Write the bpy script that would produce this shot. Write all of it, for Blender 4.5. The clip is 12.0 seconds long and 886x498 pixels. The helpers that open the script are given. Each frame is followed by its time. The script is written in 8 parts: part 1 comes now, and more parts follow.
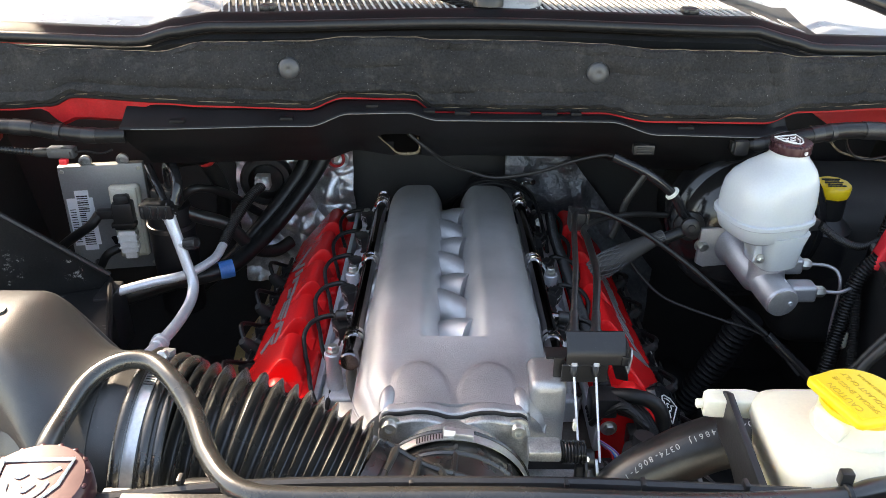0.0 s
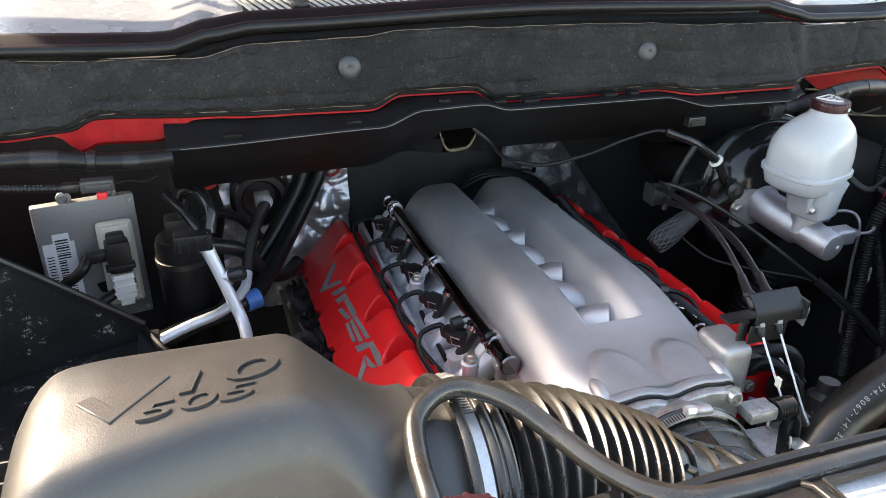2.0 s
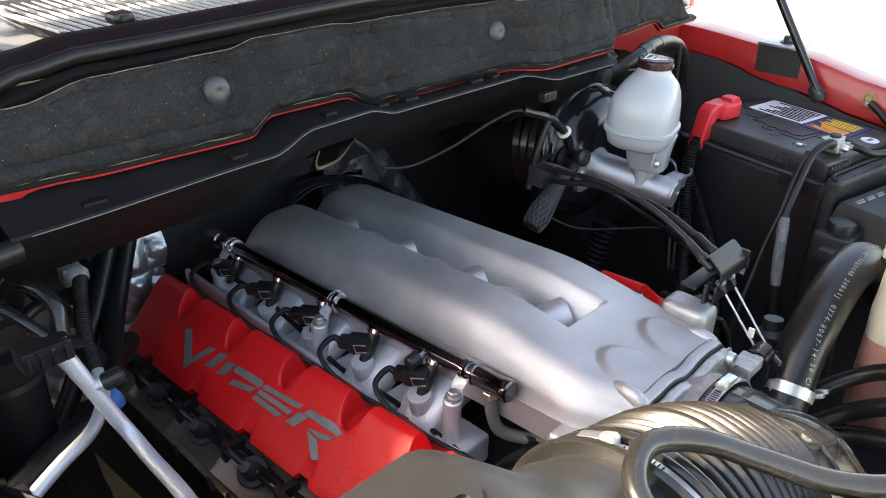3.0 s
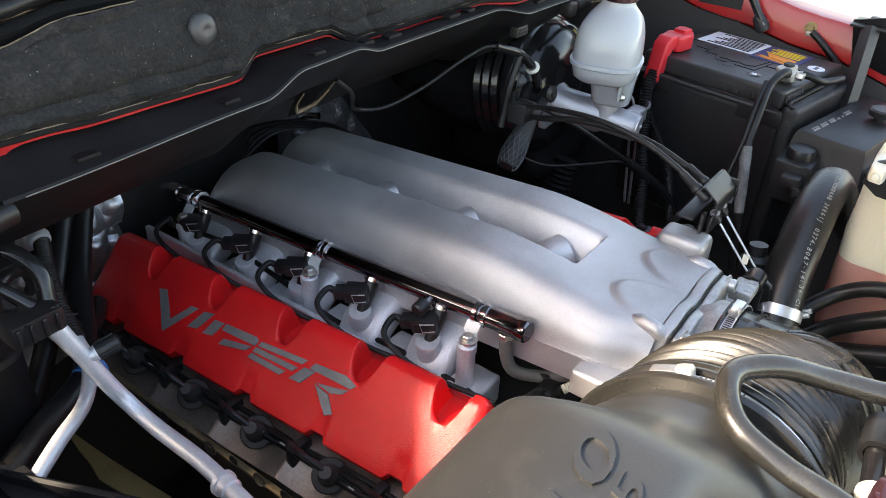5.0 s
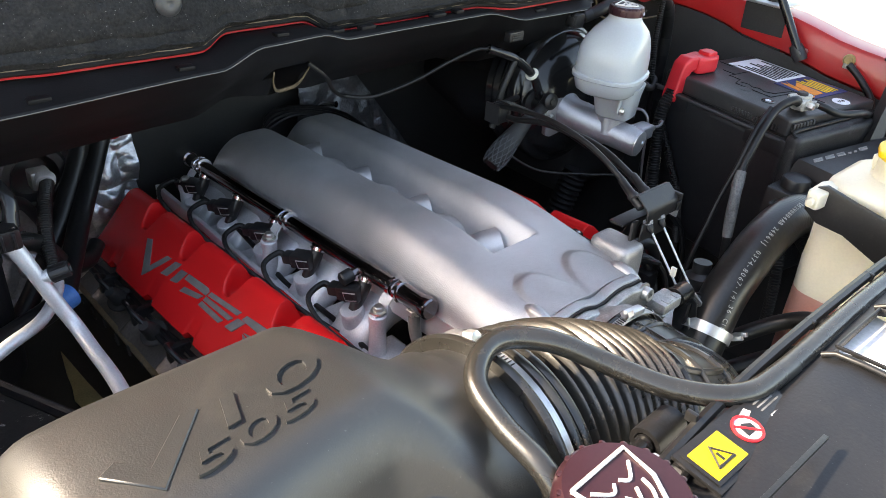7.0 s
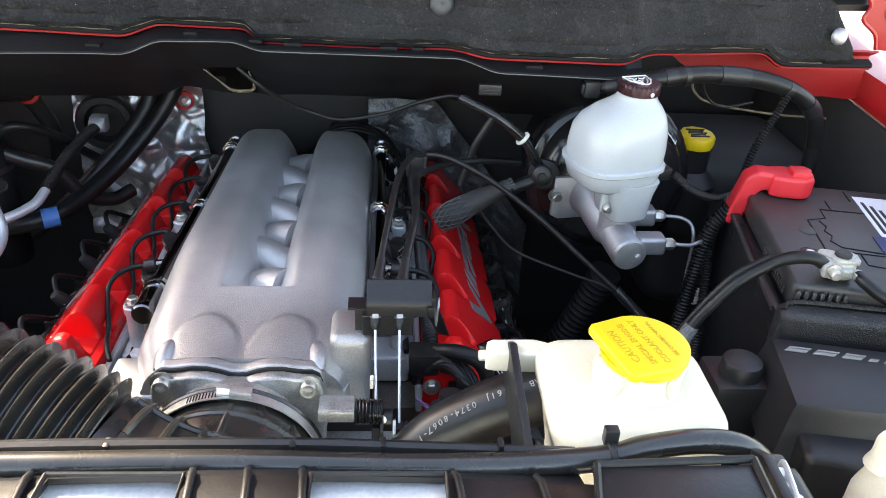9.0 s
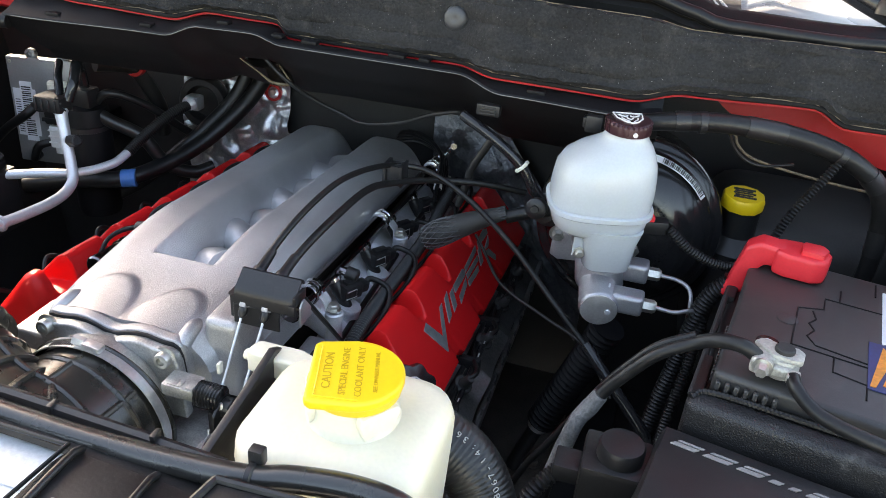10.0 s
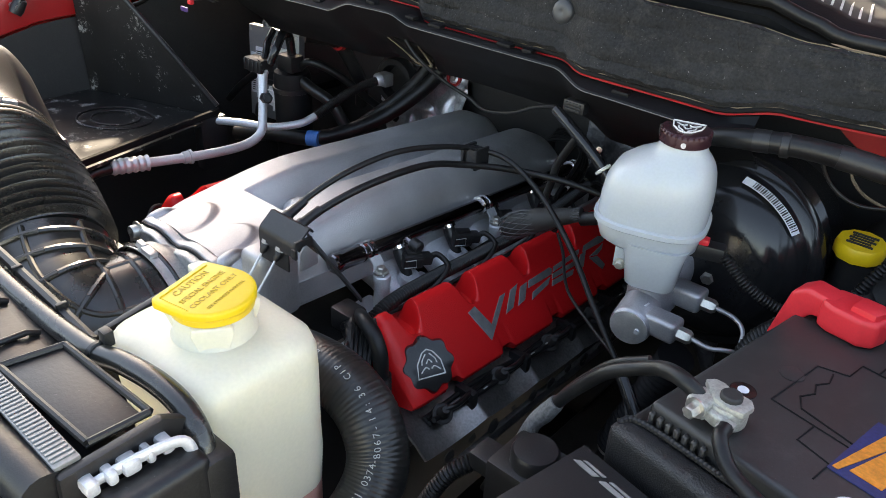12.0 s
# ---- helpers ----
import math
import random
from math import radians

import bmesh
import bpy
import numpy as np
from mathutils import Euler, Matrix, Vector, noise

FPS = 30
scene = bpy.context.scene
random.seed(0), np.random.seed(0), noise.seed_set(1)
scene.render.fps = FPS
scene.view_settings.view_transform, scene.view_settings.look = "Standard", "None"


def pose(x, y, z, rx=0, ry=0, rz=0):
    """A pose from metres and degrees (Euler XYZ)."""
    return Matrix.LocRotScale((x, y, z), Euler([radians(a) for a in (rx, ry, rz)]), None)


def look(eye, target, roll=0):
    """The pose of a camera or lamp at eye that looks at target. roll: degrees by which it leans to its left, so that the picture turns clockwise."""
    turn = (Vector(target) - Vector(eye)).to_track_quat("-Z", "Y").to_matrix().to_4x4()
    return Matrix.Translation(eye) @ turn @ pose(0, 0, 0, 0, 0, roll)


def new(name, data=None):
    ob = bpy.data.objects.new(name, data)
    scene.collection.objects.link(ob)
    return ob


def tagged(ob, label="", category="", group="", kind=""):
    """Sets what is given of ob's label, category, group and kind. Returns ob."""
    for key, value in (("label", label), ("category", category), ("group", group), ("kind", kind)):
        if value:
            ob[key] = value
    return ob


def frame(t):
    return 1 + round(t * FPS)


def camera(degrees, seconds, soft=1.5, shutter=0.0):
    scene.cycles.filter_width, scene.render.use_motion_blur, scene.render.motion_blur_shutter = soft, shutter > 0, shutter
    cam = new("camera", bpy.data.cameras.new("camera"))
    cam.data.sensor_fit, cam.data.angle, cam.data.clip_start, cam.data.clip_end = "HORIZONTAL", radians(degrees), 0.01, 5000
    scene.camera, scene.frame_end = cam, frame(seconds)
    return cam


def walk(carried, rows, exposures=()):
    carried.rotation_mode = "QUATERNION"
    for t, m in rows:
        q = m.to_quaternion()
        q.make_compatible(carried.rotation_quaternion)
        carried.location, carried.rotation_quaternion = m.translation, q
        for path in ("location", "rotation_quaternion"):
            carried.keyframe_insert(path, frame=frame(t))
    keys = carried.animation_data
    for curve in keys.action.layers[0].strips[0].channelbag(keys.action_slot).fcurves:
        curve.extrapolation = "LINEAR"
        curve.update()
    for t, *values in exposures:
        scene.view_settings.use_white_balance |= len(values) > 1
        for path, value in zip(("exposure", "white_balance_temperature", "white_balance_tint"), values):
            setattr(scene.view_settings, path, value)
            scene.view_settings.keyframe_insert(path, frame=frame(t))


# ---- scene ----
cam = camera(59.2, 12.0, soft=0.5)
PATH = [
    (0, (0.003, 0.0, 1.756), (0.002, 1.762, 0.81), 0.5),
    (0.5, (0.0, -0.007, 1.761), (0.005, 1.75, 0.805), 1.9),
    (1, (-0.095, -0.03, 1.749), (-0.049, 1.73, 0.801), 2.2),
    (1.5, (-0.302, -0.025, 1.739), (-0.017, 1.724, 0.812), 1.8),
    (2, (-0.441, 0.102, 1.716), (0.117, 1.787, 0.793), 1.3),
    (2.5, (-0.548, 0.233, 1.708), (0.336, 1.773, 0.787), 2.0),
    (3, (-0.666, 0.397, 1.698), (0.611, 1.612, 0.753), 1.6),
    (3.5, (-0.727, 0.48, 1.687), (0.634, 1.513, 0.647), 3.1),
    (5.5, (-0.733, 0.506, 1.682), (0.666, 1.459, 0.617), 3.0),
    (6, (-0.736, 0.499, 1.682), (0.665, 1.443, 0.611), 2.7),
    (6.5, (-0.717, 0.438, 1.684), (0.669, 1.406, 0.616), 2.9),
    (6.7, (-0.685, 0.367, 1.684), (0.64, 1.429, 0.627), 3.5),
    (8.3, (-0.17, 0.143, 1.67), (0.379, 1.788, 0.673), 4.5),
    (8.5, (-0.074, 0.123, 1.67), (0.356, 1.799, 0.667), 4.6),
    (9, (0.158, 0.062, 1.691), (0.31, 1.78, 0.679), 3.6),
    (9.5, (0.34, 0.103, 1.67), (0.268, 1.845, 0.691), 4.6),
    (10, (0.509, 0.127, 1.68), (0.066, 1.813, 0.7), 4.5),
    (10.5, (0.688, 0.166, 1.691), (-0.129, 1.705, 0.708), 3.6),
    (11, (0.739, 0.222, 1.681), (-0.241, 1.659, 0.694), 3.2),
    (11.5, (0.789, 0.254, 1.677), (-0.293, 1.61, 0.682), 2.9),
    (12, (0.801, 0.252, 1.677), (-0.311, 1.578, 0.674), 3.0),
]
walk(cam, [(t, look(eye, target, roll)) for t, eye, target, roll in PATH],
     exposures=[(0, 2.66, 8900, 12.5), (1.5, 2.63, 8900, 12.5), (3.0, 2.48, 8900, 12.5), (6.5, 2.4, 8900, 12.5), (8.5, 2.89, 8900, 12.5), (10.0, 2.69, 8900, 12.5), (11.0, 2.5, 8900, 12.5), (12, 2.4, 8900, 12.5)])

# ---- light ----
SUN_AZ, SUN_EL = 311.5, 37.0
world = bpy.data.worlds.new("sky")
scene.world = world
world.use_nodes = True
_n = world.node_tree.nodes
_sky = _n.new("ShaderNodeTexSky")
_sky.sky_type = "NISHITA"
_sky.sun_disc = False
_sky.sun_elevation = radians(SUN_EL)
_sky.sun_rotation = radians(SUN_AZ)
world.node_tree.links.new(_sky.outputs[0], _n["Background"].inputs[0])
_n["Background"].inputs[1].default_value = 0.15
_sl = bpy.data.lights.new("sun", "SUN")
_sl.energy, _sl.angle, _sl.color = 2.6, radians(2.5), (1.0, 0.965, 0.915)
sun = new("sun", _sl)
_d = Vector((math.sin(radians(SUN_AZ)) * math.cos(radians(SUN_EL)), math.cos(radians(SUN_AZ)) * math.cos(radians(SUN_EL)), math.sin(radians(SUN_EL))))
sun.matrix_world = look(_d * 20, (0, 0, 0))

# ---- materials ----
def mat(name, col, rough=0.5, metal=0.0, var=0.15, blotch=14.0, grain=350.0, bump=0.15, depth=0.0006, rvar=0.12,
        dust=0.0, dustcol=(0.32, 0.29, 0.25), coat=0.0, piece=0.0, sss=0.0, foil=0.0, spec=0.5, lint=0.0, scuff=0.0):
    m = bpy.data.materials.new(name)
    m.use_nodes = True
    nt = m.node_tree
    N, L = nt.nodes, nt.links
    b = N["Principled BSDF"]
    tc = N.new("ShaderNodeTexCoord")
    n1 = N.new("ShaderNodeTexNoise")
    n1.inputs["Scale"].default_value, n1.inputs["Detail"].default_value = blotch, 5.0
    n2 = N.new("ShaderNodeTexNoise")
    n2.inputs["Scale"].default_value, n2.inputs["Detail"].default_value = grain, 3.0
    for n in (n1, n2):
        L.new(tc.outputs["Object"], n.inputs["Vector"])
    mixn = N.new("ShaderNodeMath")
    mixn.operation = "MULTIPLY_ADD"
    mixn.inputs[1].default_value = 0.45
    L.new(n2.outputs[0], mixn.inputs[0])
    half = N.new("ShaderNodeMath")
    half.operation = "MULTIPLY"
    half.inputs[1].default_value = 0.55
    L.new(n1.outputs[0], half.inputs[0])
    L.new(half.outputs[0], mixn.inputs[2])
    ramp = N.new("ShaderNodeValToRGB")
    ramp.color_ramp.elements[0].position, ramp.color_ramp.elements[1].position = 0.32, 0.68
    lo = [max(0.0, c * (1 - var)) for c in col]
    hi = [min(1.0, c * (1 + var)) for c in col]
    ramp.color_ramp.elements[0].color, ramp.color_ramp.elements[1].color = (*lo, 1), (*hi, 1)
    L.new(mixn.outputs[0], ramp.inputs[0])
    out = ramp.outputs[0]
    if piece:
        oi = N.new("ShaderNodeObjectInfo")
        hs = N.new("ShaderNodeHueSaturation")
        mr = N.new("ShaderNodeMapRange")
        mr.inputs[3].default_value, mr.inputs[4].default_value = 1 - piece, 1 + piece
        L.new(oi.outputs["Random"], mr.inputs[0])
        L.new(mr.outputs[0], hs.inputs["Value"])
        L.new(out, hs.inputs["Color"])
        out = hs.outputs[0]
    if dust:
        n3 = N.new("ShaderNodeTexNoise")
        n3.inputs["Scale"].default_value, n3.inputs["Detail"].default_value, n3.inputs["Roughness"].default_value = 38.0, 9.0, 0.75
        L.new(tc.outputs["Object"], n3.inputs["Vector"])
        r3 = N.new("ShaderNodeValToRGB")
        r3.color_ramp.elements[0].position, r3.color_ramp.elements[1].position = 0.52, 0.78
        r3.color_ramp.elements[0].color, r3.color_ramp.elements[1].color = (0, 0, 0, 1), (dust, dust, dust, 1)
        L.new(n3.outputs[0], r3.inputs[0])
        mx = N.new("ShaderNodeMix")
        mx.data_type = "RGBA"
        L.new(r3.outputs[0], mx.inputs[0])
        L.new(out, mx.inputs[6])
        mx.inputs[7].default_value = (*dustcol, 1)
        out = mx.outputs[2]
    for amount, scale, lo_, hi_, tone in ((lint, 420.0, 0.69, 0.74, (0.3, 0.29, 0.27)), (scuff, 24.0, 0.572, 0.608, (0.35, 0.34, 0.32))):
        if amount:
            n4 = N.new("ShaderNodeTexNoise")
            n4.inputs["Scale"].default_value, n4.inputs["Detail"].default_value, n4.inputs["Roughness"].default_value = scale, 4.0 if scale > 100 else 12.0, 0.55 if scale > 100 else 0.8
            L.new(tc.outputs["Object"], n4.inputs["Vector"])
            r4 = N.new("ShaderNodeMapRange")
            r4.inputs[1].default_value, r4.inputs[2].default_value, r4.inputs[4].default_value = lo_, hi_, amount
            L.new(n4.outputs[0], r4.inputs[0])
            m4 = N.new("ShaderNodeMix")
            m4.data_type = "RGBA"
            L.new(r4.outputs[0], m4.inputs[0])
            L.new(out, m4.inputs[6])
            m4.inputs[7].default_value = (*tone, 1)
            out = m4.outputs[2]
    L.new(out, b.inputs["Base Color"])
    b.inputs["Metallic"].default_value = metal
    b.inputs["Specular IOR Level"].default_value = spec
    rr = N.new("ShaderNodeMapRange")
    rr.inputs[3].default_value, rr.inputs[4].default_value = max(0.02, rough - rvar), min(1.0, rough + rvar)
    L.new(n1.outputs[0], rr.inputs[0])
    L.new(rr.outputs[0], b.inputs["Roughness"])
    if bump:
        bp = N.new("ShaderNodeBump")
        bp.inputs["Strength"].default_value, bp.inputs["Distance"].default_value = bump, depth
        L.new(n2.outputs[0], bp.inputs["Height"])
        if foil:
            vo = N.new("ShaderNodeTexVoronoi")
            vo.inputs["Scale"].default_value = foil
            L.new(tc.outputs["Object"], vo.inputs["Vector"])
            b2 = N.new("ShaderNodeBump")
            b2.inputs["Strength"].default_value, b2.inputs["Distance"].default_value = 0.55, 0.012
            L.new(vo.outputs["Distance"], b2.inputs["Height"])
            L.new(b2.outputs[0], bp.inputs["Normal"])
        L.new(bp.outputs[0], b.inputs["Normal"])
    b.inputs["Coat Weight"].default_value = coat
    b.inputs["Coat Roughness"].default_value = 0.08
    if sss:
        b.inputs["Subsurface Weight"].default_value = sss
        b.inputs["Subsurface Radius"].default_value = (0.02, 0.018, 0.012)
        b.inputs["Subsurface Scale"].default_value = 1.0
    return m


def glass(name, col, rough=0.02):
    m = bpy.data.materials.new(name)
    m.use_nodes = True
    b = m.node_tree.nodes["Principled BSDF"]
    b.inputs["Base Color"].default_value = (*col, 1)
    b.inputs["Roughness"].default_value = rough
    b.inputs["Transmission Weight"].default_value = 1.0
    b.inputs["IOR"].default_value = 1.45
    return m


CAST = mat("cast_aluminium", (0.55, 0.545, 0.548), rough=0.44, metal=0.75, var=0.4, blotch=7, grain=900, bump=0.65, depth=0.0008, rvar=0.08, lint=0.45)
CAST_ROUGH = mat("raw_cast_aluminium", (0.5, 0.5, 0.49), rough=0.45, metal=0.8, var=0.35, blotch=60, grain=500, bump=0.6, depth=0.001)
RUNNER = mat("light_cast_alloy", (0.64, 0.645, 0.675), rough=0.46, metal=0.45, var=0.18, blotch=30, grain=480, bump=0.5, depth=0.0008)
FUSECOVER = mat("satin_cover_black", (0.013, 0.013, 0.0145), rough=0.44, var=0.2, grain=800, bump=0.3, dust=0.04, lint=0.1, spec=0.5)
ALLOY = mat("grey_alloy", (0.38, 0.38, 0.4), rough=0.4, metal=0.7, var=0.18, blotch=30, grain=500, bump=0.4)
SILVER = mat("bright_aluminium", (0.7, 0.71, 0.73), rough=0.44, metal=0.5, var=0.14, blotch=40, grain=500, bump=0.25, lint=0.1)
CHROME = mat("chrome", (0.75, 0.75, 0.77), rough=0.09, metal=1.0, var=0.05, bump=0.0, rvar=0.04)
DARKCHROME = mat("dark_chrome", (0.22, 0.2, 0.21), rough=0.14, metal=1.0, var=0.1, bump=0.0, rvar=0.05)
STEEL = mat("brushed_steel", (0.68, 0.68, 0.68), rough=0.36, metal=0.8, var=0.15, blotch=40, grain=300, bump=0.15)
ZINC = mat("zinc_bolt", (0.55, 0.54, 0.5), rough=0.35, metal=0.9, var=0.2, blotch=80, bump=0.2)
LEAD = mat("lead_terminal", (0.42, 0.41, 0.37), rough=0.5, metal=0.45, var=0.35, blotch=70, grain=400, bump=0.6, depth=0.001)
RED = mat("red_paint", (0.72, 0.015, 0.017), rough=0.24, var=0.1, blotch=6, grain=720, bump=0.5, depth=0.001, coat=0.0, rvar=0.05, spec=0.32)
REDBODY = mat("red_body_paint", (0.4, 0.01, 0.012), rough=0.36, var=0.08, blotch=6, bump=0.0, coat=0.35, rvar=0.04, dust=0.06)
REDPLASTIC = mat("red_plastic", (0.7, 0.026, 0.036), rough=0.42, var=0.08, bump=0.12)
BLACK = mat("black_plastic", (0.012, 0.012, 0.013), rough=0.4, var=0.25, bump=0.25, dust=0.05, lint=0.12)
BLACKGLOSS = mat("black_gloss", (0.012, 0.012, 0.013), rough=0.16, var=0.2, bump=0.0, rvar=0.06)
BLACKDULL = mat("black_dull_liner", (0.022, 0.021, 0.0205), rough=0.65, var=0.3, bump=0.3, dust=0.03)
RUBBER = mat("black_rubber", (0.0095, 0.0095, 0.01), rough=0.38, var=0.3, grain=260, bump=0.3, dust=0.05, spec=0.34)
GREYRUBBER = mat("grey_rubber", (0.13, 0.125, 0.115), rough=0.5, var=0.2, bump=0.15)
BELLOW = mat("duct_rubber", (0.022, 0.021, 0.019), rough=0.27, var=0.2, bump=0.1, dust=0.1, dustcol=(0.2, 0.18, 0.14), rvar=0.08, spec=0.8)
LIDPLASTIC = mat("airbox_plastic", (0.025, 0.025, 0.0245), rough=0.41, var=0.14, blotch=8, grain=900, bump=0.4, depth=0.0005, dust=0.07, rvar=0.06, spec=0.85, lint=0.2)
INSUL = mat("cowl_insulation", (0.022, 0.0218, 0.022), rough=0.8, var=0.55, blotch=6, grain=300, bump=1.0, depth=0.002, dust=0.24, dustcol=(0.16, 0.148, 0.128), lint=1.0, spec=0.15)
FRAY = mat("frayed_fibre", (0.17, 0.13, 0.085), rough=0.9, var=0.4, blotch=90, bump=0.8, depth=0.002)
FOIL = mat("foil_heat_shield", (0.62, 0.63, 0.66), rough=0.38, metal=0.85, var=0.3, blotch=18, grain=260, bump=0.25, depth=0.001)
DULLFOIL = mat("dull_foil_blanket", (0.15, 0.158, 0.175), rough=0.42, metal=0.7, var=0.3, blotch=30, grain=150, bump=0.9, depth=0.003, foil=22.0)
RESIN = mat("translucent_white_plastic", (0.425, 0.455, 0.475), rough=0.2, var=0.05, blotch=8, bump=0.06, sss=0.35)
TANKPL = mat("cream_tank_plastic", (0.74, 0.685, 0.54), rough=0.36, var=0.06, blotch=6, grain=300, bump=0.12, sss=0.3)
COOLANT = mat("pink_coolant_plastic", (0.62, 0.3, 0.24), rough=0.38, var=0.08, blotch=6, bump=0.1, sss=0.3)
YELLOW = mat("yellow_plastic", (0.85, 0.55, 0.02), rough=0.4, var=0.06, bump=0.1)
BLUETAPE = mat("blue_tape", (0.04, 0.2, 0.55), rough=0.5, var=0.15, bump=0.2)
WHITEPL = mat("white_plastic", (0.85, 0.84, 0.81), rough=0.45, var=0.1, bump=0.1)
IVORY = mat("ivory_plastic", (0.72, 0.7, 0.6), rough=0.5, var=0.12, bump=0.1)
PAPER = mat("label_white", (0.72, 0.74, 0.78), rough=0.55, var=0.08, bump=0.05)
PIN = mat("push_pin_plastic", (0.045, 0.047, 0.05), rough=0.42, var=0.15, bump=0.1)
COWLBLACK = mat("cowl_extension_black", (0.0065, 0.0065, 0.0075), rough=0.55, var=0.3, grain=500, bump=0.3, dust=0.015, spec=0.2)
INK = mat("label_ink", (0.02, 0.02, 0.022), rough=0.6, var=0.1, bump=0.0)
PRINT = mat("white_print", (0.34, 0.34, 0.32), rough=0.6, var=0.2, bump=0.0)
BADGE = mat("badge_grey", (0.2, 0.2, 0.2), rough=0.5, metal=0.3, var=0.25, blotch=90, grain=600, bump=0.5)
SRTGREY = mat("lettering_grey", (0.24, 0.23, 0.22), rough=0.5, var=0.1, bump=0.1)
PURPLECAP = mat("anodised_cap", (0.045, 0.016, 0.021), rough=0.3, metal=0.3, var=0.15, bump=0.05, coat=0.12, spec=0.4)
ENGRAVE = mat("engraved_white", (0.7, 0.68, 0.66), rough=0.4, var=0.05, bump=0.0)
BATTERY = mat("battery_case", (0.032, 0.0315, 0.0315), rough=0.42, var=0.2, grain=800, bump=0.25, dust=0.08, lint=0.15)
TEXBLACK = mat("textured_black", (0.013, 0.013, 0.014), scuff=0.15, rough=0.4, var=0.2, grain=620, bump=0.9, depth=0.0012)
ECUMETAL = mat("ecu_aluminium", (0.3, 0.305, 0.31), rough=0.42, metal=0.5, var=0.12, bump=0.1)
BROWNSTEEL = mat("brown_steel", (0.19, 0.16, 0.14), rough=0.36, metal=0.6, var=0.3, blotch=22, grain=300, bump=0.4)
HEATDARK = mat("heat_darkened_steel", (0.24, 0.233, 0.228), rough=0.34, metal=0.8, var=0.35, blotch=25, grain=300, bump=0.3)
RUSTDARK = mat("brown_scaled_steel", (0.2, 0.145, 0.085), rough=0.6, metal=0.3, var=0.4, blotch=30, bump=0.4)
RUSTY = mat("tan_bracket", (0.32, 0.23, 0.1), rough=0.6, metal=0.3, var=0.3, blotch=20, bump=0.3)
HOSE = mat("hose_rubber", (0.013, 0.0128, 0.0125), rough=0.32, var=0.25, grain=300, bump=0.25, dust=0.06, rvar=0.08, spec=0.5)
REDFLANGE = mat("red_primer_coat", (0.34, 0.009, 0.012), rough=0.5, var=0.25, blotch=30, bump=0.2, spec=0.2, dust=0.1)
COWLPL = mat("cowl_plastic", (0.25, 0.254, 0.26), rough=0.28, var=0.1, bump=0.15, dust=0.1)
GRILLE = mat("grille_grey", (0.5, 0.5, 0.48), rough=0.5, var=0.2, bump=0.2)
GLASS = glass("windscreen_glass", (0.55, 0.62, 0.66))
CONCRETE = mat("concrete", (0.5, 0.49, 0.46), rough=0.85, var=0.15, blotch=3, grain=120, bump=0.4, depth=0.002)
CAPINK = mat("cap_print", (0.52, 0.31, 0.012), rough=0.5, var=0.2, bump=0.0)
GREYTAPE = mat("worn_grey_tape", (0.15, 0.15, 0.148), rough=0.6, var=0.5, blotch=60, bump=0.6, depth=0.002)
TRAYPL = mat("scuffed_tray_plastic", (0.01, 0.01, 0.0105), rough=0.45, var=0.3, bump=0.3, dust=0.03, scuff=0.75, spec=0.3)
STRIP = mat("ribbed_strip", (0.3, 0.3, 0.29), rough=0.45, metal=0.4, var=0.15, bump=0.1)
CONDENSER = mat("condenser_alloy", (0.82, 0.82, 0.82), rough=0.4, metal=0.1, var=0.15, blotch=40, bump=0.2)
ORANGE = mat("label_orange", (0.75, 0.25, 0.03), rough=0.5, var=0.3, blotch=60, bump=0.0)
NAVY = mat("label_navy", (0.02, 0.03, 0.12), rough=0.5, var=0.3, blotch=60, bump=0.0)
LABELYEL = mat("label_yellow", (0.72, 0.5, 0.02), rough=0.45, var=0.08, bump=0.0)
PURPLE = mat("purple_tag", (0.25, 0.13, 0.4), rough=0.5, var=0.1, bump=0.0)

# ---- geometry helpers ----
def finish(bm, sharp=38.0):
    bmesh.ops.recalc_face_normals(bm, faces=bm.faces)
    lim = radians(sharp)
    for f in bm.faces:
        f.smooth = True
    for e in bm.edges:
        if len(e.link_faces) == 2 and e.calc_face_angle(0.0) > lim:
            e.smooth = False
    return bm


def thing(name, label, category, base=(0, 0, 0), group="", kind=""):
    ob = new(name)
    ob.empty_display_size = 0.02
    ob.location = base
    return tagged(ob, label, category, group, kind)


def part(name, bm, material, parent=None, label="", sharp=38.0):
    finish(bm, sharp)
    me = bpy.data.meshes.new(name)
    bm.to_mesh(me)
    bm.free()
    me.materials.append(material)
    ob = new(name, me)
    if parent is not None:
        ob.parent = parent
        ob.matrix_parent_inverse = Matrix.Translation(-parent.location) if parent.data is None else Matrix()
    if label:
        ob["label"] = label
    return ob


def solo(name, bm, material, label, category, group="", kind="", sharp=38.0):
    return tagged(part(name, bm, material, None, "", sharp), label, category, group, kind)


def smooth_path(pts, n=8):
    P = [Vector(p) for p in pts]
    if len(P) == 2:
        return [P[0].lerp(P[1], i / n) for i in range(n + 1)], [i / n for i in range(n + 1)]
    Q = [P[0] * 2 - P[1]] + P + [P[-1] * 2 - P[-2]]
    out, pos = [], []
    for i in range(len(P) - 1):
        a, b, c, d = Q[i:i + 4]
        for k in range(n):
            t = k / n
            out.append(0.5 * ((2 * b) + (c - a) * t + (2 * a - 5 * b + 4 * c - d) * t * t + (3 * b - a - 3 * c + d) * t ** 3))
            pos.append(i + t)
    out.append(P[-1])
    pos.append(len(P) - 1)
    return out, pos


def along(path):
    d = [0.0]
    for a, b in zip(path, path[1:]):
        d.append(d[-1] + (b - a).length)
    return d


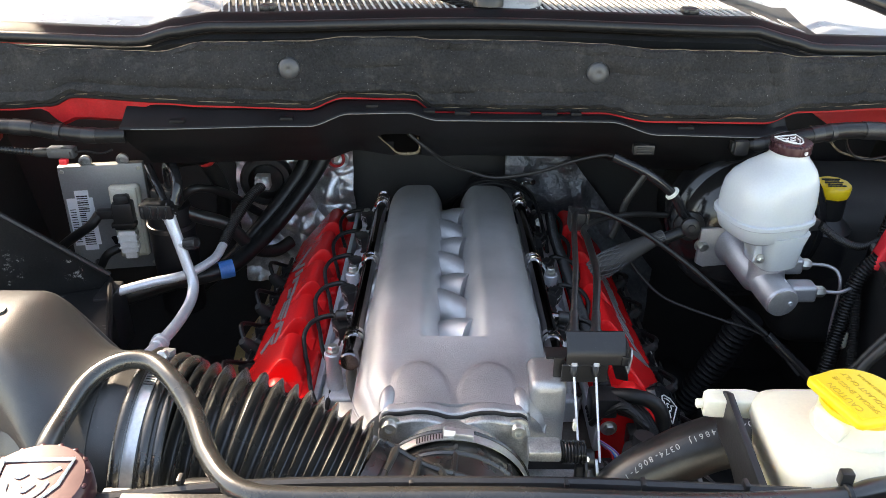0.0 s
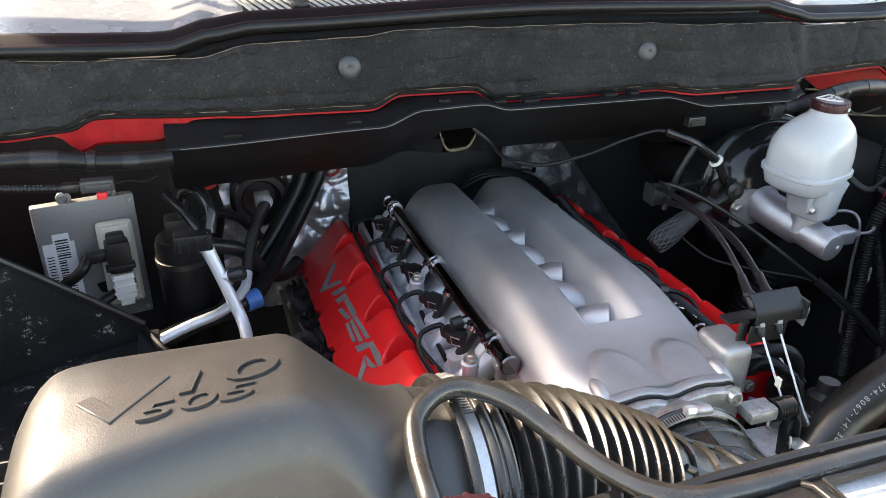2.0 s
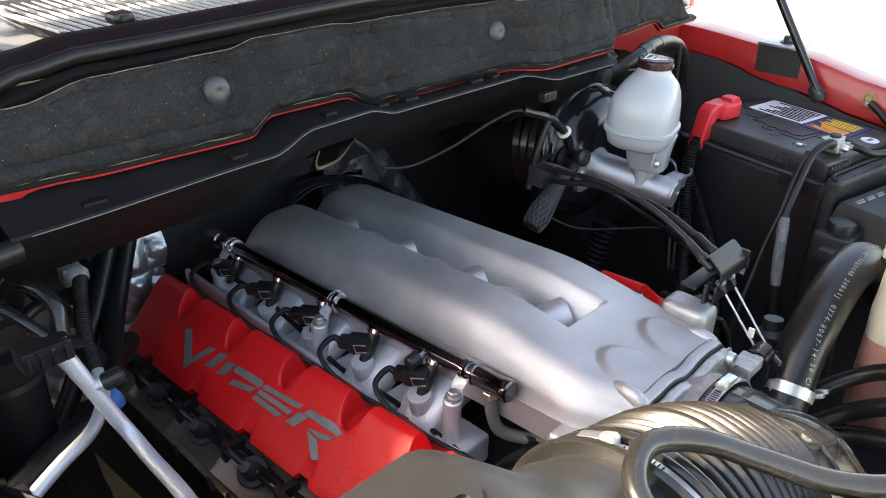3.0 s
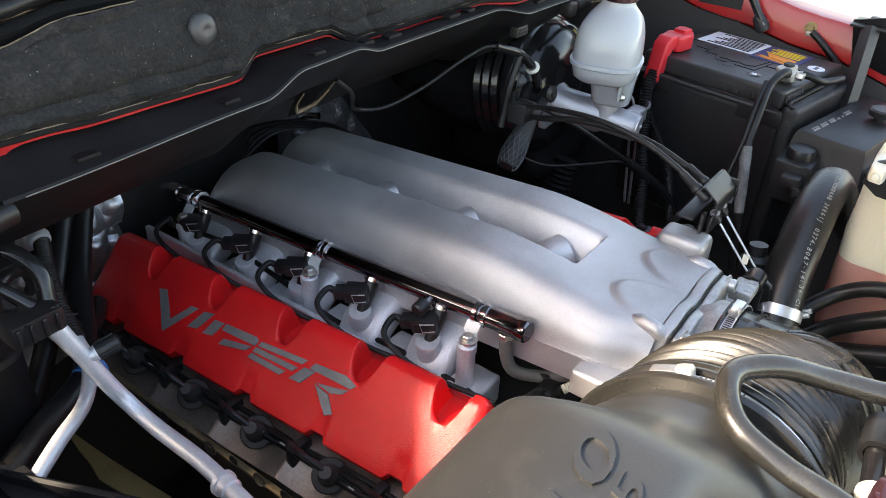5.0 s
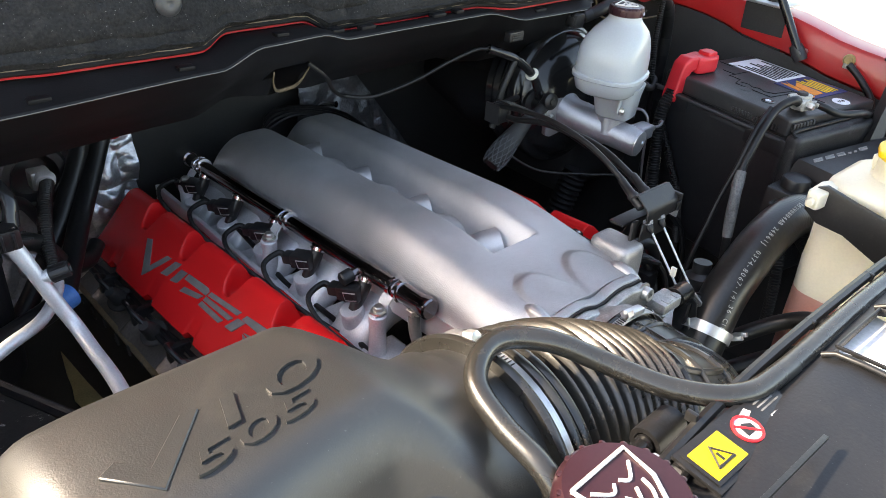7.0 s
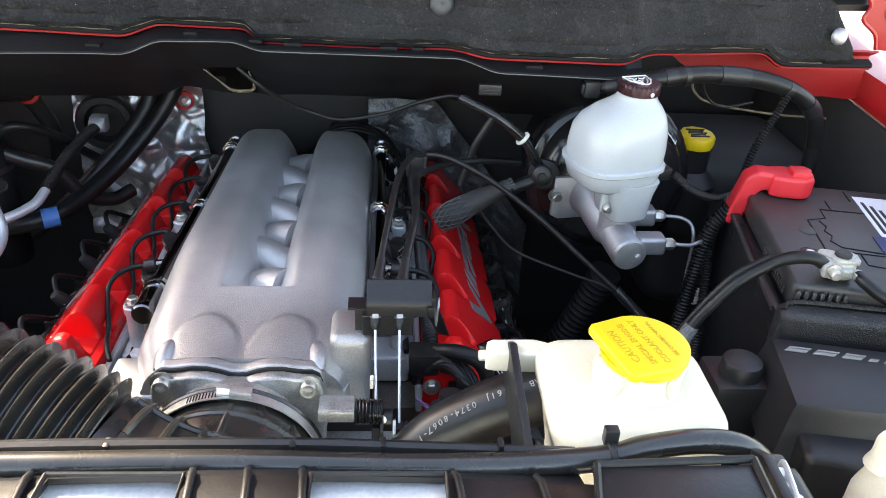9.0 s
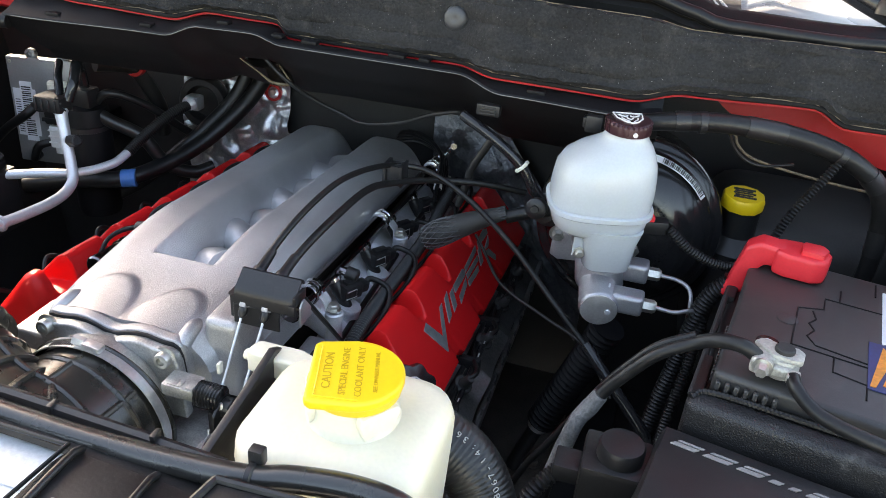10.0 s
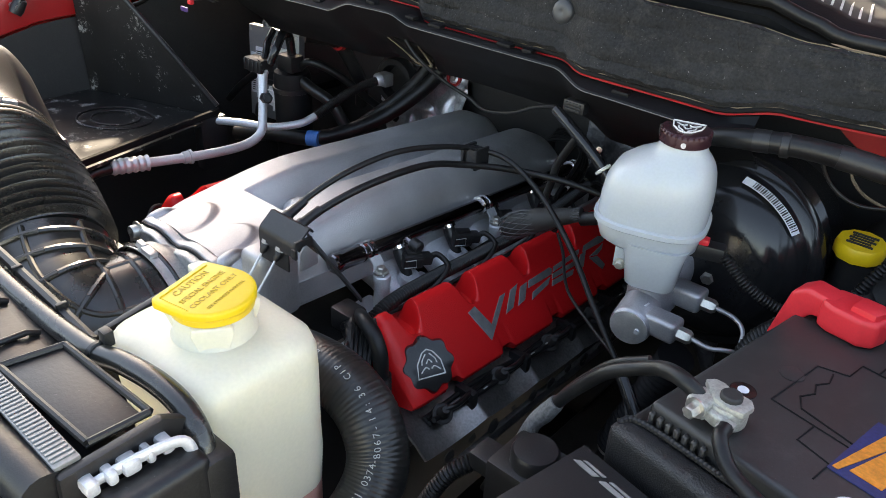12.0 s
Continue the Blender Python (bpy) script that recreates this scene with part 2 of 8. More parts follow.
def resample(path, pos, step):
    d = along(path)
    n = max(2, int(d[-1] / step))
    out, par, j = [], [], 0
    for i in range(n + 1):
        s = d[-1] * i / n
        while j < len(d) - 2 and d[j + 1] < s:
            j += 1
        f = (s - d[j]) / max(1e-9, d[j + 1] - d[j])
        out.append(path[j].lerp(path[j + 1], min(1, max(0, f))))
        par.append(pos[j] + (pos[j + 1] - pos[j]) * f)
    return out, par


def frames_of(path):
    fr = []
    tan = [(path[min(i + 1, len(path) - 1)] - path[max(i - 1, 0)]).normalized() for i in range(len(path))]
    up = Vector((0, 0, 1)) if abs(tan[0].z) < 0.9 else Vector((1, 0, 0))
    nrm = (up - tan[0] * up.dot(tan[0])).normalized()
    for t in tan:
        nrm = (nrm - t * nrm.dot(t)).normalized()
        fr.append((t, nrm, t.cross(nrm)))
    return fr


def skin(bm, loops, caps=True, closed=True):
    rows = [[bm.verts.new(p) for p in lp] for lp in loops]
    for a, b in zip(rows, rows[1:]):
        m = len(a)
        for i in range(m if closed else m - 1):
            j = (i + 1) % m
            bm.faces.new((a[i], a[j], b[j], b[i]))
    if caps and closed:
        bm.faces.new(rows[0][::-1])
        bm.faces.new(rows[-1])
    return rows


def tube(pts, r, seg=12, n=8, ribs=None, bm=None, squash=1.0):
    """A swept tube. r: a radius or one for each point. ribs: (pitch, height) of a corrugation."""
    bm = bm or bmesh.new()
    path, pos = smooth_path(pts, n)
    if ribs:
        path, pos = resample(path, pos, ribs[0] / (10 if len(ribs) > 2 else 6))
    d = along(path)
    fr = frames_of(path)
    loops = []
    for p, q, s, (t, a, b) in zip(path, pos, d, fr):
        if isinstance(r, (int, float)):
            rad = r
        else:
            i = min(int(q), len(r) - 2)
            rad = r[i] + (r[i + 1] - r[i]) * (q - i)
        if ribs:
            env = smoothstep(ribs[3], ribs[3] + 0.06, s) if len(ribs) > 3 else 1.0
            rad += env * ribs[1] * (0.5 + 0.5 * math.cos(2 * math.pi * s / ribs[0])) ** (ribs[2] if len(ribs) > 2 else 0.7)
        loops.append([p + a * rad * math.cos(2 * math.pi * k / seg) + b * rad * squash * math.sin(2 * math.pi * k / seg) for k in range(seg)])
    skin(bm, loops)
    return bm


def axes_of(direction, hint=(0, 0, 1)):
    z = Vector(direction).normalized()
    h = Vector(hint)
    if abs(z.dot(h)) > 0.95 * h.length:
        h = Vector((1, 0, 0))
    x = (h - z * h.dot(z)).normalized().cross(z) * -1
    return x, z.cross(x), z


def lathe(profile, base, axis=(0, 0, 1), seg=32, bm=None, caps=True):
    """profile: (radius, height) pairs along axis from base."""
    bm = bm or bmesh.new()
    x, y, z = axes_of(axis)
    o = Vector(base)
    loops = [[o + z * h + (x * math.cos(2 * math.pi * k / seg) + y * math.sin(2 * math.pi * k / seg)) * max(r, 1e-4) for k in range(seg)] for r, h in profile]
    skin(bm, loops, caps)
    return bm


def bevelled(bm, w, seg=2, lim=30):
    ed = [e for e in bm.edges if len(e.link_faces) == 2 and e.calc_face_angle(0) > radians(lim)]
    if w > 0 and ed:
        bmesh.ops.bevel(bm, geom=ed, offset=w, segments=seg, profile=0.6, affect="EDGES", clamp_overlap=True)
    return bm


def box(lo, hi, w=0.003, m=None, bm=None, seg=2):
    b = bmesh.new()
    c = [(lo[i] + hi[i]) / 2 for i in range(3)]
    s = [abs(hi[i] - lo[i]) for i in range(3)]
    bmesh.ops.create_cube(b, size=1.0, matrix=Matrix.Translation(c) @ Matrix.Diagonal((*s, 1)))
    bevelled(b, w, seg)
    if m is not None:
        b.transform(m)
    if bm is None:
        return b
    return join(bm, b)


def join(bm, other):
    tmp = bpy.data.meshes.new("tmp")
    other.to_mesh(tmp)
    other.free()
    bm.from_mesh(tmp)
    bpy.data.meshes.remove(tmp)
    return bm


def prism(poly, h, m, w=0.002, seg=2):
    """A plate: the outline poly (x, y) raised by h, placed by m."""
    b = bmesh.new()
    lo = [b.verts.new((x, y, 0)) for x, y in poly]
    hi = [b.verts.new((x, y, h)) for x, y in poly]
    k = len(poly)
    b.faces.new(lo[::-1])
    b.faces.new(hi)
    for i in range(k):
        b.faces.new((lo[i], lo[(i + 1) % k], hi[(i + 1) % k], hi[i]))
    bmesh.ops.recalc_face_normals(b, faces=b.faces)
    bevelled(b, w, seg)
    b.transform(m)
    return b


def place(origin, xdir, ydir):
    x = Vector(xdir).normalized()
    y = Vector(ydir)
    y = (y - x * y.dot(x)).normalized()
    z = x.cross(y)
    m = Matrix((x, y, z)).transposed().to_4x4()
    m.translation = origin
    return m


def sheet(rows, thick, bm=None):
    """A panel through rows of points, given thickness along its normals."""
    bm = bm or bmesh.new()
    R = [[Vector(p) for p in r] for r in rows]
    H, W = len(R), len(R[0])

    def nor(i, j):
        a = R[min(i + 1, H - 1)][j] - R[max(i - 1, 0)][j]
        b = R[i][min(j + 1, W - 1)] - R[i][max(j - 1, 0)]
        v = a.cross(b)
        return v.normalized() if v.length > 1e-12 else Vector((0, 0, 1))
    top = [[bm.verts.new(R[i][j]) for j in range(W)] for i in range(H)]
    bot = [[bm.verts.new(R[i][j] - nor(i, j) * thick) for j in range(W)] for i in range(H)]
    for i in range(H - 1):
        for j in range(W - 1):
            bm.faces.new((top[i][j], top[i][j + 1], top[i + 1][j + 1], top[i + 1][j]))
            bm.faces.new((bot[i][j], bot[i + 1][j], bot[i + 1][j + 1], bot[i][j + 1]))
    rim = [(0, j) for j in range(W)] + [(i, W - 1) for i in range(1, H)] + [(H - 1, j) for j in range(W - 2, -1, -1)] + [(i, 0) for i in range(H - 2, 0, -1)]
    for (a, b), (c, d) in zip(rim, rim[1:] + rim[:1]):
        bm.faces.new((top[a][b], bot[a][b], bot[c][d], top[c][d]))
    return bm


def bent(xs, table):
    """Linear interpolation of table rows (x, a, b, ...) at each x."""
    out = []
    for x in xs:
        for p, q in zip(table, table[1:]):
            if p[0] <= x <= q[0]:
                f = (x - p[0]) / (q[0] - p[0])
                f = f * f * (3 - 2 * f)
                out.append([p[k] + (q[k] - p[k]) * f for k in range(1, len(p))])
                break
        else:
            out.append(list((table[0] if x < table[0][0] else table[-1])[1:]))
    return out


def lettering(text, m, size, thick=0.0006, shear=0.0, align="LEFT"):
    cu = bpy.data.curves.new("lettering", "FONT")
    cu.body, cu.size, cu.extrude, cu.shear, cu.align_x = text, size, thick, shear, align
    cu.resolution_u = 3
    ob = bpy.data.objects.new("lettering", cu)
    scene.collection.objects.link(ob)
    me = bpy.data.meshes.new_from_object(ob.evaluated_get(bpy.context.evaluated_depsgraph_get()))
    b = bmesh.new()
    b.from_mesh(me)
    b.transform(m)
    bpy.data.objects.remove(ob)
    bpy.data.curves.remove(cu)
    bpy.data.meshes.remove(me)
    return b


def hexbolt(base, axis, r=0.008, h=0.007, washer=True, socket=False):
    b = bmesh.new()
    if washer:
        lathe([(r * 1.45, 0), (r * 1.45, 0.0018), (r, 0.002)], base, axis, 20, b)
    o = Vector(base) + Vector(axis).normalized() * 0.0018
    if socket:
        lathe([(r, 0), (r, h * 0.85), (r * 0.9, h), (r * 0.55, h), (r * 0.5, h * 0.45), (0.0, h * 0.45)], o, axis, 24, b)
    else:
        lathe([(r, 0), (r, h * 0.8), (r * 0.8, h), (0.0, h)], o, axis, 6, b)
    return b


def smoothstep(a, b, x):
    t = min(1.0, max(0.0, (x - a) / (b - a)))
    return t * t * (3 - 2 * t)


EX = 0.017


def E(u, v, w):
    """The engine's own frame: it leans back a little."""
    return Vector((EX + u, v, w - 0.067 * (v - 0.8)))

# ---- setting ----
solo("ground", box((-400, -400, -0.3), (400, 400, 0.0), 0), CONCRETE, "pale concrete driveway under the truck", "ground", kind="structure")


def side_walls(s, tag):
    """A fender with its red flange and black liner. s: -1 or 1."""
    top = [(0.05, 1.13), (0.3, 1.19), (0.6, 1.265), (0.78, 1.303), (0.97, 1.333), (1.2, 1.348), (1.42, 1.37), (1.9, 1.4)]
    ys = [0.05 + 1.85 * i / 40 for i in range(41)]
    zs = [z[0] for z in bent(ys, top)]
    x0 = 0.9
    rows = []
    prof = [(0.012, -0.10), (0.0, -0.095), (0.0, -0.008), (0.006, 0.0), (0.05, 0.004), (0.09, -0.012), (0.118, -0.06), (0.13, -0.2), (0.13, -0.75)]
    low = lambda y: (0.68 - 0.18 * smoothstep(0.98, 1.1, y)) if s > 0 else 1.0
    for dx, dz in prof:
        rows.append([(s * (x0 + dx), y, z + (dz * low(y) if dx < 0.02 and dz < -0.05 else dz)) for y, z in zip(ys, zs)])
    solo("fender_" + tag, sheet(rows, 0.003 * s), REDBODY, "glossy red front fender with a folded inner flange", "fender", kind="structure")
    lin = [[(s * (0.895 - 0.02 * k), y, (z - 0.1 * low(y)) * (1 - k / 6) + 0.5 * k / 6) for y, z in zip(ys, zs)] for k in range(7)]
    solo("inner_fender_" + tag, sheet(lin, -0.004 * s), BLACKDULL, "dull black inner fender liner, dusty", "liner", kind="structure")


side_walls(1, "east")
side_walls(-1, "west")

# firewall with foil patches
_fw = box((-0.9, 1.5, 0.45), (0.9, 1.54, 1.38), 0.004)
solo("firewall", _fw, BLACKDULL, "black painted firewall behind the engine", "wall", kind="structure")
solo("wall_south", box((-0.9, 0.2, 0.3), (0.9, 0.24, 1.1), 0.01), BLACKDULL, "black front bulkhead behind the grille", "wall", kind="structure")

COWL = [  # x, y of face, z of lower edge, z of upper edge
    (-0.88, 1.19, 1.378, 1.462), (-0.68, 1.165, 1.378, 1.464), (-0.6, 1.16, 1.384, 1.461), (-0.565, 1.16, 1.398, 1.459), (-0.43, 1.155, 1.393, 1.457),
    (-0.365, 1.15, 1.391, 1.473), (-0.205, 1.15, 1.388, 1.476), (-0.155, 1.172, 1.399, 1.477), (-0.045, 1.172, 1.398, 1.478), (-0.015, 1.158, 1.383, 1.478),
    (0.136, 1.155, 1.383, 1.478), (0.24, 1.14, 1.389, 1.478), (0.305, 1.108, 1.387, 1.478), (0.48, 1.115, 1.384, 1.474), (0.545, 1.148, 1.391, 1.459), (0.7, 1.16, 1.394, 1.459), (0.745, 1.164, 1.374, 1.459), (0.88, 1.17, 1.374, 1.459)]
XS = [-0.88 + 1.76 * i / 176 for i in range(177)]
CT = bent(XS, COWL)
XP = [-0.88 + 1.76 * i / 440 for i in range(441)]
CP = bent(XP, COWL)
rows = []


def pad_relief(x, f):
    """Moulded border, cross folds, dents and felt waviness of the pad."""
    border = 0.0035 * math.exp(-((f - 0.2 - 0.05 * noise.noise((x * 4, 0, 0))) / 0.05) ** 2) + 0.003 * math.exp(-((f - 0.84) / 0.04) ** 2)
    fold = 0.0
    for fx, lean, deep in ((-0.55, 0.02, 0.004), (-0.43, -0.03, 0.004), (-0.33, 0.03, 0.003), (-0.1, 0.012, 0.003), (0.02, -0.01, 0.0045), (0.33, 0.02, 0.004), (0.5, -0.03, 0.005), (0.63, 0.03, 0.004)):
        fold += deep * math.exp(-((x - fx - lean * f) / 0.008) ** 2)
    wave = 0.006 * noise.noise((x * 7, f * 3, 1.0)) + 0.004 * noise.noise((x * 22, f * 6, 4.0)) + 0.0016 * noise.noise((x * 60, f * 11, 8.0))
    dent = sum(0.007 * math.exp(-(((x - px) / 0.026) ** 2 + ((f - 0.52) / 0.36) ** 2)) for px in (-0.232, 0.232))
    return border + fold + wave + dent


for k in range(29):
    f = k / 28
    r = []
    for x, (y, zb, zt) in [q for q in zip(XP, CP) if -0.745 < q[0] < 0.852]:
        zt -= 1.6 * max(0.0, x - 0.806)
        curl = 0.005 * max(0.0, 1 - f / 0.07) ** 2 + 0.003 * max(0.0, (f - 0.94) / 0.06) ** 2
        r.append((x, y + 0.03 * f * f + pad_relief(x, f) + 0.006 * math.sin(math.pi * f) - curl, zb + (zt - zb) * f + (0.0015 * noise.noise((x * 70, 0.0, 3.0)) if k in (0, 28) else 0)))
    rows.append(r)
ins = solo("cowl_insulation", sheet(rows, 0.008), INSUL, "worn charcoal fibre insulation pad along the cowl, dusty with frayed edges", "insulation", kind="structure")
for zz, dy in ((0, -0.004), (1, 0.028)):
    pts = [(x, y + dy, (zb if zz == 0 else zt) + 0.002 * noise.noise((x * 60, zz, 0))) for x, (y, zb, zt) in [q for q in zip(XS[::2], CT[::2]) if -0.745 < q[0] < 0.81]]
    part("edge_binding", tube(pts, 0.0007, 6, 1), FRAY, ins, "pale frayed fibre edge")
for px in (-0.232, 0.232):
    y = bent([px], COWL)[0][0]
    part("push_pin", lathe([(0.0165, -0.004), (0.0168, 0.0025), (0.0162, 0.005), (0.0145, 0.008), (0.01, 0.0102), (0.004, 0.0108), (0.003, 0.0102), (0, 0.01)], (px, y + 0.0165, 1.437), (0, -1, 0.12), 36), PIN, ins, "domed black push pin")
part("push_pin", lathe([(0.0125, 0.0), (0.0122, 0.003), (0.0105, 0.0055), (0.006, 0.007), (0, 0.0074)], (0.813, 1.162, 1.414), (0.15, -1, 0.2), 32), ALLOY, ins, "shiny domed steel pin")
# red flange under the pad, behind a dark gap
deep = lambda x: 0.0116 + 0.032 * (smoothstep(-0.44, -0.5, x) * smoothstep(-0.62, -0.585, x))
jag = lambda x: 0.0009 * noise.noise((x * 25, 2.0, 0.0))
rows = [[(x, y + dy, zb + jag(x) - (deep(x) * -dz if dz < 0 else dz)) for x, (y, zb, zt) in zip(XS, CT)] for dy, dz in ((0.004, 0.0066), (-0.0005, 0.0072), (-0.001, -0.86), (0.006, -1.0))]
solo("cowl_flange", sheet(rows, 0.002), REDFLANGE, "red painted sheet-metal cowl flange", "flange", kind="structure")
rows = [[(x, y + dy, zb - dz) for x, (y, zb, zt) in zip(XS, CT)] for dy, dz in ((0.008, -0.004), (-0.003, -0.001), (-0.0055, 0.0015), (-0.0055, 0.005), (-0.003, 0.0068), (0.004, 0.0075))]
solo("pad_trim", sheet(rows, 0.002), COWLBLACK, "black rubber trim below the insulation pad", "trim", kind="structure")
# black cowl extension with its rolled lip
LIP = [(-0.62, 1.12, 1.352), (-0.468, 1.112, 1.357), (-0.2, 1.112, 1.364), (-0.137, 1.112, 1.384), (-0.053, 1.112, 1.386), (-0.007, 1.112, 1.375), (0.249, 1.112, 1.375), (0.318, 1.09, 1.363), (0.47, 1.092, 1.36), (0.52, 1.12, 1.36)]
XL = [-0.485 + 1.005 * i / 114 for i in range(115)]
LT = bent(XL, LIP)
CL = bent(XL, COWL)
bm = bmesh.new()
prof = []
for x, (ly, lz), (y, zb, zt) in zip(XL, LT, CL):
    dip = 0.012 * math.exp(-((x + 0.07) / 0.05) ** 2)
    prof.append([(x, y + 0.004, zb - 0.0122), (x, ly + 0.012, lz + 0.006), (x, ly + 0.002, lz + 0.003), (x, ly, lz), (x, ly + 0.004, lz - 0.003), (x, ly + 0.014, lz - 0.02), (x, ly + 0.05, lz - 0.05), (x, ly + 0.085, lz - 0.075),
                 (x, ly + 0.1, lz - 0.093 - dip), (x, ly + 0.14, lz - 0.105 - dip), (x, ly + 0.36, lz - 0.13)])
rows = [[p[k] for p in prof] for k in range(11)]
vs = [[bm.verts.new(p) for p in r] for r in rows]
for i in range(10):
    for j in range(114):
        xm = XL[j] + 0.005
        if i in (6, 7) and -0.1 + (i - 6) * 0.022 < xm < -0.035 - (i - 6) * 0.004:
            continue
        bm.faces.new((vs[i][j], vs[i][j + 1], vs[i + 1][j + 1], vs[i + 1][j]))
cowl = solo("cowl_extension", bm, COWLBLACK, "black plastic cowl extension with a rolled front lip and a torn opening", "cowl panel", kind="structure")
part("torn_edge", tube([(-0.1, 1.158, 1.333), (-0.086, 1.185, 1.308), (-0.073, 1.2, 1.29), (-0.055, 1.207, 1.286), (-0.04, 1.2, 1.292), (-0.037, 1.185, 1.308), (-0.039, 1.165, 1.33)], [0.0005, 0.0008, 0.0018, 0.0026, 0.002, 0.001, 0.0006], 6, 6, ribs=(0.003, 0.0006)), FRAY, cowl, "frayed tan fibre edge")
# thin grey tube drawn as the highlight on the lip edge
part("lip_glint", tube([(x, y - 0.0003, z + 0.0006) for x, (y, z) in zip(XL[2:], LT[2:])], 0.0007, 8, 1), GREYRUBBER, cowl, "pale line for the highlight along the lip")
for px, s in ((-0.4, 0.012), (-0.235, 0.01), (-0.105, 0.009), (-0.02, 0.009), (0.03, 0.012), (0.16, 0.012), (0.2, 0.008), (0.36, 0.012)):
    ly, lz = bent([px], LIP)[0]
    part("clip", box((px - s, ly + 0.01, lz + 0.005), (px + s, ly + 0.024, lz + 0.0105), 0.002), COWLBLACK, cowl)
part("clip", box((0.285, 1.094, 1.33), (0.317, 1.108, 1.346), 0.003), BLACK, cowl, "square black clip with slots")
for k in range(3):
    part("slot", box((0.29, 1.0925, 1.333 + 0.004 * k), (0.312, 1.0945, 1.3355 + 0.004 * k), 0.0005), BLACKDULL, cowl)

# weather strip, cowl top, grille
SEAL = [(-0.88, 1.2, 1.47), (-0.7, 1.2, 1.474), (-0.47, 1.2, 1.468), (-0.41, 1.205, 1.482), (-0.355, 1.21, 1.489), (0.06, 1.215, 1.497), (0.48, 1.21, 1.489), (0.52, 1.205, 1.478), (0.575, 1.2, 1.465), (0.7, 1.205, 1.462), (0.88, 1.23, 1.465)]
XQ = XS[::2]
ST = bent(XQ, SEAL)
seal = solo("weather_strip", tube([(x, y, z) for x, (y, z) in zip(XQ, ST)], 0.0085, 10, 1), RUBBER, "black rubber bulb seal along the cowl", "weather strip", kind="structure")
rows = []
for dy, dz in ((0.03, -0.02), (0.004, -0.011), (-0.008, -0.016), (-0.006, -0.026), (0.02, -0.03)):
    rows.append([(x, y + dy - 0.005, z + dz) for x, (y, z) in zip(XQ, ST)])
part("seal_base", sheet(rows, 0.002), RUBBER, seal)
rows = []
for dy, dz in ((0.008, 0.004), (0.02, 0.012), (0.032, 0.013), (0.045, 0.006)):
    rows.append([(x, y + dy, z + dz) for x, (y, z) in zip(XQ, ST)])
solo("cowl_trim", sheet(rows, 0.003), COWLBLACK, "satin black trim strip behind the cowl seal", "trim", kind="structure")
rows = []
for f in range(9):
    y2 = 0.045 + 0.05 * f
    rows.append([(x, y + y2, z + 0.004 + 0.1 * (y2 - 0.045) - 0.02 * math.exp(-((y2 - 0.12) / 0.06) ** 2) * smoothstep(0.64, 0.59, x) * smoothstep(-0.42, -0.37, x)) for x, (y, z) in zip(XQ, ST)])
cp = solo("cowl_top", sheet(rows, 0.003), COWLPL, "satin grey plastic cowl top below the windscreen", "cowl panel", kind="structure")
# black sheet over the grey cowl top paints in the shade between slats
part("grille_bed", sheet([[(x, bent([x], SEAL)[0][0] + dy, bent([x], SEAL)[0][1] + dz) for x in [-0.36 + 0.955 * i / 40 for i in range(41)]] for dy, dz in ((0.047, 0.0065), (0.12, 0.01), (0.2, 0.021))], 0.002), BLACKDULL, cp, "black sheet giving the shade under the slats")
_sm = box((-0.0014, 0, 0.0), (0.0014, 0.14, 0.0035), 0.0005)
_slat = part("slat", _sm, GRILLE, cp)
_slat.matrix_basis = pose(-0.35, 1.262, 1.5, 4, 0, 14)
for i in range(1, 81):
    o = new("slat", _slat.data)
    x = -0.35 + 0.0116 * i
    y, z = bent([x], SEAL)[0]
    o.parent = cp
    o.matrix_basis = pose(x, y + 0.05, z + 0.008, 4, 0, 14)
for px in (-0.27, 0.4):
    y, z = bent([px], SEAL)[0]
    nz = part("washer_nozzle", box((px - 0.022, y + 0.05, z + 0.01), (px + 0.004, y + 0.075, z + 0.022), 0.005), BLACK, cp)
    part("nozzle_tip", box((px - 0.014, y + 0.045, z + 0.014), (px - 0.004, y + 0.055, z + 0.02), 0.002), BLACKDULL, nz)


def wiper(p, q, r):
    w = thing("windscreen_wiper", "black windscreen wiper arm with rubber blade resting on the cowl", "wiper", p, group="wipers")
    part("arm", tube([p, q, r], [0.016, 0.011, 0.008], 10, 8, squash=0.5), BLACKGLOSS, w)
    part("pivot_cap", lathe([(0.024, 0), (0.024, 0.012), (0.018, 0.02), (0, 0.021)], p, (0, 0.1, 1), 24), BLACK, w)
    part("blade", tube([Vector(q) + Vector((-0.05, 0.03, 0.01)), Vector(r) + Vector((-0.25, 0.03, 0.03))], 0.008, 8, 4), RUBBER, w)


part("wiper_dome", lathe([(0.062, -0.01), (0.061, 0.0), (0.056, 0.008), (0.042, 0.0155), (0.022, 0.0195), (0, 0.0205)], (0.098, 1.315, 1.515), (0, -0.15, 1), 40), COWLPL, cp, "pale rounded wiper spindle cover")
part("dome_seam", tube([(0.098 + 0.0635 * math.cos(math.pi * (1 + k / 16)), 1.315 + 0.0635 * math.sin(math.pi * (1 + k / 16)), 1.507) for k in range(17)], 0.002, 6, 1), BLACK, cp)
wiper((0.07, 1.262, 1.513), (-0.06, 1.32, 1.535), (-0.3, 1.42, 1.56))
wiper((0.78, 1.27, 1.49), (0.62, 1.36, 1.535), (0.3, 1.47, 1.575))

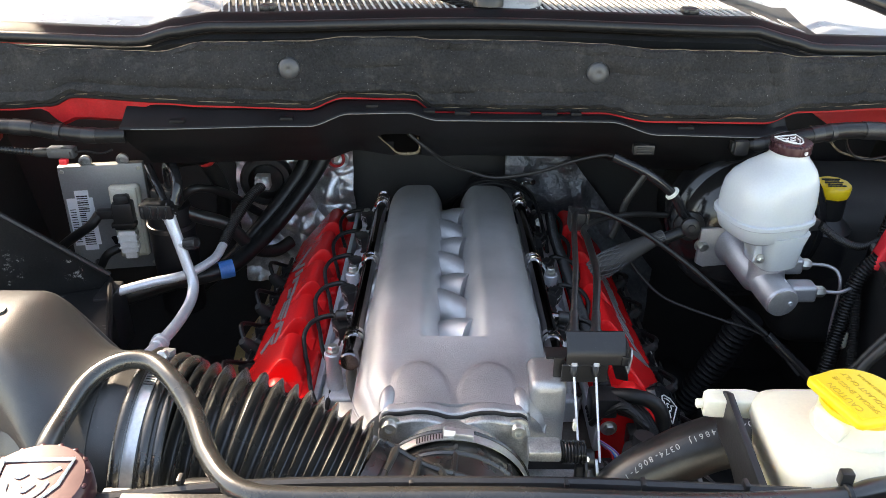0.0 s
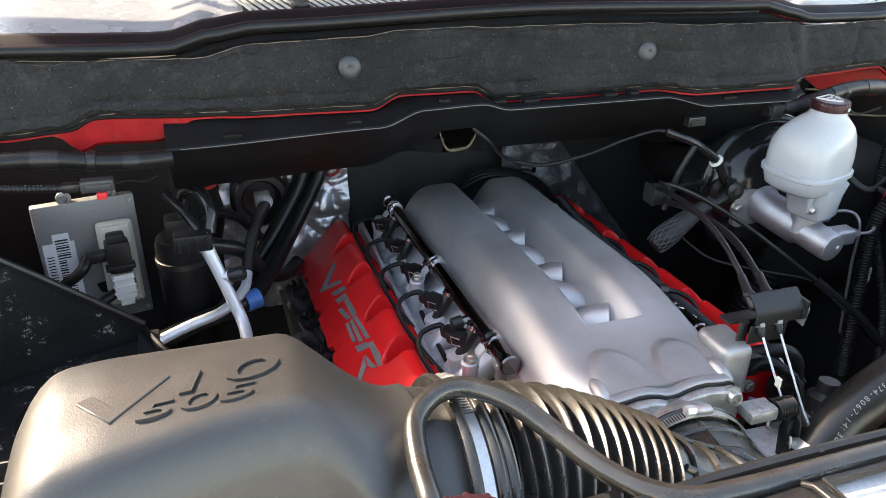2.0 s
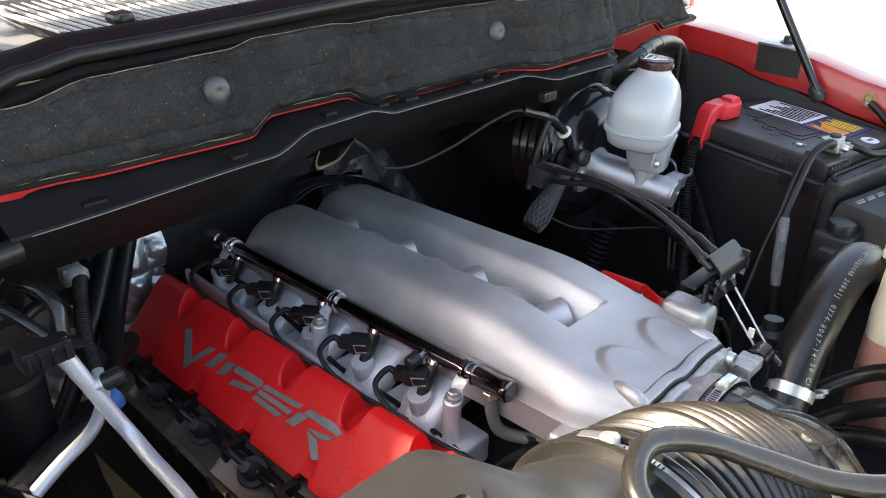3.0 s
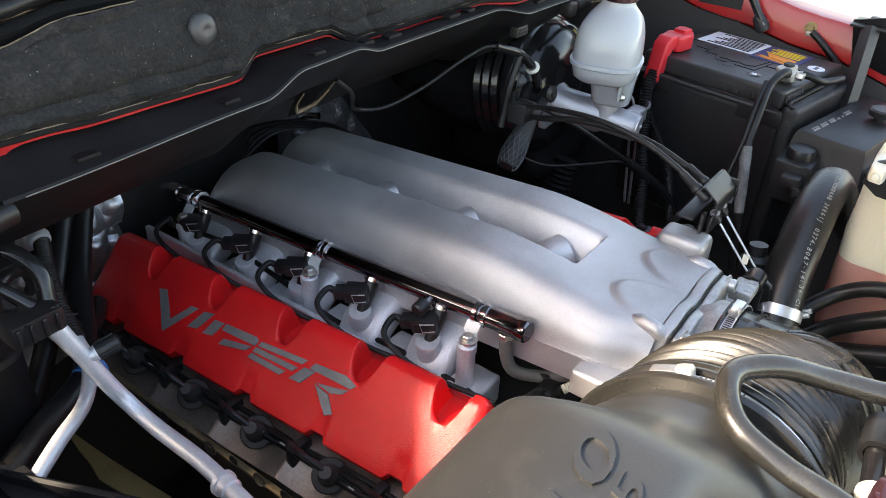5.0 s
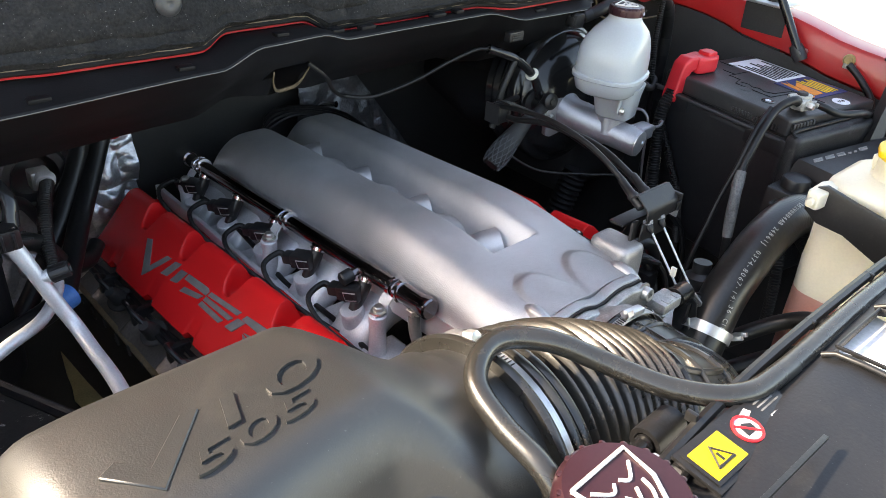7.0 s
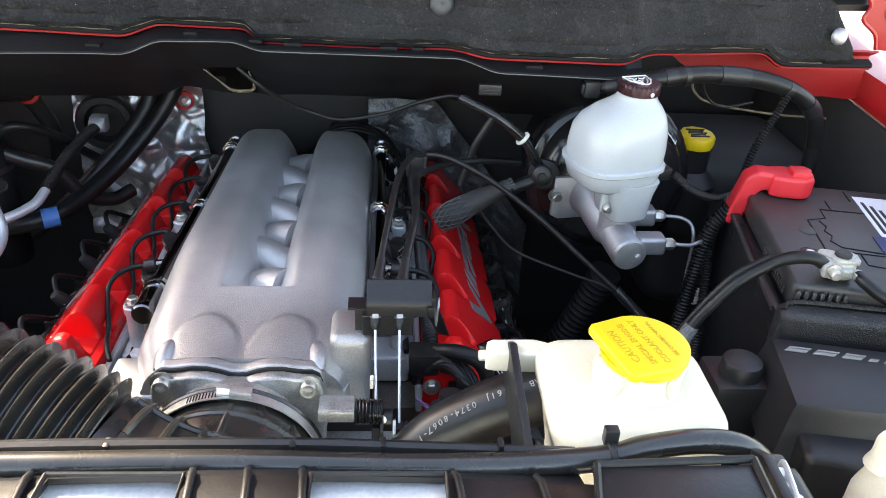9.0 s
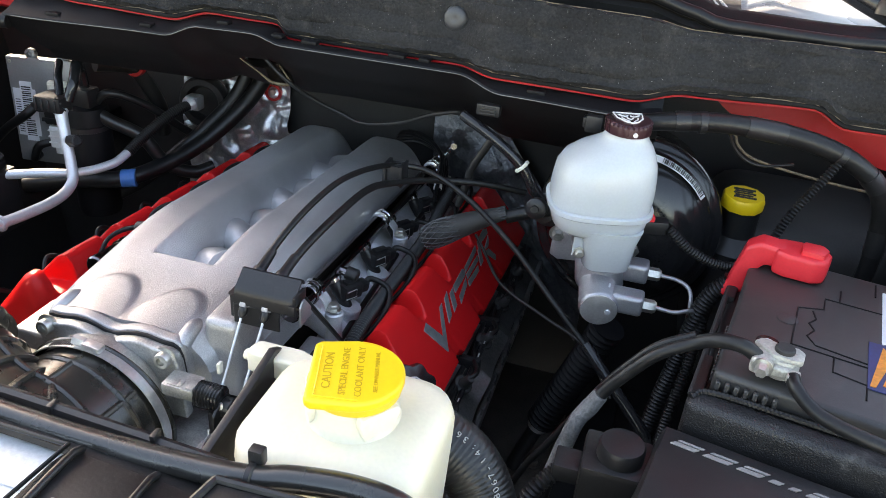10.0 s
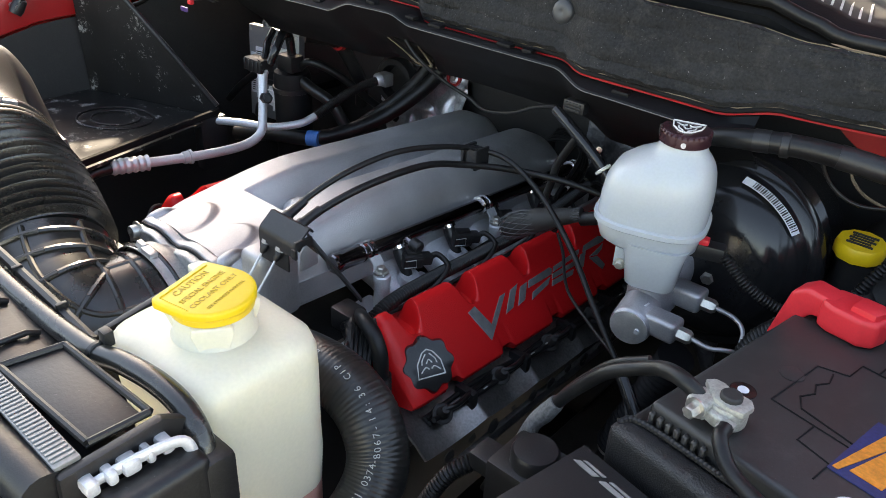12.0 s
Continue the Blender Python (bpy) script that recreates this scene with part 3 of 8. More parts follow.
ws = [[(x, 1.6 + 0.5 * k / 6 - 0.12 * (x / 0.85) ** 2, 1.535 + 0.48 * k / 6) for x in [-0.85 + 1.7 * i / 24 for i in range(25)]] for k in range(7)]
gl = solo("windscreen", sheet(ws, 0.005), GLASS, "tinted laminated windscreen", "windscreen", kind="structure")
gl.visible_shadow = False
solo("cabin_wall", box((-0.86, 2.3, 0.9), (0.86, 2.34, 2.2), 0.02), BLACKDULL, "dark cabin interior behind the windscreen", "cabin", kind="structure")
solo("dashboard", box((-0.86, 1.66, 1.1), (0.86, 2.2, 1.52), 0.05), BLACKDULL, "dark grey dashboard top under the windscreen", "dashboard", kind="structure")

# raised hood with its struts
hr = []
for k in range(13):
    f = k / 12
    yy = 1.4 - 0.38 * f
    zz = 1.615 + 1.165 * f
    hr.append([(x, yy + 0.06 * (x / 0.85) ** 2, zz + 0.04 * (1 - (x / 0.85) ** 2) * math.sin(math.pi * f)) for x in [-0.85 + 1.7 * i / 20 for i in range(21)]])
hood = thing("hood", "raised red hood hinged at the cowl", "hood", (0, 1.36, 1.68))
part("panel", sheet(hr, 0.012), REDBODY, hood)
# unseen liner, added and sized to limit red light from the panel
part("hood_liner", sheet([[Vector(p) + Vector((0, -0.03, -0.02)) for p in r[3:18]] for r in hr[1:12]], 0.012), INSUL, hood, "assumed dark liner under the hood, unseen, damping its red bounce")
for s in (-1, 1):
    st = thing("gas_strut", "slim black gas strut holding the hood up", "gas strut", (s * 0.87, 0.89, 1.28), group="hood struts")
    part("cylinder", tube([(s * 0.875, 0.895, 1.283), (s * 0.855, 1.15, 1.66)], 0.008, 12, 2), BLACKGLOSS, st)
    part("piston_rod", tube([(s * 0.855, 1.15, 1.66), (s * 0.845, 1.3, 1.88)], 0.004, 10, 2), CHROME, st)
    part("end_fitting", lathe([(0.012, 0), (0.014, 0.01), (0.012, 0.03), (0.007, 0.034)], (s * 0.88, 0.885, 1.262), (-s * 0.05, 0.55, 0.8), 16), BLACK, st)
    part("ball_stud", tube([(s * 0.905, 0.89, 1.275), (s * 0.868, 0.89, 1.275)], 0.006, 10, 1), ZINC, st)

# lower bay: rails, cross member, shields
for s in (-1, 1):
    solo("frame_rail", box((s * 0.45, 0.2, 0.5), (s * 0.56, 1.9, 0.66), 0.012), BLACKDULL, "black chassis frame rail under the engine bay", "frame rail", group="frame rails", kind="structure")
    solo("splash_shield", box((s * 0.56, 0.24, 0.62), (s * 0.9, 1.5, 0.64), 0.006), BLACKDULL, "black splash shield above the wheel", "shield", group="splash shields", kind="structure")
solo("cross_member", box((-0.46, 0.7, 0.42), (0.46, 0.86, 0.54), 0.015), BLACKDULL, "black steel cross member under the engine", "cross member", kind="structure")
solo("front_undertray", box((-0.45, 0.24, 0.5), (0.45, 0.72, 0.52), 0.004), BLACKDULL, "black undertray below the radiator", "undertray", kind="structure")
solo("rear_undertray", box((-0.45, 1.0, 0.46), (0.33, 1.5, 0.48), 0.004), BLACKDULL, "black undertray below the firewall", "undertray", kind="structure")

solo("cowl_corner_panel", box((-0.9, 1.2, 1.29), (-0.73, 1.24, 1.47), 0.02, seg=3), REDBODY, "red painted cowl corner beside the insulation pad", "panel", kind="structure")
solo("foam_block", box((-0.765, 1.168, 1.385), (-0.728, 1.2, 1.44), 0.008, seg=2), GREYTAPE, "worn grey foam block at the pad end", "foam", kind="structure")

hg = thing("hinge_mount", "red painted steel hood hinge plate at the cowl corner", "hood hinge", (0.9, 1.21, 1.39))
HM = place((0, 1.215, 0), (1, 0, 0), (0, 0, 1))
part("plate", prism([(0.846, 1.53), (0.85, 1.478), (0.868, 1.462), (0.877, 1.446), (0.871, 1.428), (0.896, 1.408), (0.906, 1.384), (0.95, 1.378), (0.95, 1.53)], 0.004, HM, 0.001), REDBODY, hg)
part("folded_edge", tube([(0.852, 1.213, 1.478), (0.869, 1.211, 1.462), (0.878, 1.211, 1.446), (0.872, 1.211, 1.428), (0.897, 1.211, 1.408), (0.907, 1.211, 1.384)], 0.0032, 8, 4), REDBODY, hg)
part("slot", lathe([(0.009, 0), (0.009, 0.0012), (0.0068, 0.0014), (0, 0.0006)], (0.872, 1.211, 1.482), (0, -1, 0), 20), BLACKDULL, hg)
part("bolt", hexbolt((0.915, 1.211, 1.44), (0, -1, 0.1), 0.009, 0.009), REDBODY, hg)

# ---- engine ----
def plenum_height(u, v):
    a = abs(u)
    s = (a - 0.068) / 0.05
    front = smoothstep(0.834, 0.806, v)
    if s >= 0:
        hump = max(0.0, 1 - s ** 2.7) ** 0.5 if s < 1 else 0.0
    else:
        # the trough between the humps: a narrow slot with flared, rounded walls
        t = min(1.0, max(0.0, (a - 0.017) / 0.028))
        wall = (0.42 + 0.58 * (1 - (1 - t) ** 2.2)) * smoothstep(0.0158, 0.0182, a)
        hump = max(wall, front)
    e = (v - 1.3) / 0.075
    rear = max(0.0, 1 - max(0.0, e) ** 2.4) ** 0.5 if e < 1 else 0.0
    nose = (0.712 - v) / 0.036
    if nose > 0 and s > 0.1:
        hump *= max(0.0, 1 - (nose * min(1.0, (s - 0.1) * 1.2)) ** 2.4) ** 0.5
    h = 0.075 * hump * rear
    z = 1.141 + h - 0.034 * smoothstep(0.93, 0.67, v) * min(1.0, hump * 1.3)
    # two round passages run out of the nose to the flange below a crescent step
    q = ((a - 0.041) / 0.0385) ** 2 + (max(0.0, v - 0.69) / 0.068) ** 2
    bore = 1.1865 + 0.2 * max(0.0, v - 0.688) - 0.0055 * ((a - 0.041) / 0.0385) ** 2
    return z + (bore - z) * 0.62 * smoothstep(1.16, 0.74, q)


intake = thing("intake_manifold", "silver cast aluminium twin-hump intake manifold on top of the engine", "intake manifold", E(0, 1.0, 1.05))
NU, NV = 150, 210
bm = bmesh.new()
us = [-0.121 + 0.242 * i / NU for i in range(NU + 1)]
vs_ = [0.688 + 0.692 * j / NV for j in range(NV + 1)]


def plan_u(u, v):
    k = 1.0 - 0.16 * smoothstep(0.75, 0.685, v) + 0.02 * smoothstep(1.1, 0.8, v)
    return u * k


top = [[bm.verts.new(E(plan_u(u, v), v, plenum_height(u, v))) for u in us] for v in vs_]
for j in range(NV):
    for i in range(NU):
        bm.faces.new((top[j][i], top[j][i + 1], top[j + 1][i + 1], top[j + 1][i]))
rim = [(0, i) for i in range(NU + 1)] + [(j, NU) for j in range(1, NV + 1)] + [(NV, i) for i in range(NU - 1, -1, -1)] + [(j, 0) for j in range(NV - 1, 0, -1)]
low = {}
for j, i in rim:
    v, u = vs_[j], us[i]
    low[(j, i)] = bm.verts.new(E(plan_u(u, v) * 1.01, v, 1.108))
for a, b in zip(rim, rim[1:] + rim[:1]):
    bm.faces.new((top[a[0]][a[1]], low[a], low[b], top[b[0]][b[1]]))
part("plenum", bm, CAST, intake, "satin silver sand-cast plenum with a fine grain", sharp=50)
# cross-over runners in the valley
for k, v in enumerate((0.868, 0.94, 1.005, 1.07, 1.14, 1.205, 1.27)):
    sgn = 1 if k % 2 else -1
    p, q = E(-0.024, v + 0.012, 1.152 + 0.01 * sgn), E(0.024, v - 0.014, 1.156 - 0.01 * sgn)
    part("runner", tube([p, p.lerp(q, 0.5) + Vector((0, 0, 0.007)), q], [0.027, 0.025, 0.027], 14, 5), CAST, intake)
# black sheet over the cast floor, for the shade between the runners
part("valley_shade", box(E(-0.026, 0.84, 1.14), E(0.026, 1.3, 1.15), 0.002), BLACKDULL, intake)
# boss, foot, flange and bolts
part("boss", bevelled(box((0.104, 0.704, 1.105), (0.146, 0.764, 1.204), 0.012, seg=4), 0), CAST, intake, "square cast mounting boss")
part("foot", box((-0.128, 0.684, 1.11), (-0.07, 0.75, 1.143), 0.006, seg=3), CAST, intake)
part("foot_bolt", hexbolt((-0.127, 0.712, 1.125), (-1, 0.2, 0.1), 0.0065, 0.006, True, True), ZINC, intake)
for s in (-1, 1):
    part("corner_rib", tube([E(s * 0.0765, 0.682, 1.172), E(s * 0.0765, 0.692, 1.178), E(s * 0.0755, 0.706, 1.181), E(s * 0.074, 0.72, 1.178)], [0.0085, 0.009, 0.0085, 0.006], 14, 5), CAST, intake)
half = [(0.0, 0.0335), (0.008, 0.0345), (0.018, 0.0385), (0.03, 0.0415), (0.044, 0.042), (0.056, 0.0395), (0.064, 0.0385), (0.074, 0.0385), (0.081, 0.034), (0.084, 0.024), (0.085, 0.0), (0.085, -0.05)]
poly = [(-x, y) for x, y in half[:0:-1]] + half
fl = prism(poly, 0.013, place(E(0, 0.69, 1.1455), (1, 0, 0), (0, -0.067, 1)), 0.003, 3)
part("flange", fl, CAST, intake, "satin cast front flange")
# dark strip stands in for the overhang shade between the flanges
gk = prism([(x * 0.985, y - 0.0015) for x, y in poly], 0.002, place(E(0, 0.677, 1.1435), (1, 0, 0), (0, -0.067, 1)), 0)
part("flange_shade", gk, BLACKDULL, intake, "dark strip for the shade between the two flanges")
fl = prism([(x * 1.0, y - 0.0035) for x, y in poly], 0.012, place(E(0, 0.675, 1.1425), (1, 0, 0), (0, -0.067, 1)), 0.003, 3)
part("flange", fl, CAST_ROUGH, intake, "rough raw aluminium throttle flange")
for p in ((-0.054, 0.664, 1.18), (0.087, 0.664, 1.177)):
    part("bolt", hexbolt(p, (0, -1, 0.07), 0.0085, 0.009, True, True), ZINC, intake, "socket head bolt")

throttle = thing("throttle_valve", "raw aluminium throttle valve unit bolted to the manifold front", "throttle", E(0, 0.64, 1.05))
prof = [(0.064, 0.0), (0.065, 0.006), (0.068, 0.014), (0.072, 0.02), (0.072, 0.042)]
bm = lathe(prof, E(-0.003, 0.674, 1.108), (0, -1, 0.03), 44)
part("housing", bm, CAST_ROUGH, throttle, "mottled raw cast housing")
part("shaft_block", box((0.097, 0.636, 1.153), (0.133, 0.662, 1.167), 0.003), CAST_ROUGH, throttle)
part("shaft_block", box((-0.11, 0.61, 1.118), (-0.06, 0.655, 1.15), 0.004), BLACK, throttle, "black throttle position sensor")
part("return_spring", tube([(0.134, 0.647, 1.158), (0.16, 0.647, 1.158)], 0.0115, 14, 6, ribs=(0.0035, 0.002)), BLACKGLOSS, throttle)
for k, w in enumerate((0.012, 0.006, 0.01)):
    part("cast_mark", box((0.104 + 0.01 * k, 0.638, 1.1668), (0.104 + 0.01 * k + w * 0.8, 0.648, 1.168), 0.0003), CAST_ROUGH, throttle)
for x_, z_, m_ in ((0.158, 1.132, BLACK), (0.17, 1.128, ZINC), (0.183, 1.124, BLACK)):
    part("lever", prism([(-0.012, -0.045), (0.012, -0.045), (0.017, -0.01), (0.013, 0.018), (0.002, 0.026), (-0.01, 0.018), (-0.015, -0.01)], 0.0032, place((x_, 0.638, z_), (0, 1, 0), (0, 0, 1)), 0.0008), m_, throttle)
part("lever_roller", lathe([(0.0095, 0), (0.0105, 0.001), (0.0105, 0.009), (0.0095, 0.01), (0, 0.01)], (0.16, 0.648, 1.148), (1, 0, 0), 20), BLACK, throttle)
part("roller_pin", lathe([(0.0045, 0), (0.004, 0.003), (0, 0.003)], (0.16, 0.642, 1.153), (0, -1, 0.4), 14), STEEL, throttle)
part("return_wire", tube([(0.152, 0.63, 1.13), (0.154, 0.622, 1.1), (0.165, 0.62, 1.084), (0.188, 0.62, 1.084), (0.196, 0.624, 1.1), (0.196, 0.632, 1.125)], 0.0016, 8, 6), STEEL, throttle, "bent steel return wire")
part("idle_screw", tube([(0.172, 0.63, 1.1), (0.172, 0.605, 1.108)], 0.003, 8, 2), ZINC, throttle)
part("clip_tab", box((0.147, 0.66, 1.176), (0.1505, 0.667, 1.188), 0.0006), IVORY, throttle, "small pale tab")
part("lower_housing", box((0.08, 0.63, 1.04), (0.24, 0.7, 1.085), 0.008), CAST_ROUGH, throttle)
part("sensor", lathe([(0.016, 0), (0.016, 0.02), (0.02, 0.022), (0.02, 0.05), (0.012, 0.056), (0.012, 0.07)], (0.222, 0.66, 1.095), (0.1, 0.1, 1), 20), BLACK, throttle, "black temperature sensor")

# throttle cable box, rods and cables
tb = thing("throttle_cable_bracket", "black folded steel throttle cable bracket beside the manifold", "cable bracket", (0.176, 0.745, 1.16))
rows = [[(x, y, z) for x in [0.142 + 0.066 * i / 6 for i in range(7)]] for y, z in ((0.736, 1.255), (0.733, 1.2595), (0.729, 1.2605), (0.713, 1.2475), (0.7105, 1.244), (0.7095, 1.24), (0.7095, 1.229))]
part("hood_plate", sheet(rows, 0.0022), BLACK, tb)
part("base_plate", box((0.122, 0.73, 1.2215), (0.205, 0.75, 1.225), 0.001), BLACK, tb)
for x0, d_ in ((0.152, (0.12, 0.86, 0.46)), (0.177, (0.14, 0.88, 0.42))):
    part("ferrule", lathe([(0.0045, -0.012), (0.0062, -0.01), (0.0062, 0.004), (0.0072, 0.005), (0.0072, 0.01), (0.0058, 0.012), (0.005, 0.034), (0.0042, 0.036)], (x0, 0.736, 1.247), d_, 16), BLACK, tb)
part("tab", box((0.203, 0.7065, 1.23), (0.2105, 0.7095, 1.242), 0.001), BLACK, tb)
part("tab", box((0.2075, 0.7075, 1.2415), (0.2115, 0.731, 1.252), 0.001), BLACK, tb)
# pale alloy colour carries the sheen of the lit black plate
part("side_plate", prism([(0.0, 0.0), (0.0, 0.024), (0.005, 0.03), (0.01, 0.03), (0.024, 0.012), (0.024, 0.0)], 0.0022, place((0.212, 0.711, 1.216), (0, 1, 0.05), (0.06, 0, 1)), 0.0006), ALLOY, tb, "side plate in pale alloy, for the sheen on black steel")
part("arm", prism([(-0.011, 0), (0.013, 0), (0.009, -0.108), (-0.007, -0.112)], 0.0028, place((0.199, 0.737, 1.244), (0.86, -0.5, 0), (-0.1, -0.55, 0.83)), 0.001), BLACK, tb)
part("lower_plate", box((0.138, 0.712, 1.203), (0.19, 0.7145, 1.227), 0.0008, seg=1), BLACK, tb)
part("strut", box((0.13, 0.72, 1.165), (0.142, 0.724, 1.23), 0.001), BLACK, tb)
for x0, x1 in ((0.151, 0.1535), (0.1757, 0.1765)):
    part("cable_nut", lathe([(0.006, 0), (0.006, 0.005), (0.0045, 0.006)], (x0, 0.7145, 1.2305), (0, -0.45, -0.9), 6), ALLOY, tb)
    part("cable_end", lathe([(0.0042, 0), (0.0048, 0.003), (0.0044, 0.009), (0.0018, 0.013)], (x0, 0.7125, 1.226), (0, -0.6, -0.8), 12), BLACK, tb)
    part("rod", tube([(x0, 0.706, 1.218), (x1, 0.65, 1.155), (x1, 0.64, 1.145)], 0.0014, 8, 3), SILVER, tb, "thin bright steel rod")
    part("rod_clevis", box((x1 - 0.004, 0.634, 1.118), (x1 + 0.004, 0.645, 1.148), 0.0015), BLACK, tb)


def wraps(ob, pts, spans):
    """Smooth tape wound round stretches of a harness: (first, last, radius) along its smoothed path."""
    line, _ = smooth_path(pts, 8)
    for a, b, r in spans:
        part("tape_wrap", tube(line[a:b], r, 18, 1), BLACK, ob, "smooth black tape wrap")


def cable(name, pts, r, label, material=None, ribs=None, cat="cable", n=8, seg=10):
    return solo(name, tube(pts, r, seg, n, ribs), material or RUBBER, label, cat)


cable("throttle_cable", [(0.152, 0.734, 1.247), (0.157, 0.775, 1.268), (0.165, 0.83, 1.285), (0.173, 0.9, 1.291), (0.184, 0.97, 1.282), (0.2, 1.03, 1.266), (0.24, 1.05, 1.256), (0.3, 1.045, 1.228), (0.37, 1.02, 1.185), (0.43, 0.99, 1.14), (0.485, 0.965, 1.098)], 0.0038, "black sheathed throttle cable arching over the valve cover")
cable("cable_sleeve", [(0.485, 0.965, 1.098), (0.53, 0.942, 1.06), (0.575, 0.92, 1.02), (0.61, 0.9, 0.97), (0.62, 0.89, 0.9)], 0.008, "glossy black cable sleeve dropping beside the battery", BLACKGLOSS)
cable("cruise_cable", [(0.177, 0.734, 1.244), (0.183, 0.775, 1.262), (0.193, 0.84, 1.275), (0.197, 0.93, 1.272), (0.205, 1.0, 1.254), (0.24, 1.06, 1.24), (0.3, 1.1, 1.23), (0.36, 1.13, 1.215)], 0.0046, "thick black cruise control cable")
cl = thing("cable_clip", "black plastic clip tying two cables together", "clip", (0.2, 1.02, 1.25))
for i in range(4):
    part("rung", box((0.19, 1.015 + 0.006 * i, 1.243), (0.21, 1.018 + 0.006 * i, 1.27), 0.001), BLACK, cl)
part("spine", box((0.186, 1.012, 1.243), (0.191, 1.04, 1.272), 0.001), BLACK, cl)
part("spine", box((0.209, 1.012, 1.243), (0.213, 1.04, 1.272), 0.001), BLACK, cl)


# valve covers: s = -1 or 1
def valve_cover(s):
    vc = thing("valve_cover", "bright red valve cover with bolt pockets and a raised grey badge", "valve cover", E(s * 0.24, 1.1, 0.98), group="valve covers")
    V0, V1 = 0.786, 1.437
    pockets = [0.838, 0.952, 1.072, 1.198, 1.325]
    # section from the outer foot over the flat face and the ridge to the inner flange: (u, w)
    outline = [(0.28, 1.024), (0.305, 1.031), (0.3085, 1.0395), (0.3035, 1.0475), (0.244, 1.1165), (0.2385, 1.1225), (0.232, 1.1262), (0.2255, 1.1268), (0.2195, 1.1235), (0.213, 1.113), (0.2075, 1.099), (0.2055, 1.092), (0.2035, 1.0895), (0.194, 1.0885), (0.192, 1.086), (0.191, 1.02)]
    fine = [(0.297, 1.055), (0.29, 1.063), (0.28, 1.0745), (0.27, 1.086), (0.262, 1.0955), (0.2545, 1.104), (0.2515, 1.1078), (0.2485, 1.1113), (0.2462, 1.114), (0.2413, 1.1195), (0.2352, 1.125), (0.2288, 1.1268), (0.2225, 1.1256), (0.2163, 1.1185), (0.2102, 1.106)]
    sec = sorted(outline[3:12] + fine, key=lambda p: -p[0])
    sec = outline[:3] + sec + outline[12:]
    sec = [p for a, b in zip(sec, sec[1:]) for p in ((a, ((a[0] + b[0]) / 2, (a[1] + b[1]) / 2)) if 0.2 < b[0] < 0.262 else (a,))] + sec[-1:]
    loops = []
    n = 420
    for j in range(n + 1):
        v = V0 + (V1 - V0) * j / n
        e = min(v - V0, V1 - v)
        rnd = 1 - (1 - min(1.0, e / 0.022)) ** 2.5 if e < 0.022 else 1.0
        notch = max(smoothstep(1.2, 0.6, abs(v - p - 0.02) / 0.013) for p in pockets)
        lp = []
        for (u, w) in sec:
            uu, ww = 0.25 + (u - 0.25) * (0.9 + 0.1 * rnd), w
            if w > 1.02:
                ww = 1.02 + (w - 1.02) * (0.72 + 0.28 * rnd)
            for p in pockets:
                cut = smoothstep(0.023, 0.0165, math.hypot((u - 0.217) * 0.52, v - p))
                if ww > 1.0915:
                    ww += (1.0915 - ww) * cut
            if w < 1.06 and u > 0.29:
                uu -= 0.006 * notch
                ww += 0.005 * notch if w > 1.02 else 0
            lp.append(E(s * uu, v, ww))
        loops.append(lp)
    b = bmesh.new()
    skin(b, loops)
    part("cover", b, RED, vc, sharp=42)
    for p in pockets:
        part("inner_lobe", box((-0.011, -0.026, -0.012), (0.01, 0.026, 0.008), 0.006, Matrix.Translation(E(s * 0.2025, p + 0.062, 1.0915)), seg=3), RED, vc)
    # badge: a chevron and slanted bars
    m = place(E(s * 0.2865, 1.303 if s < 0 else 0.912, 1.0672), (0, -1, 0.067) if s < 0 else (0, 1, -0.067), (-s * 0.69, 0, 0.74))
    marks = [[(0.004, 0.0355), (0.0186, 0.0393), (0.0475, 0.0065), (0.0728, 0.0345), (0.0866, 0.0355), (0.0433, -0.0122)],
             [(0.0804, 0.0085), (0.0981, 0.0115), (0.1163, 0.0387), (0.0977, 0.0353)],
             [(0.1099, 0.0099), (0.127, 0.0129), (0.1385, 0.034), (0.1205, 0.0325)], [(0.1415, 0.0345), (0.196, 0.037), (0.202, 0.0335), (0.1985, 0.0262), (0.138, 0.0248)], [(0.1425, 0.0074), (0.187, 0.0155), (0.195, 0.024), (0.1475, 0.0168)],
             [(0.2058, 0.035), (0.2819, 0.04), (0.276, 0.0325), (0.2025, 0.0278)], [(0.201, 0.0262), (0.2725, 0.0272), (0.266, 0.0202), (0.1985, 0.0192)], [(0.1947, 0.0102), (0.251, 0.0095), (0.2575, 0.0165), (0.198, 0.0175)],
             [(0.2656, 0.0113), (0.2836, 0.0121), (0.2985, 0.0325), (0.2805, 0.031)], [(0.2933, 0.041), (0.339, 0.0441), (0.3575, 0.0385), (0.352, 0.032), (0.2875, 0.0325)], [(0.3035, 0.0212), (0.3385, 0.0275), (0.3505, 0.0305), (0.3435, 0.0225), (0.328, 0.0178)], [(0.3035, 0.0195), (0.3265, 0.0162), (0.3425, -0.0015), (0.3332, -0.0068)]]
    lean = 0.0 if s < 0 else 0.45
    for pl in [[(x + lean * (y - 0.005), y) for x, y in q] for q in marks]:
        part("badge_block", prism(pl, 0.002, m, 0.0006, 1), BADGE, vc, "worn grey raised badge shape")
    return vc


for s in (-1, 1):
    valve_cover(s)

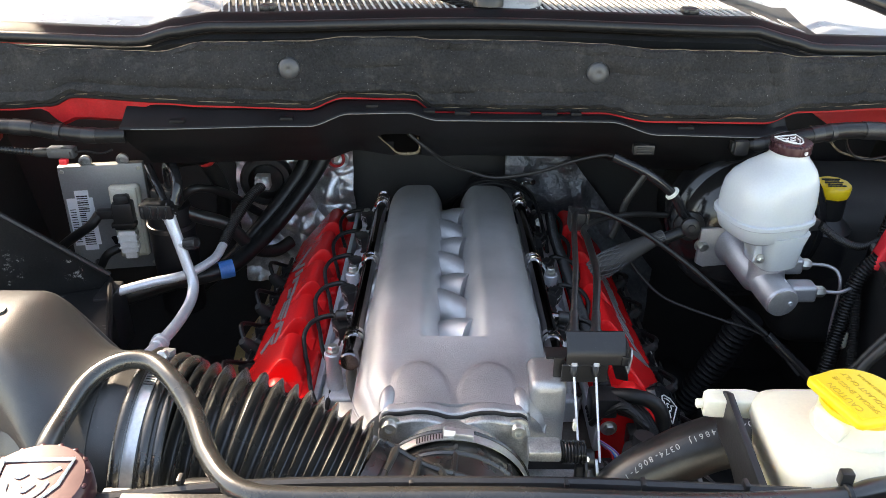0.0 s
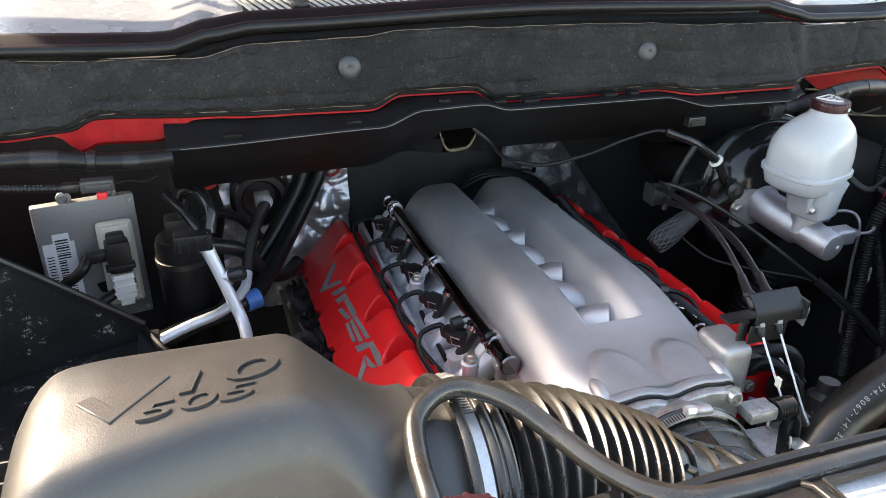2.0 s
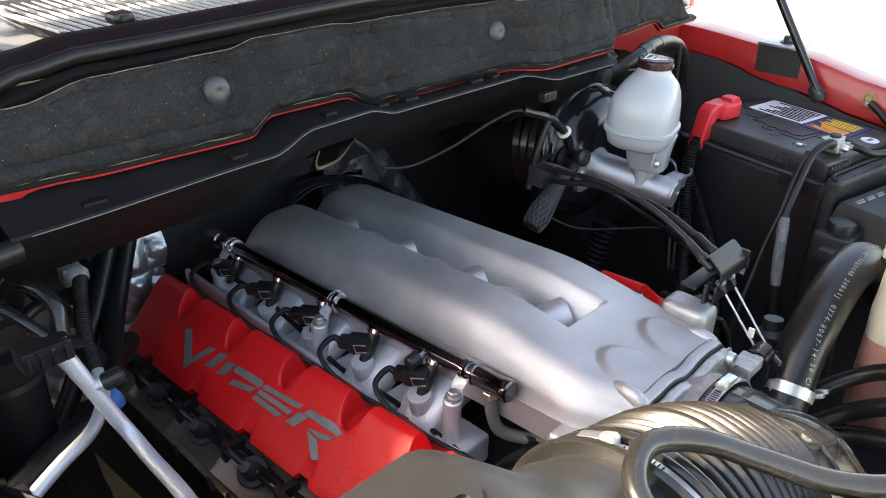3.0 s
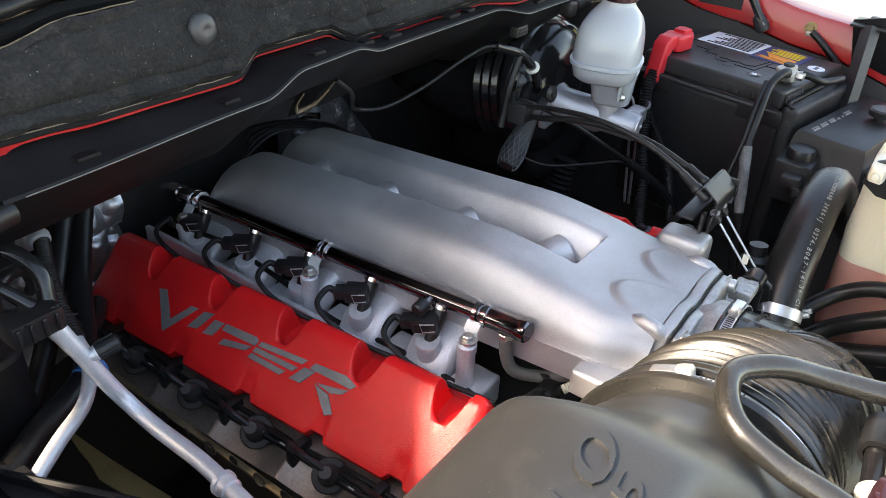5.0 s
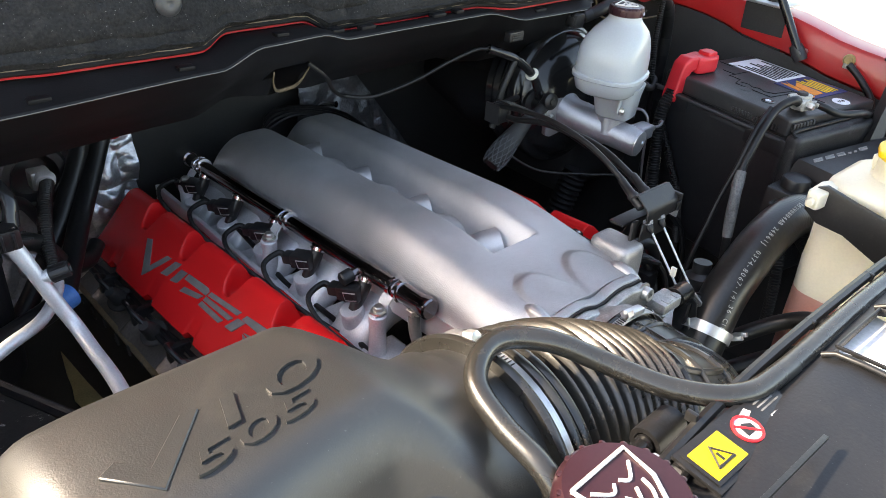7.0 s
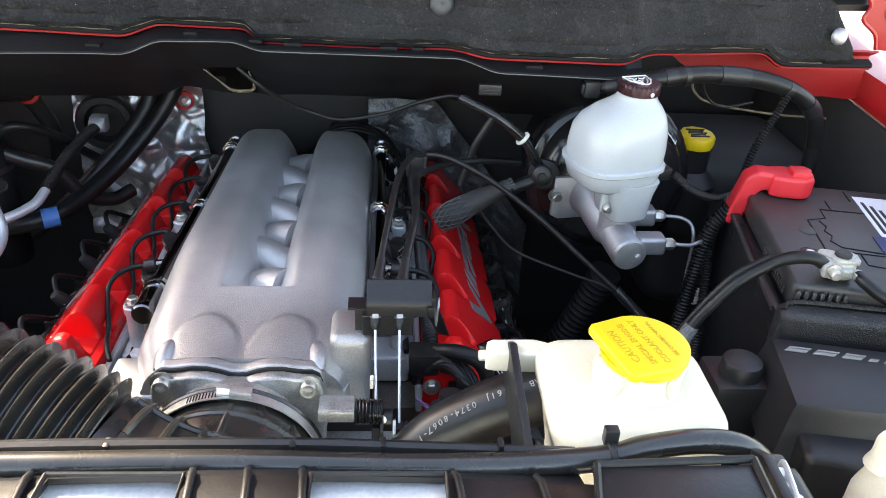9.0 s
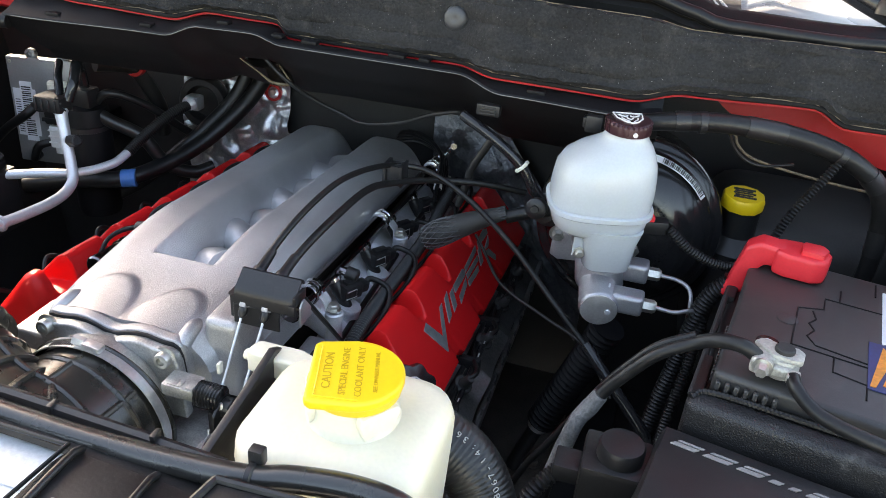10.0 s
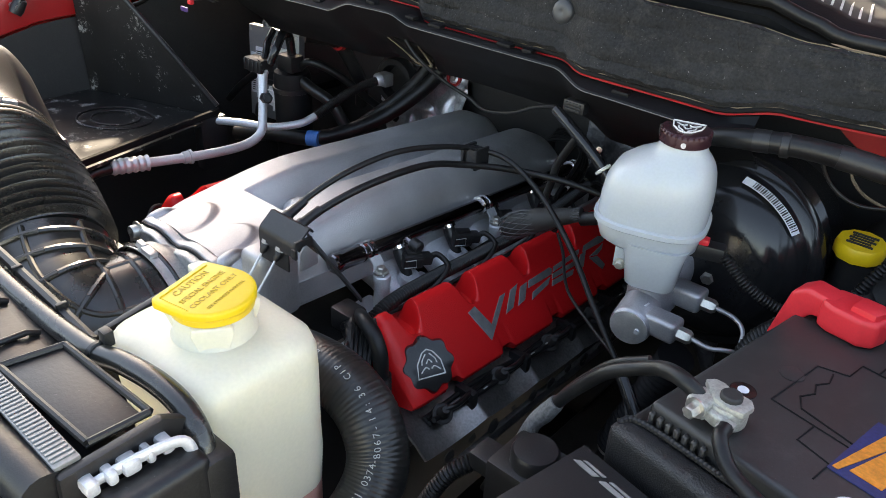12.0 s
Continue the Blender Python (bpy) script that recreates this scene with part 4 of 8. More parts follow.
# oil filler cap on the east cover
oc_base, oc_ax = Vector((0.285, 0.835, 1.055)), Vector((0.72, -0.3, 0.62))
oc = thing("oil_filler_cap", "black scalloped oil filler cap with an engraved white emblem", "cap", oc_base)
bm = bmesh.new()
ax, ay, az = axes_of(oc_ax)
loops = []
for r, h in ((0.024, 0.0), (0.024, 0.01), (0.032, 0.011), (0.0342, 0.016), (0.0342, 0.026), (0.0315, 0.031), (0.02, 0.032), (0.001, 0.032)):
    loops.append([oc_base + az * h + (ax * math.cos(2 * math.pi * k / 64) + ay * math.sin(2 * math.pi * k / 64)) * r * (1 + (0.075 * math.cos(8 * 2 * math.pi * k / 64) if r > 0.03 else 0)) for k in range(64)])
skin(bm, loops)
part("cap_body", bm, BLACKGLOSS, oc)


def emblem(o, ax_, ay_, size, parent, material):
    """A plain shield outline with a few bars."""
    m = place(o, ax_, ay_)
    pl = [(-0.9, 0.75), (0.9, 0.75), (0.78, -0.1), (0.35, -0.75), (0, -0.92), (-0.35, -0.75), (-0.78, -0.1)]
    pts = [m @ Vector((x * size, y * size, 0)) for x, y in pl]
    part("shield_outline", tube(pts + pts[:1], size * 0.05, 6, 1), material, parent, "white engraved shield outline")
    for bar in ([(-0.66, 0.46), (-0.3, 0.16), (-0.08, 0.3)], [(0.66, 0.46), (0.3, 0.16), (0.08, 0.3)], [(-0.5, 0.0), (-0.42, -0.3), (-0.12, -0.66)], [(0.5, 0.0), (0.42, -0.3), (0.12, -0.66)], [(-0.2, -0.05), (0.0, -0.3), (0.2, -0.05)]):
        part("emblem_bar", tube([m @ Vector((x * size, y * size, 0)) for x, y in bar], size * 0.042, 6, 4), material, parent)



emblem(oc_base + az * 0.0322, ax, ay, 0.02, oc, ENGRAVE)


# fuel rails with injectors, wiring and the lower runners
def port_loop(s, v, u, w, half, thick, tilt):
    """A rounded oblong across a runner at (u, w), its flat sides along the engine."""
    out = []
    for k in range(20):
        a = 2 * math.pi * k / 20
        c, d = math.cos(a), math.sin(a)
        dv = half * math.copysign(abs(c) ** 0.5, c)
        dn = thick * math.copysign(abs(d) ** 0.62, d)
        out.append(E(s * (u + dn * math.sin(tilt)), v + dv, w + dn * math.cos(tilt)))
    return out


def fuel_side(s):
    fr = thing("fuel_rail", "dark chrome fuel rail with bright clips along the manifold", "fuel rail", E(s * 0.133, 1.1, 1.155), group="fuel rails")
    p = lambda v: E(s * 0.133, v, 1.1555)
    part("rail", tube([p(0.83), p(1.1), p(1.42)], 0.0105, 16, 6), DARKCHROME, fr)
    part("front_cap", lathe([(0.0125, 0), (0.0125, 0.045), (0.0135, 0.047), (0.0135, 0.056), (0.0115, 0.058), (0, 0.058)], p(0.868), (0, -1, 0.067), 24), DARKCHROME, fr, "dark chrome end cap")
    part("rear_cap", lathe([(0.0125, 0), (0.0125, 0.02), (0.009, 0.022), (0.006, 0.04)], p(1.41), (0, 1, -0.067), 20), CHROME, fr)
    for v in (0.873, 1.12, 1.375):
        for dv in (-0.006, 0.006):
            part("clip_ring", lathe([(0.0105, 0), (0.0145, 0.001), (0.0145, 0.006), (0.0105, 0.007)], p(v + dv), (0, -1, 0.067), 24), CHROME, fr, "bright ring clip")
        foot = E(s * 0.163, v - 0.004, 1.1345)
        part("bracket", sheet([[p(v + d) + Vector((s * 0.0125, 0, -0.004)), p(v + d) + Vector((s * 0.02, 0, -0.013)), foot + Vector((-s * 0.008, d * 0.9, 0.0012)), foot + Vector((s * 0.009, d * 0.7, 0.0008))] for d in (-0.009, 0.0, 0.009)], 0.0018), SILVER, fr, "bright strap to the post")
    part("pressure_port", tube([p(0.94), p(0.94) + Vector((s * 0.022, 0, -0.004))], 0.006, 12, 1), DARKCHROME, fr)
    part("port_cap", lathe([(0.009, 0), (0.009, 0.014), (0.007, 0.016), (0, 0.016)], p(0.94) + Vector((s * 0.018, 0, -0.003)), (s, 0, -0.2), 16), BLACK, fr)
    for v in (0.873, 1.12, 1.375):
        ps_ = thing("bracket_post", "cast alloy post with a hex bolt under the fuel rail", "post", E(s * 0.162, v - 0.004, 1.03), group="bracket posts")
        part("column", lathe([(0.0145, 0), (0.0118, 0.03), (0.0102, 0.088), (0.0115, 0.092), (0.0115, 0.101), (0.01, 0.1025), (0, 0.1025)], E(s * 0.162, v - 0.004, 1.031), (s * 0.02, 0, 1), 22), RUNNER, ps_)
        part("bolt", hexbolt(E(s * 0.163, v - 0.004, 1.136), (s * 0.02, 0, 1), 0.0068, 0.007), ZINC, ps_)
    for i in range(5):
        v = 0.925 + 0.106 * i
        inj = thing("fuel_injector", "black fuel injector plugged into the rail with a wired connector", "injector", E(s * 0.14, v, 1.1), group="fuel injectors")
        a = p(v)
        c = E(s * 0.158, v, 1.108)
        part("body", tube([a + Vector((s * 0.004, 0, -0.008)), a.lerp(c, 0.45), c], [0.0085, 0.0095, 0.0075], 12, 3), BLACK, inj)
        part("collar", lathe([(0.0095, 0), (0.0115, 0.001), (0.0115, 0.006), (0.0095, 0.007)], a.lerp(c, 0.12), c - a, 18), CHROME, inj, "bright retaining collar")
        q = a.lerp(c, 0.5)
        turn = place(q + Vector((s * 0.01, 0.004, 0.0)), (s * 0.42, 0.9, -0.12), (-s * 0.9, 0.42, 0.1))
        part("connector", box((-0.011, -0.011, -0.0105), (0.02, 0.011, 0.0095), 0.003, turn), BLACK, inj)
        part("latch", box((-0.006, -0.005, 0.009), (0.016, 0.005, 0.0135), 0.001, turn), BLACK, inj)
        part("wire_clip", tube([turn @ Vector(w_) for w_ in ((-0.009, -0.0115, 0.004), (0.006, -0.0122, 0.006), (0.008, -0.0122, -0.006), (-0.009, -0.0115, -0.007))], 0.0008, 6, 1), STEEL, inj, "bright wire clip")
        part("rear_shroud", box((0.018, -0.0085, -0.0075), (0.034, 0.0085, 0.0065), 0.003, turn), BLACK, inj)
        for k in (-1, 1):
            part("rib", box((-0.004, k * 0.0112 - 0.0008, -0.006), (0.016, k * 0.0112 + 0.0008, 0.006), 0.0004, turn, seg=1), BLACK, inj)
        e = turn @ Vector((0.031, 0, 0))
        part("wire_loop", tube([e, e + Vector((s * 0.007, 0.01, 0.004)), E(s * 0.202, v + 0.034, 1.131), E(s * 0.213, v + 0.008, 1.124), E(s * 0.209, v - 0.02, 1.109), E(s * 0.2, v - 0.05, 1.098), E(s * 0.192, v - 0.085, 1.092), E(s * 0.183, v - 0.108, 1.084)], [0.0044, 0.004, 0.0034, 0.003, 0.003, 0.003, 0.003, 0.003], 10, 7, ribs=(0.002, 0.0003)), RUBBER, inj, "braided black wire loop")
    # runners into the head
    for i in range(5):
        v = 0.925 + 0.106 * i
        rn = thing("intake_runner", "grey cast lower intake runner between manifold and valve cover", "intake runner", E(s * 0.14, v, 1.05), group="intake runners")
        b = bmesh.new()
        skin(b, [port_loop(s, v, *q) for q in ((0.095, 1.103, 0.036, 0.02, 0.1), (0.122, 1.098, 0.036, 0.021, 0.3), (0.146, 1.082, 0.034, 0.021, 0.65), (0.166, 1.058, 0.033, 0.02, 0.95), (0.18, 1.028, 0.034, 0.02, 1.2))])
        part("port", b, RUNNER, rn)
        part("injector_boss", lathe([(0.0175, -0.03), (0.0165, 0.0), (0.0155, 0.012), (0.0158, 0.016), (0.0145, 0.018), (0.0085, 0.018)], E(s * 0.157, v, 1.094), (s * 0.28, 0, 0.96), 22), RUNNER, rn)
        part("web", box((-0.03, -0.0165, 0), (0.026, 0.0165, 0.04), 0.006, Matrix.Translation(E(s * 0.15, v + 0.053, 1.035)), seg=3), RUNNER, rn)
        if i == 0:
            part("front_web", box((-0.03, -0.03, 0), (0.026, 0.0165, 0.04), 0.006, Matrix.Translation(E(s * 0.15, v - 0.053, 1.035)), seg=3), RUNNER, rn)
        part("base_flange", box((-0.04, -0.0525, 0), (0.027, 0.0525, 0.03), 0.004, Matrix.Translation(E(s * 0.158, v, 1.028))), RUNNER, rn)
        part("flange_bolt", hexbolt(E(s * 0.178, v - 0.05, 1.058), (s * 0.2, 0, 1), 0.0065, 0.006), ZINC, rn)
        part("flange_tab", box((-0.008, -0.0025, -0.006), (0.01, 0.0025, 0.003), 0.001, Matrix.Translation(E(s * 0.187, v + 0.03, 1.0855))), RUNNER, rn)
    solo("intake_flange_rail", box(E(min(s * 0.183, s * 0.1905), 0.775, 1.074), E(max(s * 0.183, s * 0.1905), 1.43, 1.0835), 0.002, seg=2), RUNNER, "bright alloy flange edge beside the red cover", "flange", group="flange rails")
    solo("lower_intake", box(E(-0.0 + (0.06 if s > 0 else -0.16), 0.75, 1.0), E(0.16 if s > 0 else -0.06, 1.42, 1.05), 0.006), RUNNER, "grey cast aluminium lower intake", "intake", group="lower intakes")


for s in (-1, 1):
    fuel_side(s)
cable("injector_wiring", [E(-0.155, 1.42, 1.11), E(-0.152, 1.3, 1.115), E(-0.158, 1.18, 1.1), E(-0.16, 1.08, 1.075), E(-0.165, 0.98, 1.08), E(-0.168, 0.9, 1.075), E(-0.172, 0.8, 1.06), E(-0.175, 0.74, 1.02)], 0.0038, "taped black injector wiring running along the runners", cat="wiring")
vp = thing("vent_pipe", "grey rubber vent pipe bent below the fuel rail end", "pipe", E(-0.13, 0.82, 1.09))
part("pipe", tube([E(-0.134, 0.838, 1.145), E(-0.135, 0.834, 1.115), E(-0.13, 0.824, 1.092), E(-0.112, 0.8, 1.083), E(-0.095, 0.77, 1.088), E(-0.085, 0.745, 1.098)], 0.0075, 14, 7), GREYRUBBER, vp)
part("nut", lathe([(0.0085, 0), (0.0095, 0.001), (0.0095, 0.007), (0.0085, 0.008)], E(-0.134, 0.838, 1.136), (0, 0, 1), 6), ZINC, vp)
sp = thing("sensor_plug_loom", "black sensor plugs and taped leads below the manifold foot", "wiring", (-0.113, 0.782, 1.06))
for k in range(5):
    part("lead", tube([(-0.113 - 0.035 + 0.004 * k, 0.782 + 0.03, 1.05), (-0.113 - 0.02 + 0.005 * k, 0.782 + 0.012 - 0.004 * k, 1.078 + 0.005 * (k % 3)), (-0.113 + 0.006 * k, 0.782 - 0.006, 1.082 - 0.004 * k), (-0.113 + 0.03, 0.782 - 0.02 + 0.005 * k, 1.05)], 0.0036 + 0.0006 * (k % 2), 8, 6, ribs=(0.003, 0.0004)), RUBBER, sp)
part("plug", box((-0.113 - 0.008, 0.782 - 0.012, 1.066), (-0.113 + 0.02, 0.782 + 0.01, 1.088), 0.004), BLACK, sp)
part("plug", box((-0.113 + 0.014, 0.782 + 0.004, 1.074), (-0.113 + 0.034, 0.782 + 0.022, 1.09), 0.003), BLACK, sp)
part("terminal", tube([(-0.113 + 0.012, 0.782 - 0.016, 1.086), (-0.113 + 0.02, 0.782 - 0.022, 1.09)], 0.005, 10, 2, ribs=(0.003, 0.001)), IVORY, sp, "pale ribbed plug end")
cable("wiring_loom", [E(0.205, 0.795, 1.09), E(0.2, 0.84, 1.112), E(0.1975, 0.92, 1.119), E(0.196, 1.05, 1.121), E(0.194, 1.16, 1.124), E(0.188, 1.26, 1.134), E(0.188, 1.34, 1.148)], 0.0078, "corrugated black wiring loom along the valve cover", ribs=(0.0045, 0.0022), cat="wiring", seg=12)
cable("injector_wiring", [E(0.168, 1.38, 1.13), E(0.16, 1.25, 1.125), E(0.163, 1.1, 1.105), E(0.168, 0.95, 1.095), E(0.172, 0.84, 1.085)], 0.004, "taped black injector wiring running along the runners", cat="wiring")

# cylinder heads, block and exhaust side
blk = thing("engine_block", "dark cast engine block below the manifold", "engine block", (EX, 1.1, 0.55))
part("block", box((EX - 0.17, 0.72, 0.55), (EX + 0.17, 1.46, 1.02), 0.02), BLACKDULL, blk)
part("front_cover", box((EX - 0.15, 0.66, 0.55), (EX + 0.15, 0.73, 1.06), 0.02), CAST_ROUGH, blk, "raw aluminium front cover")
for s in (-1, 1):
    hd = thing("cylinder_head", "grey alloy cylinder head below the red cover", "cylinder head", E(s * 0.25, 1.1, 0.85), group="cylinder heads")
    poly = [(0.13, 1.03), (0.19, 1.035), (0.272, 1.03), (0.276, 0.94), (0.22, 0.86), (0.13, 0.9)]
    b = bmesh.new()
    skin(b, [[E(s * u, v, w) for u, w in poly] for v in (0.79, 0.8, 1.0, 1.2, 1.39, 1.4)])
    part("casting", b, BROWNSTEEL, hd)
    for i in range(6):
        v = 0.82 + 0.11 * i
        part("bolt", hexbolt(E(s * 0.276, v, 0.97), (s, 0, 0.2), 0.008, 0.008), ZINC, hd)
    ex = thing("exhaust_heat_shield", "heat-worn steel exhaust shield with spark plug boots", "heat shield", E(s * 0.34, 1.1, 0.92), group="exhaust shields")
    rows = []
    sh = 0.02
    for k, (u, w) in enumerate(((0.3, 1.02), (0.316, 1.0235), (0.334, 1.0215), (0.352, 1.0125), (0.37, 0.998))):
        g = (0, 0.5, 1, 1, 0.9)[k]
        rows.append([E(s * (u - sh - 0.006 * g * math.sin(math.pi * ((v - 0.76) / 0.117 % 1))), v, w - 0.013 * g * math.sin(math.pi * ((v - 0.76) / 0.117 % 1)) ** 0.8) for v in [0.76 + 0.66 * i / 176 for i in range(177)]])
    # west shield and rail browner, and darkened as the side turned from the sky
    part("shield", sheet(rows, 0.003 * s), HEATDARK if s > 0 else BROWNSTEEL, ex, sharp=60)
    part("edge_rail", box(E(s * (0.364 - sh), 0.78, 0.962 if s < 0 else 0.94), E(s * (0.372 - sh), 1.4, 0.9985), 0.002), HEATDARK if s > 0 else RUSTDARK, ex)
    for i in range(14):
        r_ = (0.0095, 0.007, 0.0105, 0.0045, 0.0085)[i % 5]
        part("hole_ring", lathe([(r_, 0), (r_, 0.0012), (r_ * 0.86, 0.0014), (r_ * 0.84, 0.0006), (0, 0.0004)], E(s * (0.3715 - sh), 0.8 + 0.044 * i, 0.981 + 0.003 * math.sin(2.4 * i)), (s, 0, 0), 18), BLACKDULL, ex)
    for i in range(5):
        v = 0.818 + 0.117 * i
        hb_w = 1.014 if s < 0 else 1.02
        bt = thing("spark_plug_boot", "black rubber spark plug boot with its ignition lead", "spark plug lead", E(s * 0.33, v, 0.97), group="spark plug leads")
        a = E(s * 0.322, v, hb_w)
        bs = 1.0 if s < 0 else 0.66
        part("boot", lathe([(r_ * bs, h_ * bs) for r_, h_ in ((0.014, -0.004), (0.0195, -0.001), (0.0205, 0.002), (0.019, 0.004), (0.013, 0.005), (0.0115, 0.008), (0.0105, 0.02), (0.009, 0.03), (0.007, 0.034))], a, (s * 0.5, -0.3, 0.8), 24), BLACKDULL, bt, "dusty grey rubber boot")
        part("lead", tube([a + Vector((s * 0.014, -0.009, 0.024)) * bs, a + Vector((s * 0.022, 0.02, 0.04 if s < 0 else 0.026)) * bs, E(s * 0.318, v + 0.07, 1.022), E(s * 0.314, v + 0.12, 1.02)], 0.0038, 8, 6), RUBBER, bt)
    ld = thing("ignition_lead_loom", "bundle of black ignition leads in clips below the cover", "ignition leads", E(s * 0.31, 1.1, 0.99), group="ignition lead looms")
    for k in range(3):
        part("lead", tube([E(s * (0.31 + 0.007 * k), v, 1.018 - 0.006 * (k % 2) + 0.004 * math.sin(v * 30 + k)) for v in (0.8, 0.9, 1.0, 1.1, 1.2, 1.3, 1.4)], 0.0038, 8, 4), RUBBER, ld)
    for i in range(16):
        part("text_bar", box((-0.0009, -0.004, 0), (0.0009, 0.004 - 0.002 * (i % 3 == 1), 0.0005), 0, Matrix.Translation(E(s * 0.3255, 0.83 + 0.035 * i, 1.0222 + 0.004 * math.sin((0.83 + 0.035 * i) * 30 + 2)))), PRINT, ld)
    for i in range(5):
        part("separator", box((-0.016, -0.006, -0.014), (0.016, 0.006, 0.012), 0.003, Matrix.Translation(E(s * 0.317, 0.87 + 0.117 * i, 1.018))), BLACK, ld)

rw = thing("rear_wiring", "black taped wire bundle looping round the manifold rear", "wiring", E(0.08, 1.42, 1.1))
for k in range(4):
    part("wire", tube([E(-0.02 + 0.02 * k, 1.45, 1.12), E(0.04, 1.44 + 0.006 * k, 1.165 + 0.005 * k), E(0.09, 1.43, 1.18 + 0.005 * k), E(0.15, 1.39 - 0.008 * k, 1.172 + 0.004 * k), E(0.17, 1.33 - 0.02 * k, 1.14), E(0.175, 1.25, 1.11)], 0.0035, 8, 6), RUBBER, rw)
part("elbow_pipe", tube([E(0.133, 1.43, 1.155), E(0.14, 1.45, 1.165), E(0.15, 1.44, 1.185), E(0.16, 1.41, 1.19)], 0.006, 12, 6), CHROME, rw, "bright bent pipe end")
for k in range(3):
    part("tape_band", lathe([(0.0065, 0), (0.0075, 0.001), (0.0075, 0.009), (0.0065, 0.01)], E(0.16 + 0.004 * k, 1.36 - 0.05 * k, 1.165 - 0.015 * k), (0.1, -1, -0.4), 14), WHITEPL if k == 1 else RUBBER, rw)
fb_ = thing("cover_end_fitting", "red cover end flange with a bolt and black breather elbow", "fitting", (0.235, 0.79, 1.05))
part("flange", prism([(-0.022, -0.05), (0.022, -0.05), (0.02, 0.03), (0.0, 0.036), (-0.02, 0.03)], 0.008, place((0.228, 0.786, 1.07), (1, 0, 0), (0, 0, 1)), 0.003), RED, fb_)
part("bolt", hexbolt((0.218, 0.778, 1.079), (0, -1, 0.1), 0.0075, 0.006, True), ZINC, fb_)

# ---- brake side ----
bb = thing("brake_booster", "large glossy black brake booster drum on the firewall", "brake booster", (0.505, 1.25, 1.06))
bc = Vector((0.505, 1.185, 1.182))
part("drum", lathe([(0.03, 0.085), (0.06, 0.083), (0.082, 0.076), (0.1, 0.064), (0.11, 0.05), (0.115, 0.04), (0.125, 0.036), (0.129, 0.03), (0.129, 0.016), (0.124, 0.01), (0.118, 0.002), (0.122, -0.008), (0.115, -0.018), (0.1195, -0.028), (0.1125, -0.038), (0.117, -0.048), (0.11, -0.058), (0.112, -0.12), (0.05, -0.3)], bc, (0, -1, 0.12), 64), BLACKGLOSS, bb)
lb = []
for k in range(15):
    a = radians(9 + 46 * k / 14)
    x_, y_, z_ = axes_of((0, -1, 0.12))
    lb.append([bc + z_ * h + Vector((math.sin(a) * r, 0, math.cos(a) * r)) + z_ * 0.0 for r, h in ((0.1145, 0.0425), (0.109, 0.053))])
part("barcode_label", sheet([[p[0] for p in lb], [p[1] for p in lb]], 0.0012), PAPER, bb, "narrow white bar code label")
for k in range(26):
    a = radians(16 + 38 * k / 26)
    z_ = axes_of((0, -1, 0.12))[2]
    p0 = bc + z_ * 0.0445 + Vector((math.sin(a), 0, math.cos(a))) * 0.1142
    p1 = bc + z_ * 0.0525 + Vector((math.sin(a), 0, math.cos(a))) * 0.1098
    part("bar", tube([p0, p1], 0.0006 + 0.0004 * (k % 3), 4, 1), INK, bb)
part("check_valve", lathe([(0.024, 0), (0.024, 0.008), (0.014, 0.012), (0.013, 0.03), (0, 0.031)], (0.398, 1.125, 1.2), (-0.2, -1, 0.1), 24), BLACK, bb, "round black vacuum check valve")

mc = thing("brake_master_cylinder", "grey cast aluminium brake master cylinder on the booster", "master cylinder", (0.48, 1.03, 1.13))
m0, m1 = Vector((0.494, 0.957, 1.158)), Vector((0.468, 1.13, 1.175))
dirm = (m1 - m0).normalized()
part("bore", lathe([(0.0, 0.0), (0.021, 0.0), (0.0235, 0.002), (0.0245, 0.006), (0.0245, 0.06), (0.03, 0.07), (0.03, 0.14), (0.036, 0.15), (0.036, 0.178)], m0, dirm, 36), ALLOY, mc)
part("end_plug", lathe([(0.0225, -0.001), (0.0225, 0.0006), (0.0215, 0.001), (0, 0.001)], m0, -dirm, 36), STEEL, mc, "bright machined end plug")
for dx, dz in ((-0.006, 0.002), (0.011, -0.001)):
    part("plug_dot", lathe([(0.0035, -0.001), (0.0035, 0.0012), (0, 0.0014)], m0 + Vector((dx, 0, dz)), -dirm, 10), SILVER, mc)
part("flange", prism([(-0.062, -0.03), (-0.05, -0.036), (0.05, -0.026), (0.066, 0.03), (0.05, 0.036), (-0.06, 0.03)], 0.01, place(m1 - dirm * 0.02, (1, 0, 0), (0, 0.1, 1)), 0.003), ALLOY, mc)
for sx in (-0.052, 0.052):
    part("nut", hexbolt(m1 + Vector((sx, -0.024, 0.0)), -dirm, 0.0085, 0.01), ZINC, mc)
part("neck", lathe([(0.03, 0), (0.026, 0.02), (0.024, 0.045)], (0.487, 1.02, 1.165), (0, 0, 1), 28), ALLOY, mc)
for k, (py, pz) in enumerate(((0.978, 1.166), (1.035, 1.18))):
    part("outlet", box((0.505, py - 0.014, pz - 0.012), (0.545, py + 0.014, pz + 0.014), 0.006, seg=3), ALLOY, mc)
    part("fitting", lathe([(0.0085, 0), (0.0085, 0.012), (0.006, 0.016)], (0.545, py, pz), (1, 0, 0), 6), ZINC, mc)
for k, w in enumerate((0.004, 0.007, 0.004)):
    part("cast_mark", box((0.4835 + 0.008 * k, 0.975, 1.1815), (0.4835 + 0.008 * k + w * 0.7, 0.985, 1.1828), 0.0004), SILVER, mc)
